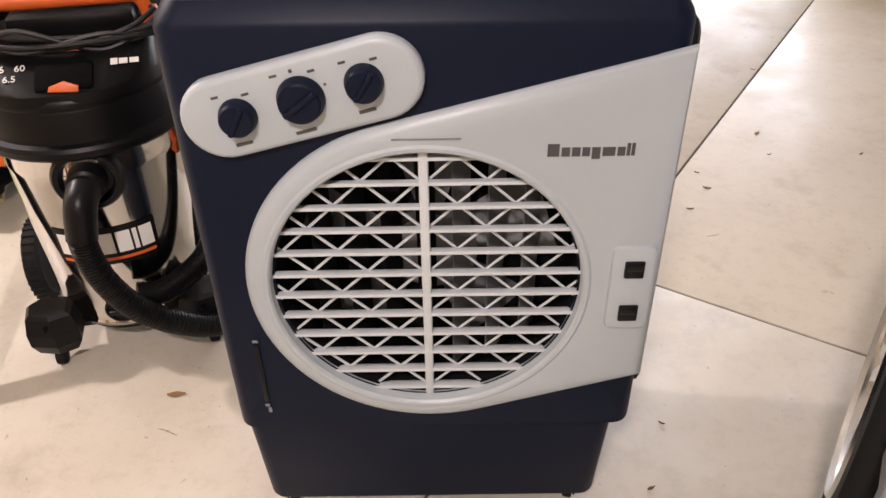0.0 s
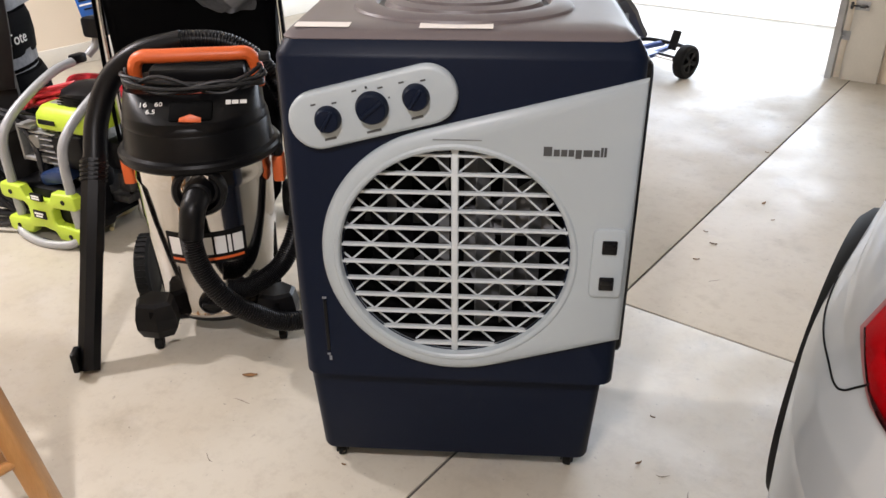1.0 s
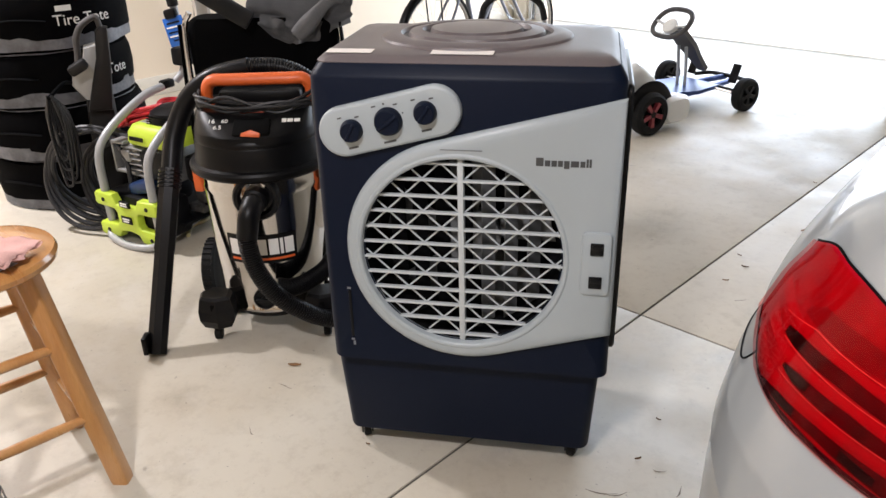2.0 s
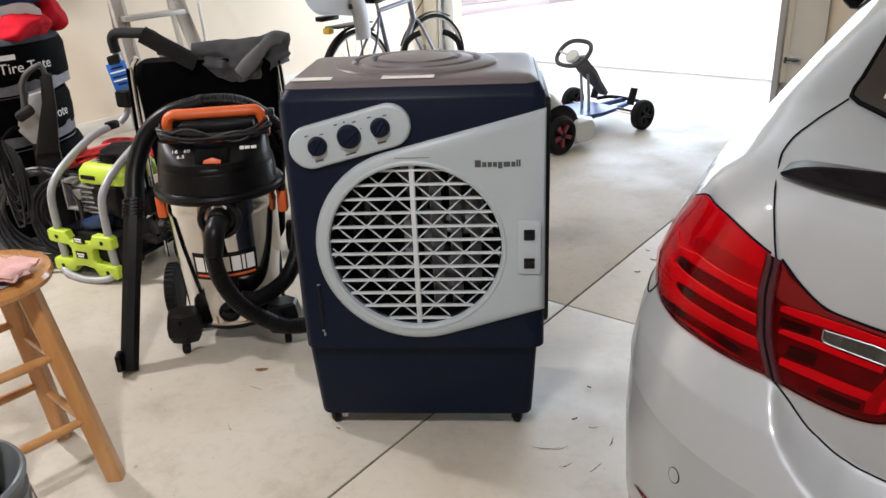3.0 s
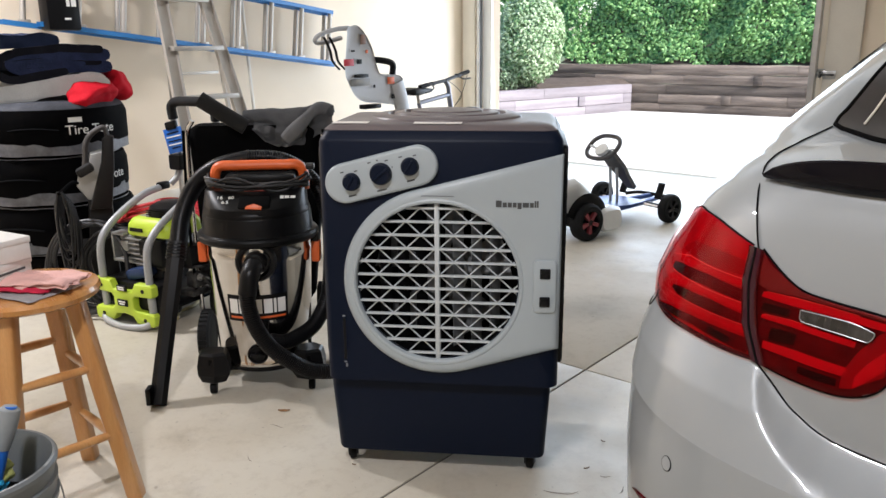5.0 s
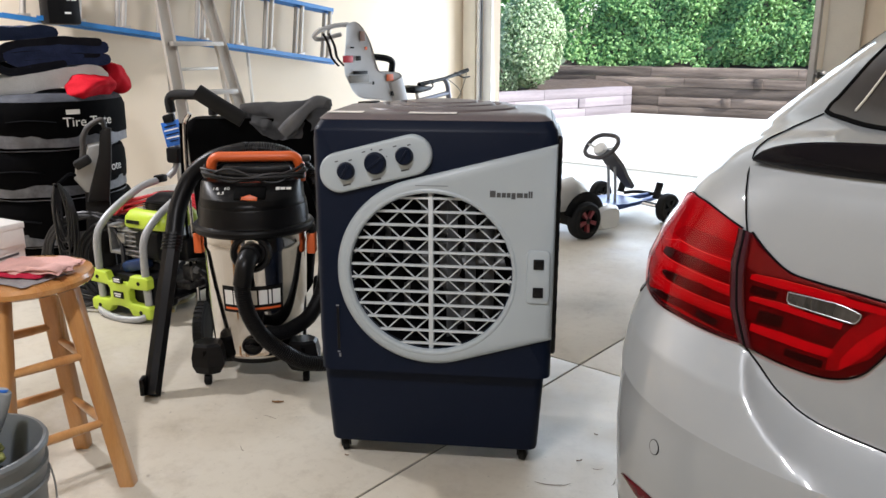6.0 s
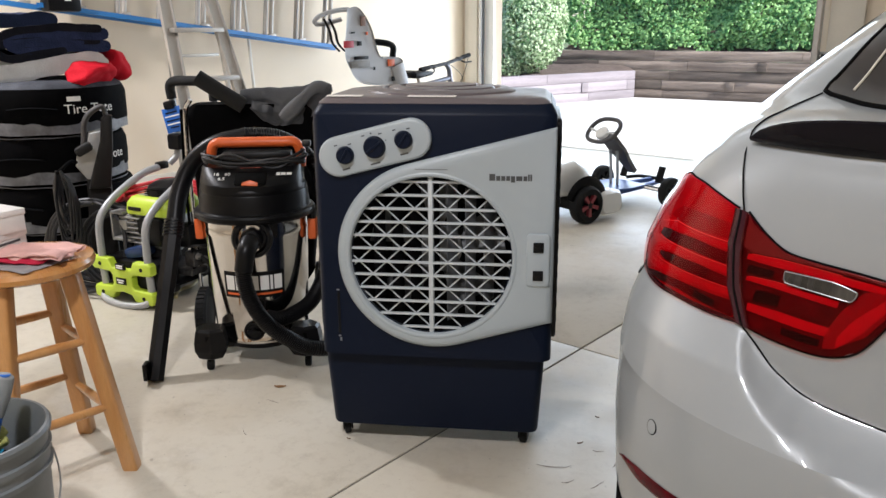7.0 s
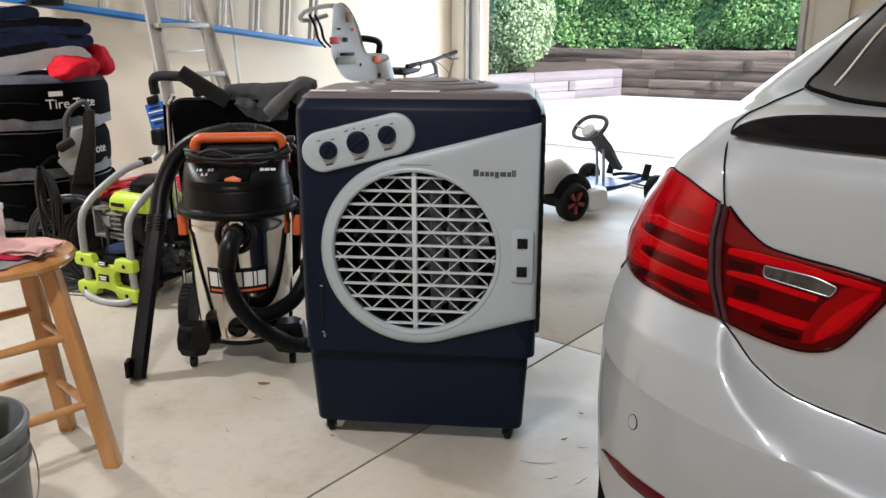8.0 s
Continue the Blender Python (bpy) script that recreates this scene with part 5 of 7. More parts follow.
part("recoil_starter", bm, M_CHARCOAL, washer)
for k in range(4):
    part("starter_vent", boxes(((0.11, 0.004, 0.004), (0.07, 0.165, 0.462 + 0.010 * k))), M_GAP, washer)
part("engine_shroud", boxes(((0.13, 0.05, 0.13), (0.085, 0.128, 0.315), 0.018), ((0.05, 0.03, 0.07), (0.04, 0.115, 0.335), 0.010)), M_CHARCOAL, washer)
part("shroud_strut", boxes(((0.012, 0.06, 0.135), (-0.155, 0.14, 0.32), 0.005), ((0.075, 0.06, 0.014), (-0.12, 0.14, 0.382), 0.005), ((0.11, 0.05, 0.016), (-0.10, 0.135, 0.262), 0.006)), M_CASTING, washer)
bm = bmesh.new()
box(bm, (0.10, 0.07, 0.085), (-0.085, 0.165, 0.335), 0.014)
box(bm, (0.05, 0.03, 0.05), (-0.085, 0.125, 0.33), 0.008)
part("air_filter", bm, M_CASTING, washer)
part("pump", boxes(((0.16, 0.14, 0.10), (0.03, 0.20, 0.19), 0.03)), M_BLACK, washer)
part("soap_tank", boxes(((0.12, 0.08, 0.05), (0.02, 0.10, 0.225), 0.015, pose(0, 0, 0, 0, -14, 0))), mat("dark_blue_plastic", (0.010, 0.030, 0.10), 0.4, var=0.1), washer)
part("muffler", boxes(((0.08, 0.16, 0.11), (0.18, 0.28, 0.285), 0.02)), M_BLACK, washer)
M_OLDCAST = mat("oily_casting", (0.085, 0.082, 0.080), 0.45, metal=0.5, var=0.5, scale=40, bump=0.4)
pump_head = part("pump_head", boxes(((0.06, 0.13, 0.075), (0.185, 0.285, 0.175), 0.012), ((0.05, 0.05, 0.05), (0.20, 0.335, 0.225), 0.010), ((0.09, 0.10, 0.03), (0.17, 0.25, 0.118), 0.008)), M_OLDCAST, washer, "oily cast metal pump head")
for y, z in ((0.245, 0.188), (0.285, 0.165), (0.325, 0.188)):
    part("valve_cap", lathe(bmesh.new(), [(0.017, 0.0), (0.017, 0.010), (0.011, 0.014), (0.011, 0.024), (0, 0.024)], pose(0.214, y, z, 0, 90, 0), 6), M_CASTING, pump_head)
part("pump_hose", pipe([(0.23, 0.245, 0.19), (0.262, 0.25, 0.17), (0.26, 0.30, 0.115), (0.225, 0.37, 0.10), (0.20, 0.40, 0.15)], 0.009, seg=9, steps=6), M_CABLE, washer)
part("pump_hose", pipe([(0.20, 0.21, 0.24), (0.245, 0.235, 0.245), (0.25, 0.30, 0.225), (0.22, 0.36, 0.245)], 0.007, seg=9, steps=6), M_CABLE, washer)
part("base_plate", boxes(((0.34, 0.36, 0.014), (0.03, 0.29, 0.085), 0.004)), M_BLACK, washer)
for k in range(7):
    f, g = (k % 3) * 0.017, (k // 3) * 0.020
    part("hose_strand", pipe([(-0.235 + 0.01 * k, 0.215 + f, 0.405 + g * 0.6), (-0.17, 0.228 + f, 0.425 + g + 0.004 * (k % 2)), (-0.09, 0.245 + f, 0.448 + g), (0.01, 0.262 + f, 0.474 + g)], 0.009, seg=8, steps=5), M_REDHOSE, washer)
for k in range(5):
    r = 0.20 + 0.005 * k
    part("pressure_hose", pipe([(-0.05 + r * math.cos(a) * 0.9, 0.40 + 0.012 * k, 0.405 + r * 0.20 * math.sin(a) + 0.008 * k) for a in (2 * math.pi * j / 12 for j in range(12))] + [(-0.05 + r * 0.9, 0.40 + 0.012 * k, 0.405 + 0.008 * k)], 0.009, seg=8, steps=4), M_REDHOSE, washer)
for x in (-0.215, 0.215):
    bm = bmesh.new()
    lathe(bm, [(0, 0), (0.07, 0), (0.08, 0.006), (0.13, 0.004), (0.14, 0.02), (0.13, 0.045), (0, 0.045)], pose(x - 0.022, 0.47, 0.14, 0, 90, 0), 28)
    part("wheel", bm, M_RUBBER, washer)

solid("garden_hose", pipe([(-1.70, -0.66, 0.009), (-1.775, -0.60, 0.009), (-1.787, -0.53, 0.009), (-1.83, -0.47, 0.009), (-1.94, -0.38, 0.009), (-2.06, -0.36, 0.009)], 0.009, seg=9, steps=8), mat("straw_yellow_hose", (0.50, 0.42, 0.20), 0.5, var=0.1), "pale yellow hose lying on the floor behind the washer", "hose")

# ---- cables coiled on the floor behind the washer ----
M_HOSEBLK = mat("black_hose", (0.006, 0.006, 0.008), 0.5, var=0.1, bump=0.05)
for cx, cy, cz, r, n, lean, nm, lb in ((-2.065, -0.865, 0.0, 0.205, 7, 74, "coiled_hose", "black rubber hose coiled upright behind the washer"), (-2.00, -0.76, 0.0, 0.185, 6, 80, "coiled_cable", "black power cable coiled against the bags")):
    t = thing(nm, lb, "hose", (cx, cy, r + 0.02), 28)
    for k in range(n):
        rr = r - 0.006 * (k % 3)
        m = pose(0, 0.02 * k, 0, lean + 6 * k, 0, 5 * k)
        part("turn", pipe([m @ Vector((rr * math.cos(a), rr * math.sin(a), 0)) for a in (2 * math.pi * j / 14 for j in range(15))], 0.010, seg=8, steps=3), M_HOSEBLK, t)

# ---- tyre bags in a stack ----
M_NYLON = mat("black_nylon", (0.0018, 0.0018, 0.0022), 0.75, var=0.25, scale=8, fine=400, bump=0.35, depth=0.002, spec=0.04)
M_BAND = mat("grey_reflective_band", (0.13, 0.135, 0.155), 0.5, var=0.5, scale=14, fine=60, bump=0.5, depth=0.004)
M_LIDCLOTH = mat("slate_grey_cloth", (0.050, 0.054, 0.066), 0.7, var=0.4, scale=12, fine=120, bump=0.6, depth=0.004, spec=0.2)
BAGX, BAGY = -2.675, -0.67
for k in range(4):
    z0 = 0.232 * k
    bag = thing("tyre_bag", "black nylon tyre bag with grey bands in a stack", "tyre bag", (BAGX + 0.012 * math.sin(2.3 * k), BAGY + 0.012 * math.cos(1.7 * k), z0), 9 * k - 12, group="stacked tyre bags")
    bm = bmesh.new()
    seg = 60
    rings = []
    for z, r in ((0.0, 0.20), (0.004, 0.30), (0.02, 0.335), (0.05, 0.347), (0.11, 0.352), (0.178, 0.349), (0.21, 0.338), (0.227, 0.30), (0.231, 0.18)):
        rings.append([Vector(((r + 0.006 * noise.noise(Vector((3 * math.cos(a), 3 * math.sin(a), z * 14 + 5 * k)))) * math.cos(a), (r + 0.006 * noise.noise(Vector((3 * math.cos(a), 3 * math.sin(a), z * 14 + 5 * k)))) * math.sin(a), z)) for a in (2 * math.pi * j / seg for j in range(seg))])
    loft(bm, rings)
    part("bag", bm, M_NYLON, bag)
    for zz, hh in ((0.004, 0.058), (0.196, 0.026)):
        bm = bmesh.new()
        band = []
        for j in range(seg):
            a = 2 * math.pi * j / seg
            w = 0.005 * noise.noise(Vector((5 * math.cos(a), 5 * math.sin(a), 7 * k + zz * 30)))
            rr = lerp(zz + hh / 2, (0.0, 0.02, 0.05, 0.11, 0.17, 0.2, 0.217), (0.3, 0.335, 0.347, 0.352, 0.349, 0.338, 0.3)) + 0.006 + w
            band.append([Vector((rr * math.cos(a), rr * math.sin(a), zz + hh * v)) + Vector((0, 0, 0.0015 * math.sin(9 * a + k))) for v in (0, 0.5, 1)])
        for a, b in zip(band, band[1:] + band[:1]):
            va = [bm.verts.new(p) for p in a]
            vb = [bm.verts.new(p) for p in b]
            for q in range(2):
                bm.faces.new((va[q], vb[q], vb[q + 1], va[q + 1]))
        bmesh.ops.remove_doubles(bm, verts=bm.verts, dist=0.0005)
        part("band", bm, M_BAND, bag)
    # lettering and a plain bar round the front of the upper two
    if k > 1:
        for text, size, z, mid in (("Tire Tote", 0.062, 0.098, 4.0), ("", 0, 0.165, -8.0)):
            aa = radians(mid if k == 3 else mid + 14) - radians(9 * k - 12)
            if text:
                ob = words(text, size, M_WHITEPRINT, bag, Matrix(), "lettering")
                ob.data.transform(Matrix.Identity(4))
                for v in ob.data.vertices:
                    a = aa + v.co.x / 0.356
                    v.co = Vector(((0.358 + v.co.z) * math.cos(a), (0.358 + v.co.z) * math.sin(a), z + v.co.y))
            else:
                bm = bmesh.new()
                loft(bm, [[Vector((0.3575 * math.cos(aa + radians(q)), 0.3575 * math.sin(aa + radians(q)), z + v)) for v in (-0.011, 0.011)] for q in range(-5, 6)], caps=False, closed=False)
                part("print_bar", bm, M_WHITEPRINT, bag)
    if k == 3:
        part("lid", lathe(bmesh.new(), [(0, 0.250), (0.20, 0.248), (0.295, 0.240), (0.325, 0.226), (0.336, 0.212), (0.33, 0.205)], None, 48), M_LIDCLOTH, bag)
    bm = bmesh.new()
    tube(bm, [Vector((0.355 * math.cos(a), 0.355 * math.sin(a), 0.12 + 0.01 * math.sin(5 * a))) for a in (radians(-70 + 7 * j) for j in range(6))], 0.010, 6, 3, 0.4)
    part("strap", bm, M_NYLON, bag)


def folded(name, label, at, turn, w, d, layers, thick, colour, rag=0.012, seed=0):
    """Cloth folded into a soft stack of layers."""
    m = mat(name + "_cloth", colour, 0.9, var=0.18, scale=9, fine=220, bump=0.5, depth=0.003)
    t = thing(name, label, "cloth", at, turn)
    z = 0.0
    for k in range(layers):
        bm = bmesh.new()
        rows = []
        ww, dd = w * (1 - 0.04 * (k % 2)), d * (1 - 0.05 * ((k + 1) % 2))
        nx, ny = 16, 12
        def pt(i, j, top):
            u, v = i / nx * 2 - 1, j / ny * 2 - 1
            e = max(abs(u), abs(v)) ** 14
            n0 = noise.noise(Vector((u * 2.1 + seed, v * 2.1, k * 3.7)))
            h = thick * (0.5 + (0.5 - 0.42 * e if top else -0.5 + 0.42 * e)) + rag * n0 * (1 if top else 0.6)
            h -= 0.006 * max(0, abs(u) - 0.75) * (z > 0)
            return Vector((u * ww / 2 + rag * noise.noise(Vector((v * 3, k, seed))), v * dd / 2 + rag * noise.noise(Vector((u * 3, k + 9, seed))), z + h))
        for top in (True, False):
            g = [[bm.verts.new(pt(i, j, top)) for j in range(ny + 1)] for i in range(nx + 1)]
            for i in range(nx):
                for j in range(ny):
                    bm.faces.new((g[i][j], g[i + 1][j], g[i + 1][j + 1], g[i][j + 1]))
            rows.append(g)
        a, b = rows
        rim = [(i, 0) for i in range(nx)] + [(nx, j) for j in range(ny)] + [(i, ny) for i in range(nx, 0, -1)] + [(0, j) for j in range(ny, 0, -1)]
        for (i, j), (i2, j2) in zip(rim, rim[1:] + rim[:1]):
            bm.faces.new((a[i][j], a[i2][j2], b[i2][j2], b[i][j]))
        part("fold", bm, m, t, sharp=80)
        z += thick * 0.82
    return t


BT = 0.928


def doubled(name, label, layers, depth, seed, turn=66):
    """A blanket folded over on itself: each layer is a thick ribbon along a line of its end view (x, z), swept back."""
    t = thing(name, label, "blanket", (BAGX, BAGY, BT), turn)
    for path, thick, cloth in layers:
        line = curve([Vector((x, 0, z)) for x, z in path], 6)
        n = len(line)
        rings = []
        for y in [-depth / 2 + depth * k / 14 for k in range(15)]:
            top, low = [], []
            for k, p in enumerate(line):
                a = (line[min(k + 1, n - 1)] - line[max(k - 1, 0)]).normalized()
                nrm = Vector((-a.z, 0, a.x))
                w = noise.noise(Vector((p.x * 9 + seed, y * 7, p.z * 9)))
                f = noise.noise(Vector((p.x * 26, y * 22 + seed, p.z * 26)))
                h = thick / 2 * (1 + 0.22 * w + 0.16 * f) * min(1.0, 0.86 + min(k, n - 1 - k) / 8)
                at = p + Vector((0.012 * noise.noise(Vector((y * 8, seed, 1))), y + 0.018 * noise.noise(Vector((p.x * 6, p.z * 9, seed))) * (1 if y < 0 else 0.3), 0.006 * w))
                top.append(at + nrm * h)
                low.append(at - nrm * h)
            to = (line[-1] - line[-2]).normalized() * thick
            back = (line[0] - line[1]).normalized() * thick
            ends = [top[-1].lerp(low[-1], f) + to * g for f, g in ((0.15, 0.22), (0.5, 0.32), (0.85, 0.22))]
            front = [low[0].lerp(top[0], f) + back * g for f, g in ((0.15, 0.22), (0.5, 0.32), (0.85, 0.22))]
            rings.append(top + ends + low[::-1] + front)
        bm = loft(bmesh.new(), rings)
        part("layer", bm, cloth, t, sharp=80)
    return t


def puffed(name, label, at, turn, w, d, h, cloth, seed):
    """A padded garment bunched into a lump of broad folds that meet in creases."""
    rnd = random.Random(seed)
    cuts = [(Vector((rnd.gauss(0, 1), rnd.gauss(0, 1), rnd.gauss(0, 1))).normalized(), rnd.uniform(0.66, 1.0)) for _ in range(22)]
    bm = bmesh.new()
    rings = []
    for i in range(1, 40):
        v = math.pi * i / 40
        ring = []
        for j in range(64):
            a = 2 * math.pi * j / 64
            p = Vector((math.sin(v) * math.cos(a), math.sin(v) * math.sin(a), -math.cos(v)))
            k = 1 / sum(max(0.0, p.dot(c) / g) ** 26 for c, g in cuts) ** (1 / 26)
            k = min(k, 1.35) * (1 + 0.08 * noise.noise(p * 2.2 + Vector((0, seed, 3))) + 0.015 * noise.noise(p * 6))
            ring.append(Vector((p.x * k * w / 2, p.y * k * d / 2, max(0.0, (p.z * k + 0.9) * h / 2))))
        rings.append(ring)
    loft(bm, rings)
    return solid(name, bm, cloth, label, "jacket", m=pose(*at, 0, 0, turn), sharp=60)


M_REDCLOTH = mat("red_padded_cloth", (0.52, 0.008, 0.020), 0.8, var=0.2, scale=9, fine=140, bump=0.5, depth=0.003, spec=0.12)
M_GREYFLEECE = mat("pale_grey_fleece", (0.56, 0.59, 0.62), 0.95, var=0.2, scale=8, fine=240, bump=0.6, depth=0.003, spec=0.1)
M_QUILT = mat("navy_quilted_cloth", (0.017, 0.027, 0.078), 0.8, var=0.35, scale=18, fine=120, bump=0.8, depth=0.005, spec=0.2)
M_BINDING = mat("black_quilt_cloth", (0.007, 0.008, 0.014), 0.85, var=0.3, scale=14, fine=140, bump=0.7, depth=0.004, spec=0.15)
M_BLUECLOTH = mat("dark_blue_cloth", (0.015, 0.024, 0.06), 0.85, var=0.3, scale=10, fine=160, bump=0.6, depth=0.004, spec=0.15)
puffed("red_jacket", "red padded jacket bunched up on the bag stack", (BAGX + 0.135, BAGY + 0.28, BT - 0.01), 20, 0.17, 0.20, 0.185, M_REDCLOTH, 3)
puffed("red_jacket_sleeve", "red padded sleeve hanging under the grey blanket", (BAGX + 0.225, BAGY + 0.12, BT - 0.02), 66, 0.27, 0.27, 0.160, M_REDCLOTH, 5)
doubled("grey_blanket", "light grey fleece blanket folded on the bag stack", ((((-0.30, 0.036), (-0.12, 0.050), (0.02, 0.074), (0.12, 0.088), (0.21, 0.092), (0.262, 0.080)), 0.084, M_GREYFLEECE),), 0.44, 7)
doubled("navy_moving_blanket", "navy quilted moving blanket doubled over in layers",
        ((((0.262, 0.243), (0.14, 0.252), (0.0, 0.246), (-0.11, 0.232), (-0.185, 0.195), (-0.195, 0.150), (-0.13, 0.112), (0.0, 0.128), (0.10, 0.146)), 0.036, M_BINDING),
         (((0.285, 0.218), (0.15, 0.222), (0.02, 0.214), (-0.10, 0.202), (-0.125, 0.178), (-0.08, 0.160), (0.06, 0.166), (0.17, 0.166), (0.290, 0.164)), 0.052, M_QUILT),
         (((-0.165, 0.176), (0.0, 0.188), (0.15, 0.192), (0.25, 0.192)), 0.040, M_BINDING)), 0.42, 12)
doubled("blue_blanket", "dark blue blanket folded on top of the pile", ((((-0.34, 0.258), (-0.20, 0.282), (-0.05, 0.288), (0.060, 0.288)), 0.064, M_BLUECLOTH),), 0.36, 19)

# ---- upright sprayer in front of the bags ----
spr = thing("garden_sprayer", "grey and black upright garden sprayer with a loop handle", "sprayer", (-2.220, -0.690, 0), 64)
M_PALEGREY = mat("pale_grey_plastic", (0.42, 0.42, 0.41), 0.45, var=0.06)
M_SOFTBLACK = mat("matt_black_plastic", (0.016, 0.015, 0.015), 0.55, var=0.2, fine=300, bump=0.1, depth=0.0005, spec=0.25)
part("foot", boxes(((0.15, 0.19, 0.05), (-0.005, 0.04, 0.025), 0.015)), M_SOFTBLACK, spr)
part("lower_body", plate([(-0.085, 0.04), (0.055, 0.04), (0.054, 0.47), (-0.052, 0.49)], 0.12, bevel=0.015, m=pose(0, 0.04, 0)), M_SOFTBLACK, spr)
part("tank", plate([(-0.019, 0.704), (0.034, 0.712), (0.050, 0.470), (-0.049, 0.484), (-0.093, 0.551), (-0.082, 0.603), (-0.033, 0.652)], 0.11, bevel=0.018, m=pose(0, 0.035, 0)), M_PALEGREY, spr)
part("side_panel", plate([(0.040, 0.770), (0.062, 0.792), (0.090, 0.785), (0.078, 0.640), (0.050, 0.448), (-0.047, 0.450), (-0.031, 0.501), (0.025, 0.666)], 0.05, bevel=0.009, m=pose(0, -0.025, 0)), M_SOFTBLACK, spr)
part("loop_handle", pipe([(-0.049, 0.0, 0.630), (-0.040, 0.0, 0.690), (-0.034, 0.0, 0.748), (-0.011, 0.0, 0.792), (0.027, 0.0, 0.820), (0.055, 0.0, 0.824), (0.064, 0.0, 0.778)], lambda q: 0.018 - 0.004 * q, seg=12, steps=6, flat=0.8), mat("worn_grey_rubber", (0.055, 0.050, 0.048), 0.6, var=0.3, scale=20), spr)
part("trigger", boxes(((0.078, 0.06, 0.042), (0, 0, 0), 0.012, pose(-0.048, -0.035, 0.640, 0, -28, 0))), M_SOFTBLACK, spr)

hank = thing("hung_cable", "black cable hung in a narrow hank on the sprayer", "cable", (-2.12, -0.90, 0.0), 28)
for k in range(9):
    w, top, low = 0.028 + 0.005 * (k % 4), 0.575 - 0.006 * k, 0.20 + 0.022 * ((k * 5) % 7)
    y = 0.006 * k - 0.024
    part("loop", pipe([(-0.01, y, top), (-w, y - 0.006, (top + low) / 2 + 0.05), (-w * 0.7, y, low + 0.03), (0, y, low), (w * 0.8, y, low + 0.04), (w, y + 0.006, (top + low) / 2 + 0.05), (0.01, y, top)], 0.0055, seg=7, steps=5), M_HOSEBLK, hank)
part("hook_strap", pipe([(0.0, -0.03, 0.565), (0.0, 0.06, 0.60), (-0.03, 0.14, 0.585)], 0.008, seg=8, steps=5), M_NYLON, hank)

# ---- folded black push-chair with a grey cloth over it ----
chair = thing("folded_pushchair", "black mesh folded pushchair with silver tubes and foam bar", "pushchair", (-1.46, -0.33, 0), 42)
bm = bmesh.new()
loft(bm, [[Vector((x * s, y, z)) for x, y in rounded(-0.29, -0.06, 0.27, 0.07, 0.04, 4)] for z, s in ((0.06, 0.7), (0.10, 0.8), (0.45, 0.95), (0.80, 1.0), (0.845, 0.97), (0.86, 0.9))])
part("mesh_seat", bm, M_NYLON, chair)
for x in (-0.30, 0.28):
    part("side_tube", pipe([(x, -0.02, 0.02), (x * 1.02, -0.02, 0.45), (x, -0.02, 0.80), (x * 0.9, -0.03, 0.88)], 0.011, seg=10, steps=6), M_CHROME, chair)
    part("side_strap", pipe([(x * 1.04, -0.05, 0.10), (x * 1.05, -0.055, 0.5), (x * 1.02, -0.05, 0.84)], 0.014, seg=8, steps=6, flat=0.4), M_NYLON, chair)
part("foam_bar", pipe([(-0.205, -0.13, 0.978), (-0.15, -0.125, 0.940), (-0.09, -0.12, 0.900), (-0.025, -0.115, 0.858)], 0.033, seg=18, steps=4), M_FOAM, chair)
for x in (-0.24, 0.24):
    bm = bmesh.new()
    lathe(bm, disc_profile(0.07, 0.03, 0.008), pose(x - 0.015, 0.0, 0.07, 0, 90, 0), 20)
    part("wheel", bm, M_RUBBER, chair)
M_GREYKNIT = mat("grey_fleece", (0.15, 0.152, 0.158), 0.95, var=0.22, scale=10, fine=250, bump=0.5, depth=0.003, spec=0.15)
jacket = thing("grey_jacket", "dark grey fleece jacket draped over the pushchair", "jacket", (-1.46, -0.33, 0), 42)


def drape(name, x0, x1, tops, lows, out, seed, parent):
    """Cloth hung over the top bar: heights of its upper and lower edge along x; folds run down it."""
    bm = bmesh.new()
    g = []
    for i in range(41):
        u = i / 40
        x = x0 + (x1 - x0) * u
        zt, zl = (float(np.interp(u, np.linspace(0, 1, len(q)), q)) for q in (tops, lows))
        row = []
        for j in range(23):
            v = j / 22
            if v < 0.35:
                y, z = 0.06 - (0.115 + out) * v / 0.35, zt - 0.035 * (2 * v / 0.35 - 1) ** 4
            else:
                f = (v - 0.35) / 0.65
                y, z = -0.055 - out - 0.012 * f, zt - 0.035 - (zt - 0.035 - zl) * f
            fold = math.sin(u * 9 + 2.5 * v + seed + 2.2 * noise.noise(Vector((u * 3, v * 2, seed))))
            y -= 0.011 * fold * min(1.0, v * 2) + 0.010 * noise.noise(Vector((u * 7, v * 5, seed)))
            z += 0.005 * noise.noise(Vector((u * 8, v * 6, seed + 4)))
            row.append(bm.verts.new((x + 0.012 * noise.noise(Vector((v * 5, u * 3, seed))), y, z)))
        g.append(row)
    for a, b in zip(g, g[1:]):
        for j in range(22):
            bm.faces.new((a[j], b[j], b[j + 1], a[j + 1]))
    bmesh.ops.solidify(bm, geom=bm.faces[:], thickness=0.006)
    return part(name, bm, M_GREYKNIT, parent, sharp=80)


drape("body", -0.05, 0.33, (0.918, 0.925, 0.922, 0.925, 0.930, 0.945, 0.935), (0.850, 0.835, 0.785, 0.772, 0.775, 0.815, 0.84), 0.0, 2.0, jacket)
drape("flap", -0.005, 0.20, (0.885, 0.870, 0.862, 0.868, 0.90), (0.845, 0.79, 0.768, 0.772, 0.80), 0.018, 5.0, jacket)
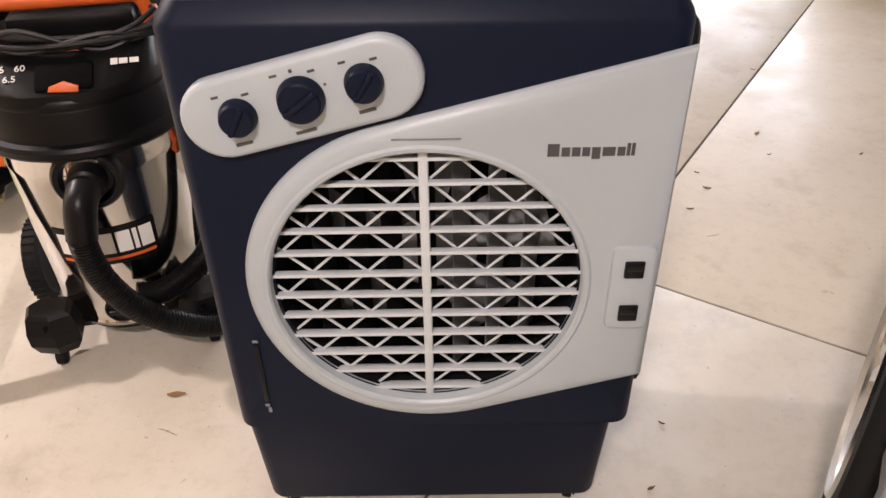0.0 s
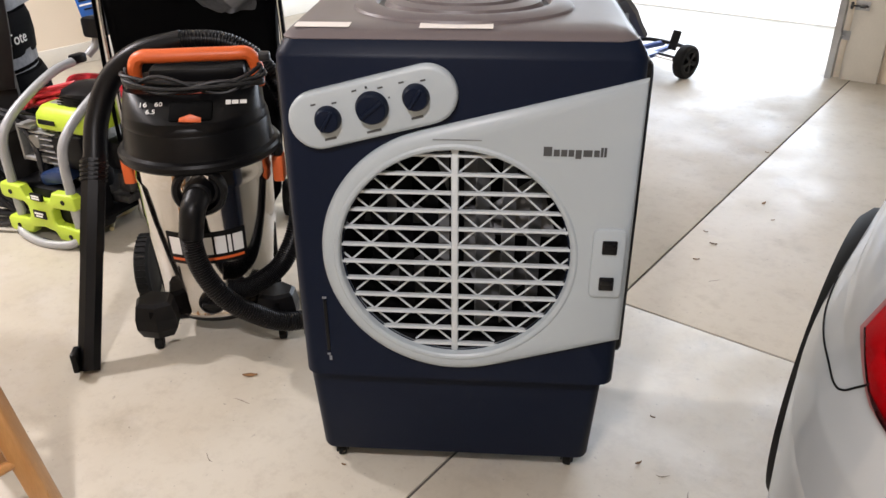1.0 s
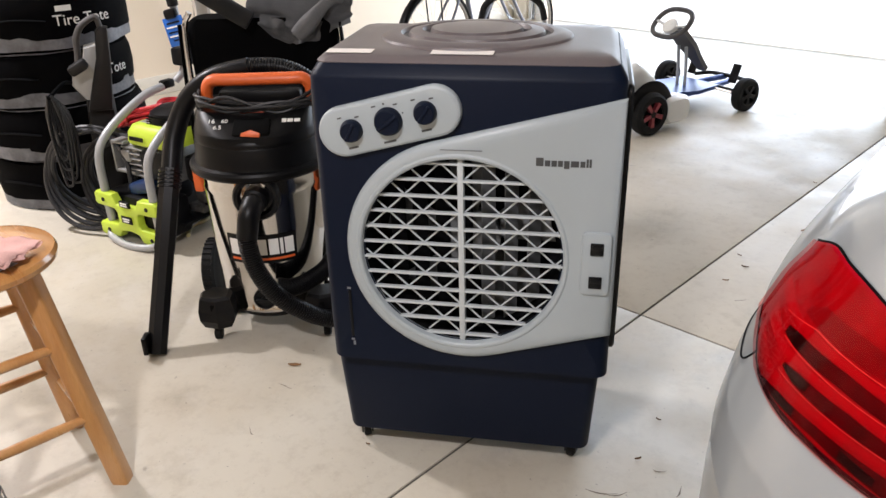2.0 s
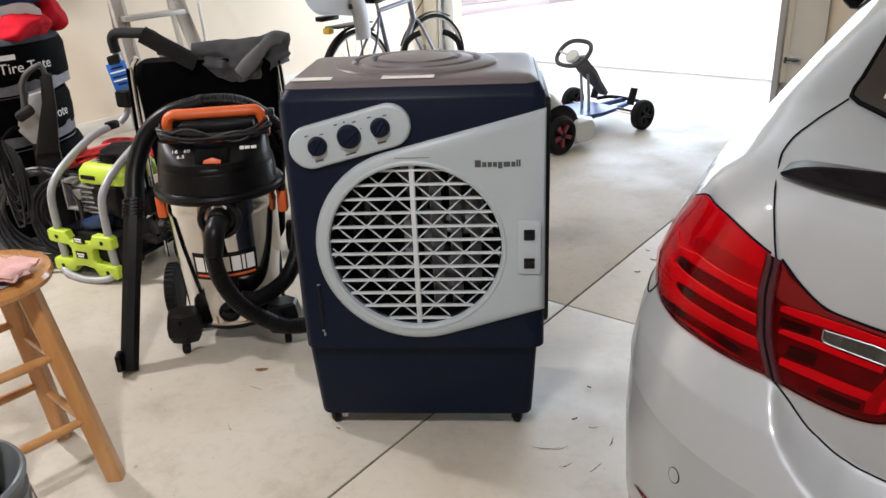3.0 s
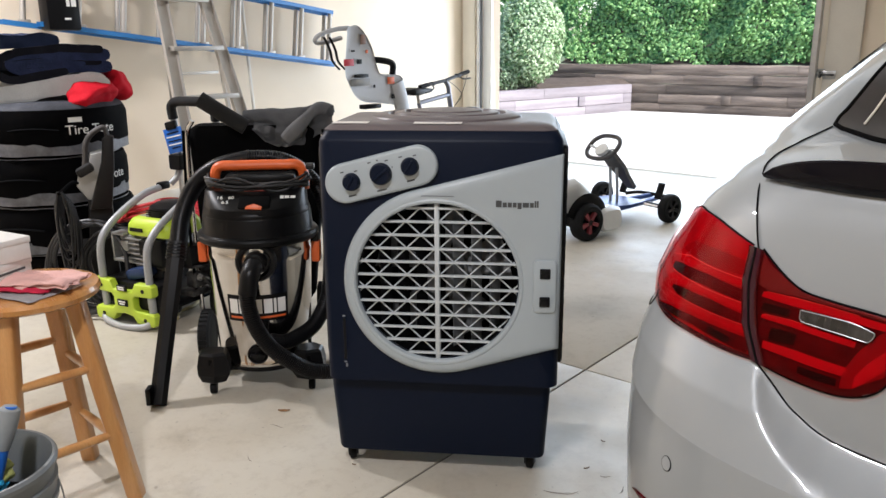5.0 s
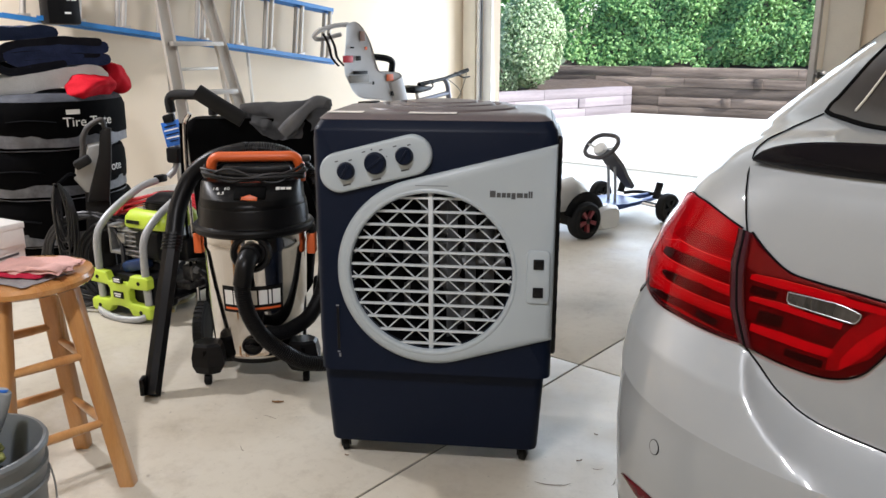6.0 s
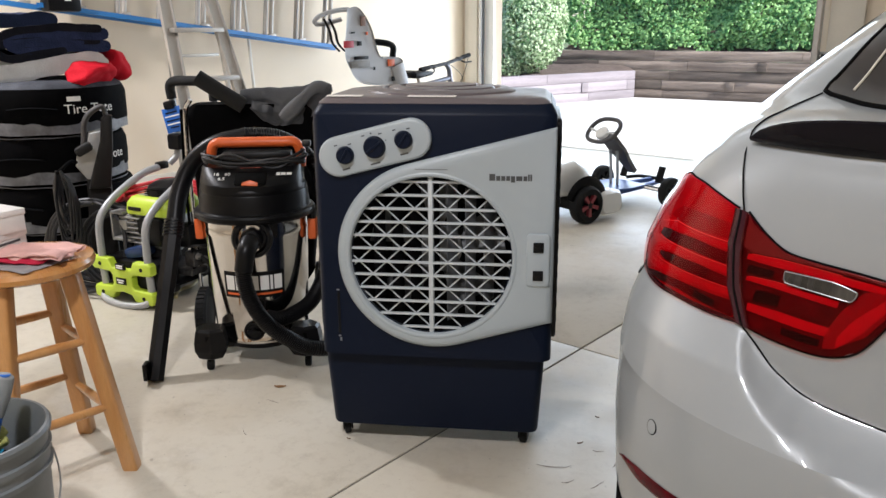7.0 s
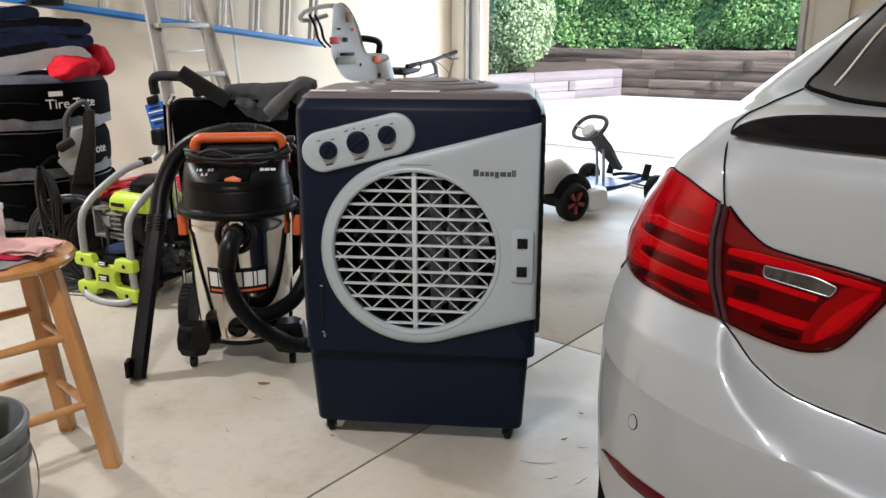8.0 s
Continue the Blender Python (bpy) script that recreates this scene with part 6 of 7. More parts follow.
part("sleeve", pipe([(0.13, -0.085, 0.800), (0.19, -0.095, 0.855), (0.235, -0.085, 0.900), (0.275, -0.05, 0.928), (0.325, -0.01, 0.915)], lambda q: 0.026 + 0.005 * math.sin(9 * q), seg=14, steps=6, flat=0.5, up=(0, 1, 0)), M_GREYKNIT, jacket)

# ---- step ladder, pole and long ladder by the wall ----
M_ALU = mat("aluminium", (0.50, 0.47, 0.43), 0.42, metal=0.35, var=0.1, scale=6, fine=200, bump=0.05, stretch=(1, 1, 0.2))
M_BLUERAIL = mat("blue_fibreglass", (0.035, 0.20, 0.52), 0.4, var=0.1, fine=200, bump=0.1)


def beam(bm, a, b, w, d, out):
    """A channel section bar from a to b; out is the way its flanges look."""
    a, b, out = Vector(a), Vector(b), Vector(out).normalized()
    al = (b - a).normalized()
    side = al.cross(out).normalized()
    out = side.cross(al)
    prof = [(-w / 2, -d / 2), (w / 2, -d / 2), (w / 2, d / 2), (w / 2 - 0.004, d / 2), (w / 2 - 0.004, -d / 2 + 0.004), (-w / 2 + 0.004, -d / 2 + 0.004), (-w / 2 + 0.004, d / 2), (-w / 2, d / 2)]
    loft(bm, [[p + side * u + out * v for u, v in prof] for p in (a, b)])


ladder = thing("step_ladder", "aluminium step ladder leaning by the cream wall", "ladder", (0, 0, 0))
LX = -3.32
la, lb = Vector((LX + 0.30, 0.373, 0.0)), Vector((LX - 0.22, 0.476, 1.95))
ra, rb = Vector((LX + 0.30, 0.944, 0.0)), Vector((LX - 0.22, 0.727, 1.95))
for a, b in ((la, lb), (ra, rb)):
    bm = bmesh.new()
    beam(bm, a, b, 0.088, 0.030, (1, 0, 0))
    part("rail", bm, M_ALU, ladder)
for k in range(6):
    t = (0.225 + 0.3125 * k) / 1.95
    a, b = la.lerp(lb, t), ra.lerp(rb, t)
    part("step", boxes(((0.085, (b - a).length, 0.030), tuple((a + b) / 2), 0.003)), M_ALU, ladder)
for a, b, s in ((la, lb, -1), (ra, rb, 1)):
    bm = bmesh.new()
    beam(bm, (WX + 0.06, 1.075 + 0.275 * s, 0.0), (WX + 0.40, 0.735 + 0.165 * s, 1.9), 0.035, 0.022, (0, s, 0))
    part("back_rail", bm, M_ALU, ladder)
for z in (0.46, 0.985):
    part("brace", boxes(((0.02, 0.49 - 0.105 * z, 0.022), (WX + 0.06 + 0.34 * z / 1.9, 1.06 - 0.179 * z, z), 0.003)), M_ALU, ladder)

solid("white_pole", pipe([(WX + 0.16, 1.47, 0.0), (WX + 0.10, 1.463, 1.0), (WX + 0.04, 1.455, 2.0)], 0.0125, seg=12, steps=3), mat("white_paint", (0.76, 0.74, 0.69), 0.4, var=0.05), "white pole leaning against the wall", "pole")
long_l = thing("extension_ladder", "extension ladder with blue rails hung along the wall", "ladder", (WX + 0.11, -0.1, 1.302), 0)
SL = -0.125
for xo, z0, y0, y1 in ((0.0, 0.0, -0.25, 2.44), (0.055, 0.012, -0.05, 2.40)):
    for zz in (0.0, 0.42):
        bm = bmesh.new()
        beam(bm, (xo, y0, z0 + zz + SL * y0), (xo, y1, z0 + zz + SL * y1), 0.055, 0.030, (0, 0, 1 if zz == 0 else -1))
        part("rail", bm, M_BLUERAIL, long_l)
    for k in range(9):
        y = y0 + 0.13 + 0.305 * k + 2.2 * xo
        if y < y1:
            part("rung", pipe([(xo, y, z0 + SL * y + 0.01), (xo, y + 0.05, z0 + SL * y + 0.41)], 0.018, seg=12, steps=1), M_ALU, long_l)
            part("rung_plate", boxes(((0.03, 0.07, 0.02), (xo + 0.01, y + 0.006, z0 + SL * y + 0.02), 0.004)), M_ALU, long_l)
bx = thing("black_tool_case", "black plastic case hung on the wall with white print", "tool case", (WX + 0.20, -0.025, 1.28), 0)
part("case", boxes(((0.12, 0.21, 0.30), (0, 0, 0.15), 0.015)), M_BLACK, bx)
for y, z, w, h in ((0.03, 0.18, 0.02, 0.07), (0.065, 0.18, 0.03, 0.07), (0.02, 0.07, 0.04, 0.012)):
    part("print_bar", boxes(((0.002, w, h), (0.061, y, z))), M_WHITEPRINT, bx)
part("hanger", pipe([(-0.2, 0, 0.34), (0, 0, 0.36), (0, 0, 0.29)], 0.006, seg=8, steps=4), M_BLACK, bx)

# ---- stool with parcels, bucket with brush ----
M_PINE = mat("varnished_pine", (0.52, 0.27, 0.095), 0.32, var=0.22, scale=5, fine=60, bump=0.08, depth=0.001, coat=0.4, stretch=(6, 6, 0.7), second=(0.44, 0.20, 0.06))
M_PINE2 = mat("varnished_pine_seat", (0.54, 0.27, 0.09), 0.25, var=0.2, scale=4, fine=50, bump=0.05, depth=0.001, coat=0.6, stretch=(0.7, 7, 5), second=(0.46, 0.20, 0.055))
SX, SY, SH = -0.691, -1.657, 0.61
stool = thing("wooden_stool", "varnished pine bar stool with a round seat and rungs", "stool", (SX, SY, 0), 0)
bm = bmesh.new()
lathe(bm, [(0, SH - 0.036), (0.12, SH - 0.036), (0.158, SH - 0.034), (0.170, SH - 0.026), (0.173, SH - 0.014), (0.168, SH - 0.004), (0.155, SH), (0.12, SH - 0.001), (0, SH - 0.003)], None, 56)
part("seat", bm, M_PINE2, stool)
feet, tops = [], []
for k, a in enumerate((41, 131, 221, 311)):
    ca_, sa_ = math.cos(radians(a)), math.sin(radians(a))
    f, t = Vector((0.212 * ca_, 0.212 * sa_, 0)), Vector((0.112 * ca_, 0.112 * sa_, SH - 0.03))
    feet.append(f)
    tops.append(t)
    m = pose(0, 0, 0, 0, 0, a)
    bm = bmesh.new()
    loft(bm, [[p + m @ Vector((x * w, y * w, 0)) for x, y in rounded(-0.5, -0.5, 0.5, 0.5, 0.18, 3)] for p, w in ((f, 0.040), (f.lerp(t, 0.02), 0.042), (t, 0.044))])
    part("leg", bm, M_PINE, stool)
for k in range(4):
    j = (k + 1) % 4
    for h in ((0.30, 0.635), (0.35, 0.71), (0.30, 0.635), (0.33, 0.66))[k]:
        part("rung", pipe([feet[k].lerp(tops[k], h), (feet[k].lerp(tops[k], h) + feet[j].lerp(tops[j], h)) / 2, feet[j].lerp(tops[j], h)], lambda q: 0.0095 + 0.003 * math.sin(q * math.pi), seg=12, steps=6), M_PINE, stool)

M_CARTON = mat("white_carton", (0.70, 0.68, 0.65), 0.6, var=0.05, scale=5)
for at, turn, size, nm in (((SX - 0.069, SY - 0.072, SH), 24, (0.15, 0.16, 0.066), "white_box"), ((SX - 0.067, SY - 0.068, SH + 0.066), 12, (0.15, 0.16, 0.058), "white_box")):
    b = thing(nm, "small white carton with printed lines stacked on the stool", "box", at, turn, group="boxes on the stool")
    part("carton", boxes((size, (0, 0, size[2] / 2), 0.003)), M_CARTON, b)
    part("lid_flap", boxes(((size[0] + 0.004, size[1] + 0.004, 0.016), (0, 0, size[2] - 0.008), 0.002)), M_CARTON, b)
    if size[2] > 0.06:
        bars([(-0.005, 0.041, 0.125, 0.006)] + [(0.020 + 0.0052 * k, 0.022, 0.0022 if k % 3 else 0.0036, 0.013) for k in range(8)], 0.001, M_PRINT, b, pose(size[0] / 2 + 0.0006, 0, 0) @ pose(0, 0, 0, 90, 0, 90), "carton_print")
folded("grey_packet", "flat silver grey plastic mailing packet on the stool", (SX + 0.025, SY - 0.035, SH), 14, 0.25, 0.13, 1, 0.007, (0.33, 0.31, 0.32), 0.005, 23)
folded("red_packet", "crimson plastic packet half under a pink bag", (SX + 0.048, SY - 0.022, SH + 0.008), 30, 0.17, 0.10, 1, 0.012, (0.50, 0.012, 0.05), 0.008, 41)
folded("parcel_bag", "crumpled pink and cream plastic parcel bag on the stool", (SX + 0.062, SY + 0.015, SH + 0.016), 34, 0.19, 0.13, 2, 0.009, (0.72, 0.42, 0.38), 0.013, 31)

bkt = thing("bucket", "grey plastic bucket with a wire handle holding cleaning tools", "bucket", (-0.322, -1.957, 0), 0)
bm = bmesh.new()
lathe(bm, [(0, 0.004), (0.125, 0.004), (0.130, 0.0), (0.133, 0.006), (0.1445, 0.27), (0.151, 0.272), (0.153, 0.284), (0.1475, 0.287), (0.1475, 0.308), (0.153, 0.310), (0.154, 0.322), (0.148, 0.325), (0.1495, 0.352), (0.157, 0.354), (0.159, 0.364), (0.155, 0.371), (0.149, 0.371), (0.145, 0.352), (0.129, 0.012), (0, 0.012)], None, 64)
part("pail", bm, mat("grey_bucket_plastic", (0.155, 0.17, 0.18), 0.42, var=0.12, scale=5, fine=300, bump=0.08), bkt)
part("wire_handle", pipe([(0.158 * math.cos(a), 0.158 * math.sin(a) , 0.31 - 0.13 * math.sin(b)) for a, b in ((radians(100 - 8 * k), math.pi * k / 18) for k in range(19))], 0.002, seg=6, steps=3), M_TRACK, bkt)
brush = thing("scrub_brush", "blue brush with a grey rubber grip standing in the bucket", "brush", (-0.322, -1.957, 0.0), 0)
bm = bmesh.new()
ba, bb = Vector((0.0, -0.005, 0.20)), Vector((0.012, 0.085, 0.475))
tube(bm, [ba, ba.lerp(bb, 0.4), ba.lerp(bb, 0.70)], lambda t: 0.016, 12, 5, 0.7)
part("shaft", bm, M_BLUE, brush)
bm = bmesh.new()
tube(bm, [ba.lerp(bb, 0.67), ba.lerp(bb, 0.76), ba.lerp(bb, 0.86), ba.lerp(bb, 0.95), bb], lambda t: 0.0175 + 0.006 * math.sin(t * 2.6) - 0.012 * max(0, t - 0.85) / 0.15 * 0.6, 14, 5, 0.7)
part("grip", bm, mat("grey_grip", (0.26, 0.28, 0.29), 0.6), brush)
bm = bmesh.new()
lathe(bm, disc_profile(0.014, 0.006, 0.002), Matrix.Translation(bb - Vector((0, 0.002, 0.006))) @ pose(0, 0, 0, -18, 0, 0), 14)
part("end_cap", bm, M_BLUE, brush)
folded("yellow_sponge", "yellow green sponge cloth lying in the bucket", (-0.362, -1.945, 0.300), 20, 0.12, 0.10, 2, 0.03, (0.42, 0.44, 0.14), 0.012, 51)
folded("blue_cloth", "bright blue cleaning cloth lying in the bucket", (-0.320, -1.985, 0.290), 50, 0.14, 0.12, 2, 0.022, (0.02, 0.30, 0.55), 0.012, 61)
part("tool_heap", lathe(bmesh.new(), [(0, 0.27), (0.08, 0.265), (0.135, 0.25), (0.14, 0.10)], None, 24), M_DARK, bkt)

# ---- leaves and grit on the floor ----
M_DRY = mat("dry_leaf", (0.17, 0.085, 0.03), 0.8, var=0.3, spread=0.4, bump=0)
for k, (x, y, s, a) in enumerate(((-0.617, -0.935, 0.020, 40), (0.106, 0.544, 0.013, 10), (0.14, 0.993, 0.015, 80), (0.10, 0.40, 0.011, 30), (0.05, 0.62, 0.008, 0), (0.215, 0.86, 0.008, 50), (-0.18, -1.03, 0.006, 20), (0.47, 1.02, 0.010, 70), (-0.02, 1.55, 0.008, 0), (0.32, -0.45, 0.007, 0), (0.36, -0.62, 0.009, 60), (-1.23, -1.35, 0.008, 10))):
    bm = bmesh.new()
    loft(bm, [[Vector((s * u, s * w * v, 0.003 + 0.004 * abs(u) * (1 - abs(v)))) for v in (-1, 0, 1)] for u, w in ((-1, 0.05), (-0.5, 0.35), (0, 0.45), (0.5, 0.3), (1, 0.05))], caps=False, closed=False)
    solid("dry_leaf", bm, M_DRY, "small brown dry leaf on the concrete", "leaf", group="leaves on the floor", m=pose(x, y, 0.0, 0, 0, a))

# ---- dark scuffs on the slab ----
M_SCUFF = mat("dark_scuff", (0.30, 0.255, 0.205), 0.8, var=0.5, scale=60, bump=0)
rng = random.Random(5)
for x, y, length, a in ((0.355, -0.775, 0.075, 30), (0.385, -0.757, 0.05, 45), (0.505, -0.778, 0.05, 60), (0.435, -0.811, 0.035, 40), (0.49, -0.655, 0.04, 80), (0.42, -0.62, 0.03, 15), (-0.55, -1.02, 0.05, 30), (-0.45, -1.20, 0.035, 5), (0.20, 0.30, 0.04, 75)):
    bm = bmesh.new()
    u = Vector((math.cos(radians(a)), math.sin(radians(a)), 0))
    v = Vector((-u.y, u.x, 0))
    rows = []
    for k in range(9):
        t = k / 8
        w = 0.0017 * math.sin(math.pi * (0.06 + 0.88 * t)) * (0.5 + rng.random())
        c = u * ((t - 0.5) * length) + v * (0.008 * math.sin(3 * t + x * 9))
        rows.append([c - v * w, c - v * w * 0.5 + Vector((0, 0, 0.0004)), c + v * w * 0.5 + Vector((0, 0, 0.0004)), c + v * w])
    loft(bm, rows, caps=False, closed=False)
    solid("scuff_mark", bm, M_SCUFF, "thin dark scuff mark on the concrete floor", "scuff mark", group="scuffs on the floor", kind="stuff", m=pose(x, y, 0.0006))

# ---- pedal-less go-kart ----
M_WHITEP = mat("white_plastic", (0.72, 0.72, 0.70), 0.32, var=0.05, coat=0.4)
M_BLUEMET = mat("blue_metal", (0.022, 0.055, 0.20), 0.35, metal=0.3, var=0.1)
# black plastic greyed: the colour holds the haze from the bright doorway
M_KARTHAZE = mat("hazed_black_plastic", (0.075, 0.07, 0.07), 0.5, var=0.1, spec=0.3)
M_SPOKE = mat("dark_red_plastic", (0.24, 0.035, 0.045), 0.35)
M_REDP = mat("red_plastic", (0.55, 0.03, 0.05), 0.4)
kart = thing("go_kart", "white and blue electric go-kart with a steering wheel", "go-kart", (-1.290, 1.800, 0), -15)
HT = 0.317


def tyre(name, x, y, r, w, rim_m, parent):
    bm = bmesh.new()
    lathe(bm, [(r * 0.62, -w / 2), (r * 0.85, -w / 2), (r * 0.97, -w * 0.36), (r, -w * 0.15), (r, w * 0.15), (r * 0.97, w * 0.36), (r * 0.85, w / 2), (r * 0.62, w / 2)], pose(x, y, r, 0, 90, 0), 36, closed=True)
    wh = part(name, bm, M_RUBBER, parent)
    bm = bmesh.new()
    lathe(bm, [(r * 0.63, -w * 0.45), (r * 0.58, w * 0.2), (r * 0.56, w * 0.42), (r * 0.63, w * 0.46)], pose(x, y, r, 0, 90, 0), 32)
    lathe(bm, [(0.0, w * 0.46), (r * 0.2, w * 0.44), (r * 0.22, w * 0.1)], pose(x, y, r, 0, 90, 0), 20)
    lathe(bm, [(r * 0.6, 0.0), (0, 0)], pose(x, y, r, 0, 90, 0), 32)
    part("rim", bm, M_CHARCOAL, wh)
    bm = bmesh.new()
    for k in range(5):
        a = 2 * math.pi * k / 5
        mm = pose(x, y, r, 0, 90, 0)
        loft(bm, [[mm @ Vector((q * math.cos(a) - s * ww * math.sin(a), q * math.sin(a) + s * ww * math.cos(a), h)) for s, h in ((-1, w * 0.2), (1, w * 0.2), (1, w * 0.47), (-1, w * 0.47))] for q, ww in ((r * 0.15, 0.008), (r * 0.6, 0.013))])
    part("spokes", bm, rim_m, wh)
    return wh


for s in (-1, 1):
    tyre("rear_wheel", s * HT, 0.0, 0.118, 0.082, M_SPOKE, kart)
    tyre("front_wheel", s * (HT - 0.01), 0.79, 0.098, 0.062, M_CHARCOAL, kart)
    bm = bmesh.new()
    loft(bm, [[Vector((s * (HT - 0.055 + x), y * q + 0.20, 0.10 + z * q)) for y, z in rounded(-0.10, -0.065, 0.10, 0.085, 0.05, 4)] for x, q in ((-0.03, 0.8), (0.0, 1.0), (0.06, 1.0), (0.085, 0.8))])
    part("side_bumper", bm, M_WHITEP, kart, "white rounded side bumper")
    part("wheel_arch", pipe([(s * HT, 0.132 * math.cos(a), 0.118 + 0.132 * math.sin(a)) for a in (radians(10 + 14 * k) for k in range(12))], 0.045, seg=10, steps=2, flat=0.12), M_CHARCOAL, kart)
bm = bmesh.new()
loft(bm, [[Vector((x, y, 0.16 + z)) for x, z in rounded(-w, 0.0, w, h, 0.06, 5)] for y, w, h in ((-0.22, 0.18, 0.10), (-0.17, 0.24, 0.19), (-0.02, 0.265, 0.22), (0.10, 0.24, 0.17), (0.20, 0.18, 0.08))])
part("rear_body", bm, M_WHITEP, kart, "white rear body over the drive wheels")
part("axle_housing", boxes(((0.52, 0.12, 0.10), (0, 0, 0.12), 0.03)), M_CHARCOAL, kart)
for x in (-0.075, 0.075):
    part("frame_rail", pipe([(x, 0.05, 0.12), (x, 0.35, 0.085), (x * 0.9, 0.80, 0.10), (x * 0.5, 1.02, 0.11)], 0.018, seg=10, steps=5), M_BLUEMET, kart)
part("floor_pan", plate([(-0.10, 0.30), (0.10, 0.30), (0.17, 0.55), (0.14, 0.75), (-0.14, 0.75), (-0.17, 0.55)], 0.025, axis="z", bevel=0.006, m=Matrix.Translation((0, 0, 0.105))), M_BLUEMET, kart, "blue metal floor pan")
part("front_axle", pipe([(-HT + 0.03, 0.79, 0.098), (0, 0.78, 0.105), (HT - 0.03, 0.79, 0.098)], 0.016, seg=10, steps=4), M_CHARCOAL, kart)
part("tie_rod", pipe([(-HT + 0.06, 0.73, 0.11), (0, 0.70, 0.12), (HT - 0.06, 0.73, 0.11)], 0.008, seg=8, steps=4), M_CHROME, kart)
bm = bmesh.new()
sa, sb = Vector((0, 0.455, 0.505)), Vector((0, 0.76, 0.20))
sd = (sb - sa).normalized()
sn = Vector((1, 0, 0))
su = sd.cross(sn)
loft(bm, [[p + sn * x * w + su * z for x, z in ((-1, -0.014), (1, -0.014), (1, 0.014), (-1, 0.014))] for p, w in ((sa + sd * 0.05, 0.065), (sa.lerp(sb, 0.45), 0.072), (sa.lerp(sb, 0.72), 0.045), (sb, 0.030))])
part("steering_column", bm, M_KARTHAZE, kart)
for x in (-0.03, 0.03):
    part("column_stay", pipe([(x, 0.56, 0.36), (x, 0.575, 0.22), (x, 0.58, 0.11)], 0.010, seg=8, steps=3), M_TUBE, kart)
SM = Matrix.Translation(sa) @ pose(0, 0, 0, 44, 0, 0)
wheel_pts = [SM @ Vector((0.122 * math.copysign(abs(math.cos(a)) ** 0.75, math.cos(a)), 0.098 * math.copysign(abs(math.sin(a)) ** 0.85, math.sin(a)), 0)) for a in (2 * math.pi * k / 24 for k in range(25))]
st = part("steering_wheel", pipe(wheel_pts, 0.0145, seg=10, steps=3, ends=False), M_KARTHAZE, kart)
bm = bmesh.new()
lathe(bm, disc_profile(0.048, 0.03, 0.008), SM @ Matrix.Translation((0, -0.02, -0.02)), 24)
for sx in (-1, 1):
    tube(bm, [SM @ Vector((sx * 0.04, -0.015, -0.005)), SM @ Vector((sx * 0.112, 0.0, 0.0))], 0.013, 8, 1, 0.6)
part("wheel_hub", bm, M_WHITEP, st)
part("foot_pedal", boxes(((0.055, 0.014, 0.115), (0.16, 0.86, 0.185), 0.004, pose(0, 0, 0, -20, 0, 0))), M_CHARCOAL, kart)
part("foot_pedal", boxes(((0.055, 0.014, 0.115), (-0.16, 0.86, 0.185), 0.004, pose(0, 0, 0, -20, 0, 0))), M_CHARCOAL, kart)
part("front_bumper", pipe([(-0.20, 0.92, 0.11), (-0.12, 1.0, 0.12), (0.12, 1.0, 0.12), (0.20, 0.92, 0.11)], 0.013, seg=8, steps=5), M_CHARCOAL, kart)

# ---- bicycle with child seat ----
M_BIKE = mat("grey_blue_frame", (0.16, 0.17, 0.21), 0.35, metal=0.4, var=0.06, coat=0.5)
M_SEATGREY = mat("pale_grey_seat", (0.42, 0.42, 0.43), 0.45, var=0.06)
BKX = -2.5
bike = thing("bicycle", "grey hybrid bicycle with a child seat, standing by the wall", "bicycle", (BKX, 0, 0), 0)
for y, nm, tw in ((1.655, "rear_wheel", 0), (2.50, "front_wheel", -8)):
    m = pose(0, y, 0.335, 0, 90, 0) if not tw else pose(0, y, 0.335, 0, 0, tw) @ pose(0, 0, 0, 0, 90, 0)
    bm = bmesh.new()
    pts = [m @ Vector((0.322 * math.cos(a), 0.322 * math.sin(a), 0)) for a in (2 * math.pi * k / 48 for k in range(48))]
    tube(bm, pts, 0.016, 8, 1, closed=True)
    wh = part(nm, bm, M_RUBBER, bike)
    bm = bmesh.new()
    lathe(bm, [(0.302, -0.010), (0.310, -0.012), (0.310, 0.012), (0.302, 0.010), (0.296, 0)], m, 48, closed=True)
    part("rim", bm, M_ALU, wh)
    bm = bmesh.new()
    for k in range(28):
        a = 2 * math.pi * k / 28
        tube(bm, [m @ Vector((0.018 * math.cos(a + 1.2 * (-1) ** k), 0.018 * math.sin(a + 1.2 * (-1) ** k), 0.03 * (-1) ** (k // 2))), m @ Vector((0.298 * math.cos(a), 0.298 * math.sin(a), 0))], 0.0014, 4, 1)
    part("spokes", bm, M_CHROME, wh)
    part("hub", lathe(bmesh.new(), [(0, -0.05), (0.014, -0.05), (0.014, -0.035), (0.022, -0.03), (0.012, -0.02), (0.012, 0.02), (0.022, 0.03), (0.014, 0.035), (0.014, 0.05), (0, 0.05)], m, 14), M_ALU, wh)
    part("mudguard", pipe([m @ Vector((0.352 * math.cos(a), 0.352 * math.sin(a), 0)) for a in (radians(150 + 12 * k) for k in range(9))], 0.022, seg=8, steps=2, flat=0.25), M_CHARCOAL, wh)
def bar_at(f):
    """A point of the handlebar, from its near end at -1 to its far end at 1."""
    return Vector((-0.05 * f, 2.20 + 0.345 * f, 0.907 + 0.041 * f + 0.012 * abs(f)))


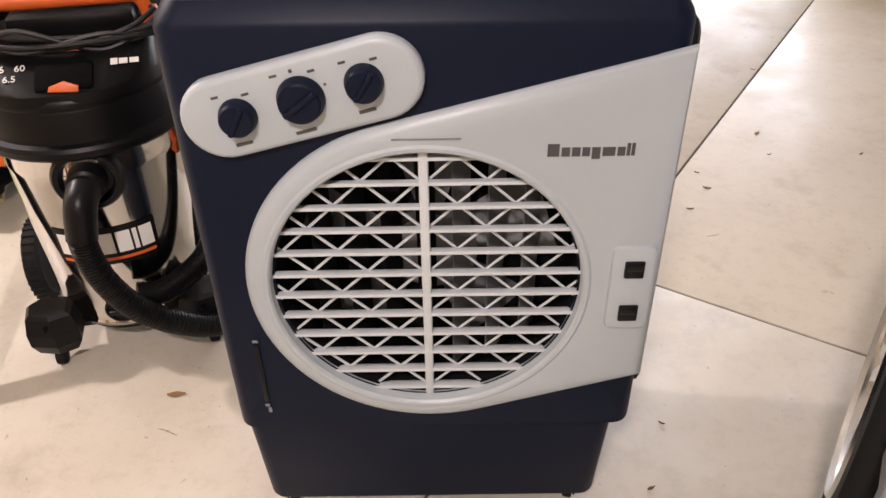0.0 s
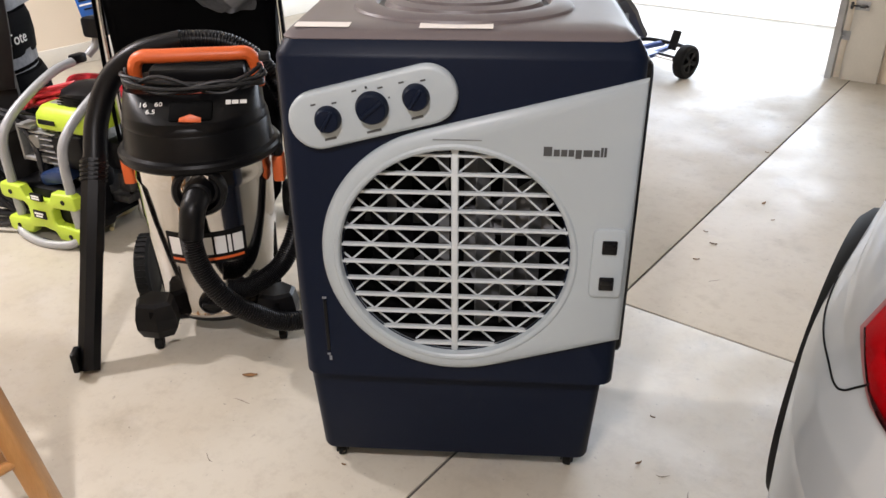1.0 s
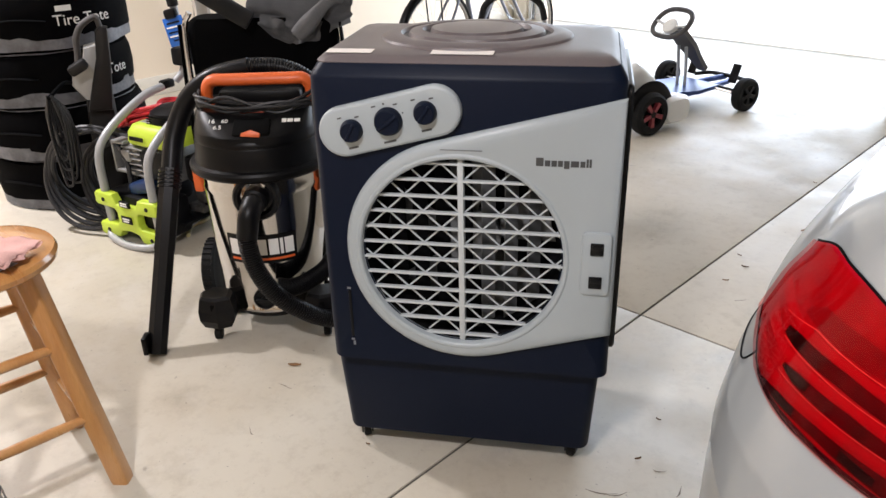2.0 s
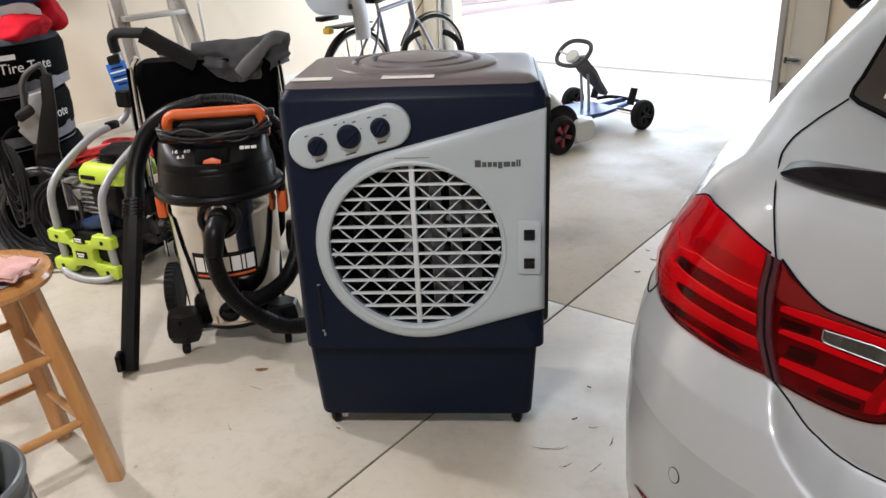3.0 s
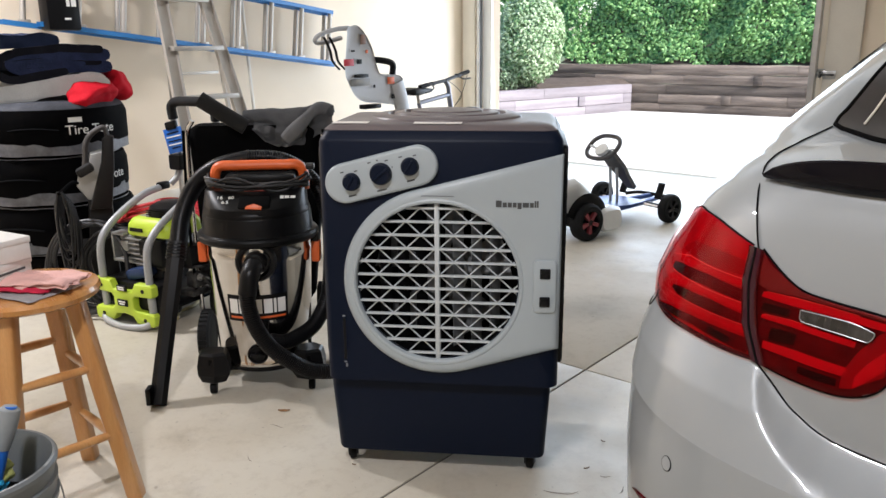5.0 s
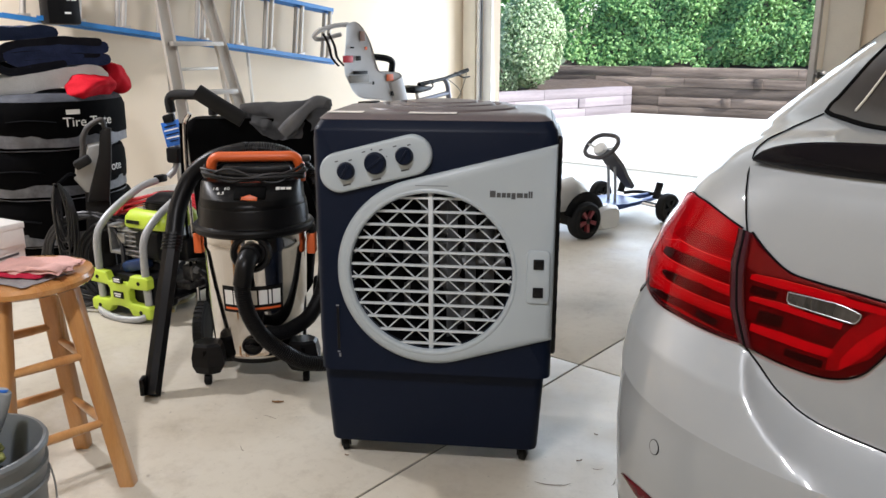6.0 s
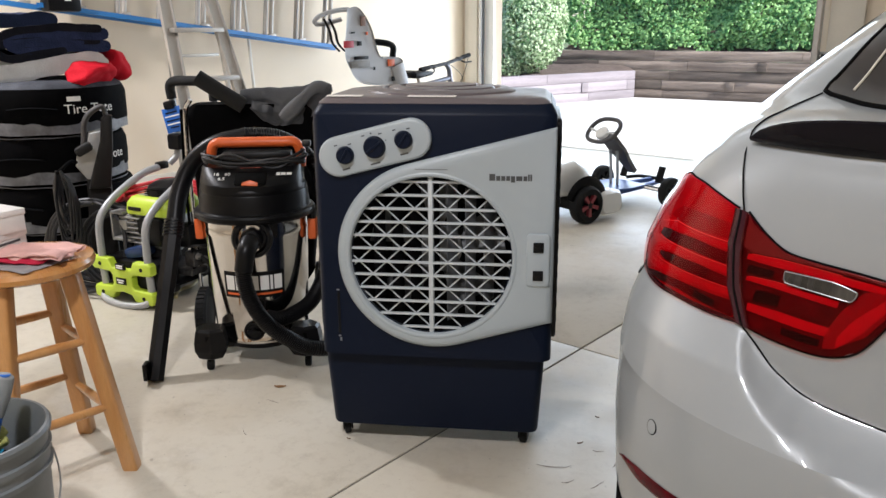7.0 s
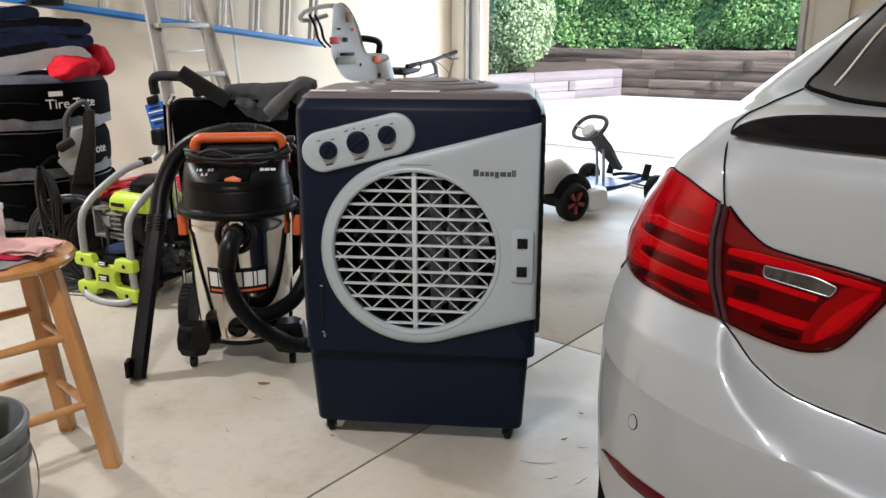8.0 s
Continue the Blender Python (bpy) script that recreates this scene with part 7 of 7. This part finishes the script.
BB, ST, HTOP, HBOT = (0, 2.02, 0.29), (0, 1.90, 0.76), (0, 2.245, 0.80), (0, 2.275, 0.66)
for a, b, r in ((BB, ST, 0.016), (HTOP, ST, 0.0165), (HBOT, BB, 0.0195), (HTOP, HBOT, 0.020)):
    part("frame_tube", pipe([a, b], r, seg=14), M_BIKE, bike)
for s in (-1, 1):
    part("chain_stay", pipe([(0, 2.02, 0.29), (s * 0.05, 1.85, 0.31), (s * 0.062, 1.655, 0.335)], 0.010, seg=10, steps=5), M_BIKE, bike)
    part("seat_stay", pipe([(0, 1.90, 0.72), (s * 0.05, 1.80, 0.56), (s * 0.062, 1.655, 0.335)], 0.009, seg=10, steps=5), M_BIKE, bike)
    part("fork_blade", pipe([(s * 0.03, 2.28, 0.66), (s * 0.055, 2.32, 0.58), (s * 0.058, 2.44, 0.40), (s * 0.055, 2.50, 0.335)], 0.011, seg=10, steps=5), M_BIKE, bike)
    part("grip", pipe([bar_at(s * 0.68), bar_at(s)], 0.016, seg=12), M_RUBBER, bike)
    part("brake_lever", pipe([bar_at(s * 0.55), bar_at(s * 0.62) + Vector((0.02, 0.02, -0.03)), bar_at(s * 0.92) + Vector((0.03, 0.01, -0.045))], 0.006, seg=8, steps=5), M_CHARCOAL, bike)
    part("brake_clamp", boxes(((0.03, 0.04, 0.03), tuple(bar_at(s * 0.52)), 0.006)), M_CHARCOAL, bike)
    part("brake_cable", pipe([bar_at(s * 0.5), bar_at(s * 0.45) + Vector((0.03, 0.10, 0.02)), (0.03, 2.36, 0.80), (0, 2.30, 0.70)], 0.0025, seg=6, steps=8), M_CABLE, bike)
    part("rack_stay", pipe([(s * 0.06, 1.655, 0.335), (s * 0.07, 1.62, 0.70)], 0.005, seg=8), M_CHARCOAL, bike)
part("handlebar", pipe([bar_at(-1 + 0.25 * k) for k in range(9)], 0.0135, seg=12, steps=4), M_CHARCOAL, bike)
part("stem", pipe([HTOP, (0, 2.235, 0.86), (0, 2.20, 0.905)], 0.018, seg=12, steps=4), M_BIKE, bike)
part("seat_post", pipe([ST, (0, 1.88, 0.84)], 0.013, seg=12), M_ALU, bike)
bm = bmesh.new()
loft(bm, [[Vector((x * w, y, 0.845 + z * h)) for x, z in rounded(-1, -0.5, 1, 0.5, 0.4, 3)] for y, w, h in ((1.76, 0.045, 0.03), (1.78, 0.08, 0.05), (1.84, 0.085, 0.055), (1.93, 0.045, 0.045), (2.02, 0.022, 0.03), (2.04, 0.012, 0.02))])
part("saddle", bm, M_BLACK, bike)
part("rear_rack", boxes(((0.12, 0.34, 0.012), (0, 1.60, 0.705), 0.004)), M_CHARCOAL, bike)
part("rack_lamp", boxes(((0.06, 0.05, 0.04), (0, 1.40, 0.69), 0.010)), mat("yellow_lens", (0.62, 0.42, 0.02), 0.3), bike)
bm = bmesh.new()
lathe(bm, [(0.0, 0.0), (0.085, 0.0), (0.092, 0.004), (0.085, 0.008), (0, 0.008)], pose(0.06, 2.02, 0.29, 0, 90, 0), 32)
part("chainring", bm, M_CHARCOAL, bike)
part("crank", pipe([(0.075, 2.02, 0.29), (0.08, 1.93, 0.15)], 0.010, seg=8), M_ALU, bike)
part("pedal", boxes(((0.09, 0.07, 0.02), (0.13, 1.93, 0.15), 0.006)), M_BLACK, bike)
part("kickstand", pipe([(0.03, 1.80, 0.30), (0.16, 1.84, 0.008)], 0.008, seg=8), M_BLACK, bike)

seat = thing("child_seat", "pale grey plastic child seat fixed over the rear wheel", "child seat", (BKX, 0, 0), 0)
# side profile of the shell, swept across
prof = [(1.058, 1.282), (1.14, 1.297), (1.211, 1.245), (1.273, 1.152), (1.309, 1.046), (1.346, 0.987), (1.439, 0.982), (1.532, 0.971), (1.569, 0.918), (1.594, 0.804), (1.50, 0.78), (1.324, 0.803), (1.176, 0.822), (1.105, 0.863), (1.063, 0.925), (1.031, 0.985), (1.029, 1.06), (1.041, 1.142), (1.052, 1.226)]
pc = [(p.x, p.y) for p in curve([Vector((a, b, 0)) for a, b in prof + prof[:1]], 3)[:-1]]
mid = Vector((0.0, 1.27, 0.98))
bm = bmesh.new()
rings = []
for depth, s in ((0.010, 0.955), (0.003, 0.985), (0.0, 1.0), (0.012, 1.0), (0.06, 0.97), (0.14, 0.88), (0.20, 0.74)):
    away = Vector((0.162, 0, 0)) + Vector((-0.72, 0.69, 0.0)) * depth
    rings.append([away + mid + (Vector((0, y, z)) - mid) * s for y, z in pc])
loft(bm, rings)
part("seat_shell", bm, M_SEATGREY, seat)
part("head_loop", pipe([(0.14, 1.09, 1.280), (0.14, 0.99, 1.272), (0.13, 0.90, 1.252), (0.13, 0.845, 1.232), (0.11, 0.835, 1.205), (0.09, 0.90, 1.19), (0.10, 1.06, 1.22)], 0.014, seg=8, steps=5), M_SEATGREY, seat)
for dy in (0.0, 0.045):
    part("harness", pipe([(0.12, 0.90 + dy, 1.225), (0.13, 0.935 + dy, 1.15), (0.13, 0.955 + dy, 1.08), (0.14, 1.00 + dy, 1.03)], 0.015, seg=8, steps=5, flat=0.4), M_BLACK, seat)
for y, z, w, h, mm, nm in ((1.060, 1.07, 0.085, 0.042, M_REDP, "red_reflector"), (1.152, 1.074, 0.040, 0.028, M_BLACK, "vent"), (1.190, 1.21, 0.045, 0.06, mat("brown_vent", (0.22, 0.12, 0.08), 0.6), "vent"), (1.165, 0.985, 0.125, 0.02, M_BLACK, "vent"), (1.155, 0.945, 0.17, 0.045, mat("grey_print_panel", (0.27, 0.27, 0.26), 0.5), "print_panel"), (1.437, 0.945, 0.065, 0.045, M_ORANGE, "orange_reflector"), (1.10, 1.14, 0.03, 0.010, M_BLACK, "vent"), (1.22, 1.135, 0.02, 0.02, M_ORANGE, "mark"), (1.28, 0.915, 0.015, 0.02, M_BLACK, "bolt"), (1.47, 0.84, 0.06, 0.03, M_BLACK, "buckle")):
    part(nm, boxes(((0.004, w, h), (0.1635, y, z), 0.001)), mm, seat)
part("front_bar", pipe([(-0.12, 1.50, 0.98), (-0.12, 1.50, 1.05), (-0.09, 1.42, 1.075), (0.09, 1.42, 1.075), (0.12, 1.50, 1.05), (0.12, 1.50, 0.98)], 0.022, seg=8, steps=5), M_CHARCOAL, seat)
part("foot_guard", pipe([(0.15, 1.50, 0.93), (0.155, 1.535, 0.82), (0.16, 1.55, 0.72), (0.16, 1.556, 0.63)], 0.066, seg=12, steps=5, flat=0.45, up=(1, 0, 0)), M_SEATGREY, seat)
part("mount_bracket", boxes(((0.06, 0.16, 0.03), (0, 1.40, 0.77), 0.006)), M_CHARCOAL, seat)

# ---- push-along with two curved foam grips behind the cooler ----
cart = thing("hand_cart", "small black hand cart with two curved foam grips", "hand cart", (-1.18, 0.78, 0), 40)
for s in (-1, 1):
    part("grip", pipe([(s * 0.055, 0.0, 0.825), (s * 0.09, -0.005, 0.812), (s * 0.125, -0.005, 0.78), (s * 0.142, 0.0, 0.72)], 0.0145, seg=10, steps=5), M_FOAM, cart)
    part("upright", pipe([(s * 0.142, 0.0, 0.72), (s * 0.145, 0.02, 0.4), (s * 0.13, 0.05, 0.06)], 0.010, seg=8, steps=4), M_TUBE, cart)
    bm = bmesh.new()
    lathe(bm, disc_profile(0.06, 0.025, 0.006), pose(s * 0.145 - 0.0125, 0.06, 0.06, 0, 90, 0), 20)
    part("wheel", bm, M_RUBBER, cart)
part("cross_bar", pipe([(-0.143, 0.01, 0.55), (0.143, 0.01, 0.55)], 0.009, seg=8), M_TUBE, cart)
part("toe_plate", boxes(((0.28, 0.16, 0.01), (0, -0.05, 0.012), 0.002)), M_BLACK, cart)

# ---- retaining walls, bank, ivy and shrub ----
def timber_wall(name, label, x0, y0, x1, y1, courses, h, seed, deep=0.15, m=None):
    m = m or M_TIMBER
    w = thing(name, label, "retaining wall", (x0, y0, -0.016), math.degrees(math.atan2(y1 - y0, x1 - x0)), kind="structure")
    ln = math.hypot(x1 - x0, y1 - y0)
    rnd = random.Random(seed)
    for c in range(courses):
        x = -rnd.uniform(0, 0.8) if c else 0.0
        while x < ln:
            w_ = min(rnd.uniform(1.3, 2.4), ln - x)
            if w_ > 0.06:
                bm = bmesh.new()
                sx = max(2, int(w_ / 0.12))
                rows = []
                for k in range(sx + 1):
                    px = max(0.0, x) + (x + w_ - max(0.0, x)) * k / sx
                    rows.append([Vector((px, yy + 0.010 * noise.noise(Vector((px * 3, yy * 9, c * 5.1 + seed))), h * c + 0.002 + zz * (h - 0.006) + 0.006 * noise.noise(Vector((px * 2.2, yy * 7 + 3, zz * 2 + c * 3.3))))) for yy, zz in ((0.004, 0.0), (0.0, 0.06), (0.0, 0.94), (0.006, 1.0), (deep, 1.0), (deep, 0.0))])
                loft(bm, rows)
                part("timber", bm, m, w, sharp=50)
            x += w_ + 0.006
        if c % 2 and c < courses - 1:
            for px in (0.45 * ln * rnd.uniform(0.5, 0.9), ln * rnd.uniform(0.6, 0.95)):
                part("timber_end", boxes(((0.14, 0.03, h - 0.01), (px, -0.012, h * (c + 0.5)), 0.006)), m, w)
    return w


timber_wall("wall_retaining_main", "weathered dark timber retaining wall", -6.4, 9.89, 7.0, 11.60, 5, 0.157, 5)
# weathered grey timber, its colour lightened for the sun on this wall
timber_wall("wall_retaining_side", "sunlit low timber retaining wall", -6.15, 5.20, -4.89, 10.05, 3, 0.155, 8, m=mat("sunlit_grey_timber", (0.24, 0.215, 0.23), 0.85, var=0.3, scale=3, fine=40, bump=0.5, depth=0.01, spread=0.2, stretch=(0.25, 4, 4)))


def sheet(bm, nx, ny, f):
    g = [[bm.verts.new(f(i / nx, j / ny)) for j in range(ny + 1)] for i in range(nx + 1)]
    for a, b in zip(g, g[1:]):
        for j in range(ny):
            bm.faces.new((a[j], b[j], b[j + 1], a[j + 1]))
    return bm


def bank_y(x):
    return 10.04 + 0.1276 * (x + 6.4)


bm = bmesh.new()
sheet(bm, 60, 30, lambda u, v: (lambda x, w: Vector((x, bank_y(x) + w, 0.765 + 0.85 * max(0.0, w - 0.25) + 0.05 * noise.noise(Vector((x * 1.3, w * 1.3, 0))))))(-6.4 + 14 * u, 7 * v * v))
solid("bank", bm, M_SOIL, "steep planted earth bank above the retaining wall", "ground", kind="structure")
bm = bmesh.new()


def bed(u, v):
    """Mulch behind the low wall, rising gently to the main one."""
    p = Vector((-6.15, 5.20, 0)).lerp(Vector((-4.89, 10.05, 0)), u)
    q = p + Vector((-0.968, 0.2515, 0)) * (0.03 + 5 * v * v)
    return Vector((q.x, q.y, 0.425 + 0.30 * max(0.0, u - 0.55) * min(1.0, v * 3) + 0.035 * noise.noise(Vector((q.x * 3, q.y * 3, 2)))))


sheet(bm, 40, 16, bed)
solid("planting_bed", bm, M_SOIL, "bark mulch bed above the low timber wall", "ground", kind="structure")


def leaves(name, label, spots, size, material, seed):
    """Many small folded leaves; spots yields a place and an outward direction."""
    rnd = random.Random(seed)
    verts, faces = [], []
    for p, n in spots:
        s = size * rnd.uniform(0.55, 1.25)
        n = (n + Vector((rnd.uniform(-0.8, 0.8), rnd.uniform(-0.8, 0.8), rnd.uniform(-0.5, 0.9)))).normalized()
        t = n.orthogonal().normalized()
        t = (t * math.cos(q := rnd.uniform(0, 6.28)) + n.cross(t) * math.sin(q))
        b = n.cross(t)
        k = len(verts)
        for u, v, w in ((-1, 0, 0), (-0.35, 0.55, -0.12), (0.35, 0.5, -0.16), (1, 0, -0.25), (0.35, -0.5, -0.16), (-0.35, -0.55, -0.12), (0.0, 0.0, 0.08)):
            verts.append(p + t * (u * s) + b * (v * s) + n * (w * s))
        faces += [(k, k + 6, k + 1), (k + 1, k + 6, k + 2), (k + 2, k + 6, k + 3), (k + 3, k + 6, k + 4), (k + 4, k + 6, k + 5), (k + 5, k + 6, k)]
    mesh = bpy.data.meshes.new(name)
    mesh.from_pydata([tuple(v) for v in verts], [], faces)
    mesh.materials.append(material)
    ob = new(name, mesh)
    return tagged(ob, label, "plant", kind="stuff")


def leaf_mat(name, a, b, c):
    m, n, l, bs = nodes_of(name)
    geo, ramp, tr, mx = n.new("ShaderNodeNewGeometry"), n.new("ShaderNodeValToRGB"), n.new("ShaderNodeBsdfTranslucent"), n.new("ShaderNodeMixShader")
    ramp.color_ramp.elements[0].color, ramp.color_ramp.elements[1].color = (*a, 1), (*b, 1)
    e = ramp.color_ramp.elements.new(0.93)
    e.color = (*c, 1)
    ramp.color_ramp.elements[1].position = 0.6
    ramp.color_ramp.elements[2].position = 1.0
    ramp.color_ramp.elements[2].color = (*c, 1)
    l.new(geo.outputs["Random Per Island"], ramp.inputs["Fac"])
    l.new(ramp.outputs["Color"], bs.inputs["Base Color"])
    l.new(ramp.outputs["Color"], tr.inputs["Color"])
    bs.inputs["Roughness"].default_value = 0.45
    mx.inputs["Fac"].default_value = 0.3
    l.new(bs.outputs["BSDF"], mx.inputs[1])
    l.new(tr.outputs["BSDF"], mx.inputs[2])
    l.new(mx.outputs["Shader"], n["Material Output"].inputs["Surface"])
    return m


M_IVY = leaf_mat("ivy_leaves", (0.030, 0.140, 0.034), (0.095, 0.31, 0.068), (0.27, 0.47, 0.16))
M_BUSH = leaf_mat("shrub_leaves", (0.12, 0.25, 0.09), (0.27, 0.44, 0.19), (0.46, 0.57, 0.36))


def ivy_spots():
    rnd = random.Random(11)
    for _ in range(66000):
        x = rnd.uniform(-7.6, 2.6)
        v = rnd.uniform(0, 1)
        z = 0.80 + 3.0 * v
        y = bank_y(x) + 0.05 + 1.35 * v + 0.24 * noise.noise(Vector((x * 1.7, z * 1.9, 3))) + rnd.uniform(-0.03, 0.16)
        z += 0.16 * noise.noise(Vector((x * 2.1, 1.0, 0.5))) * (1 - v)
        yield Vector((x, y, z)), Vector((0, -1, 0.35))


leaves("ivy_bank", "dense green ivy hanging over the earth bank", ivy_spots(), 0.040, M_IVY, 3)


def far_spots():
    rnd = random.Random(17)
    for _ in range(9000):
        x = rnd.choice((rnd.uniform(-13, -7.0), rnd.uniform(2.6, 8)))
        z = 0.5 + rnd.uniform(0, 3.2)
        y = 11.0 + 0.13 * x * (x > 0) + 0.5 * (z - 0.5) + 0.4 * noise.noise(Vector((x, z, 7)))
        yield Vector((x, y, z)), Vector((0, -1, 0.3))


leaves("hedge_row", "green hedge beyond the driveway", far_spots(), 0.09, M_IVY, 5)


def bush(cx, cy, cz, rx, rz, count, name, label, size, seed):
    rnd = random.Random(seed)

    def spots():
        for _ in range(count):
            d = Vector((rnd.gauss(0, 1), rnd.gauss(0, 1), rnd.gauss(0, 1))).normalized()
            r = 0.62 + 0.4 * rnd.random() ** 0.5 + 0.16 * noise.noise(d * 2.6 + Vector((seed, 0, 0)))
            yield Vector((cx + d.x * rx * r, cy + d.y * rx * r, cz + d.z * rz * r)), d
    t = thing(name, label, "shrub", (0, 0, 0))
    ob = leaves("crown", "", spots(), size, M_BUSH, seed + 1)
    del ob["category"]
    ob.parent = t
    for k in range(4):
        a = 1.57 * k + 0.4
        part("stem", pipe([(cx + 0.03 * math.cos(a), cy + 0.03 * math.sin(a), 0.37), (cx + 0.06 * math.cos(a), cy + 0.06 * math.sin(a), 0.6), (cx + 0.3 * math.cos(a), cy + 0.3 * math.sin(a), cz + 0.1)], lambda q: 0.024 - 0.014 * q, seg=8, steps=4), M_BARK, t)
    return t


bush(-5.82, 8.30, 1.20, 0.54, 0.74, 9000, "clipped_shrub", "rounded sunlit shrub in the mulch bed", 0.032, 21)
bush(-6.08, 8.00, 0.66, 0.26, 0.33, 2000, "low_shrub", "small light green shrub in the mulch bed", 0.028, 29)
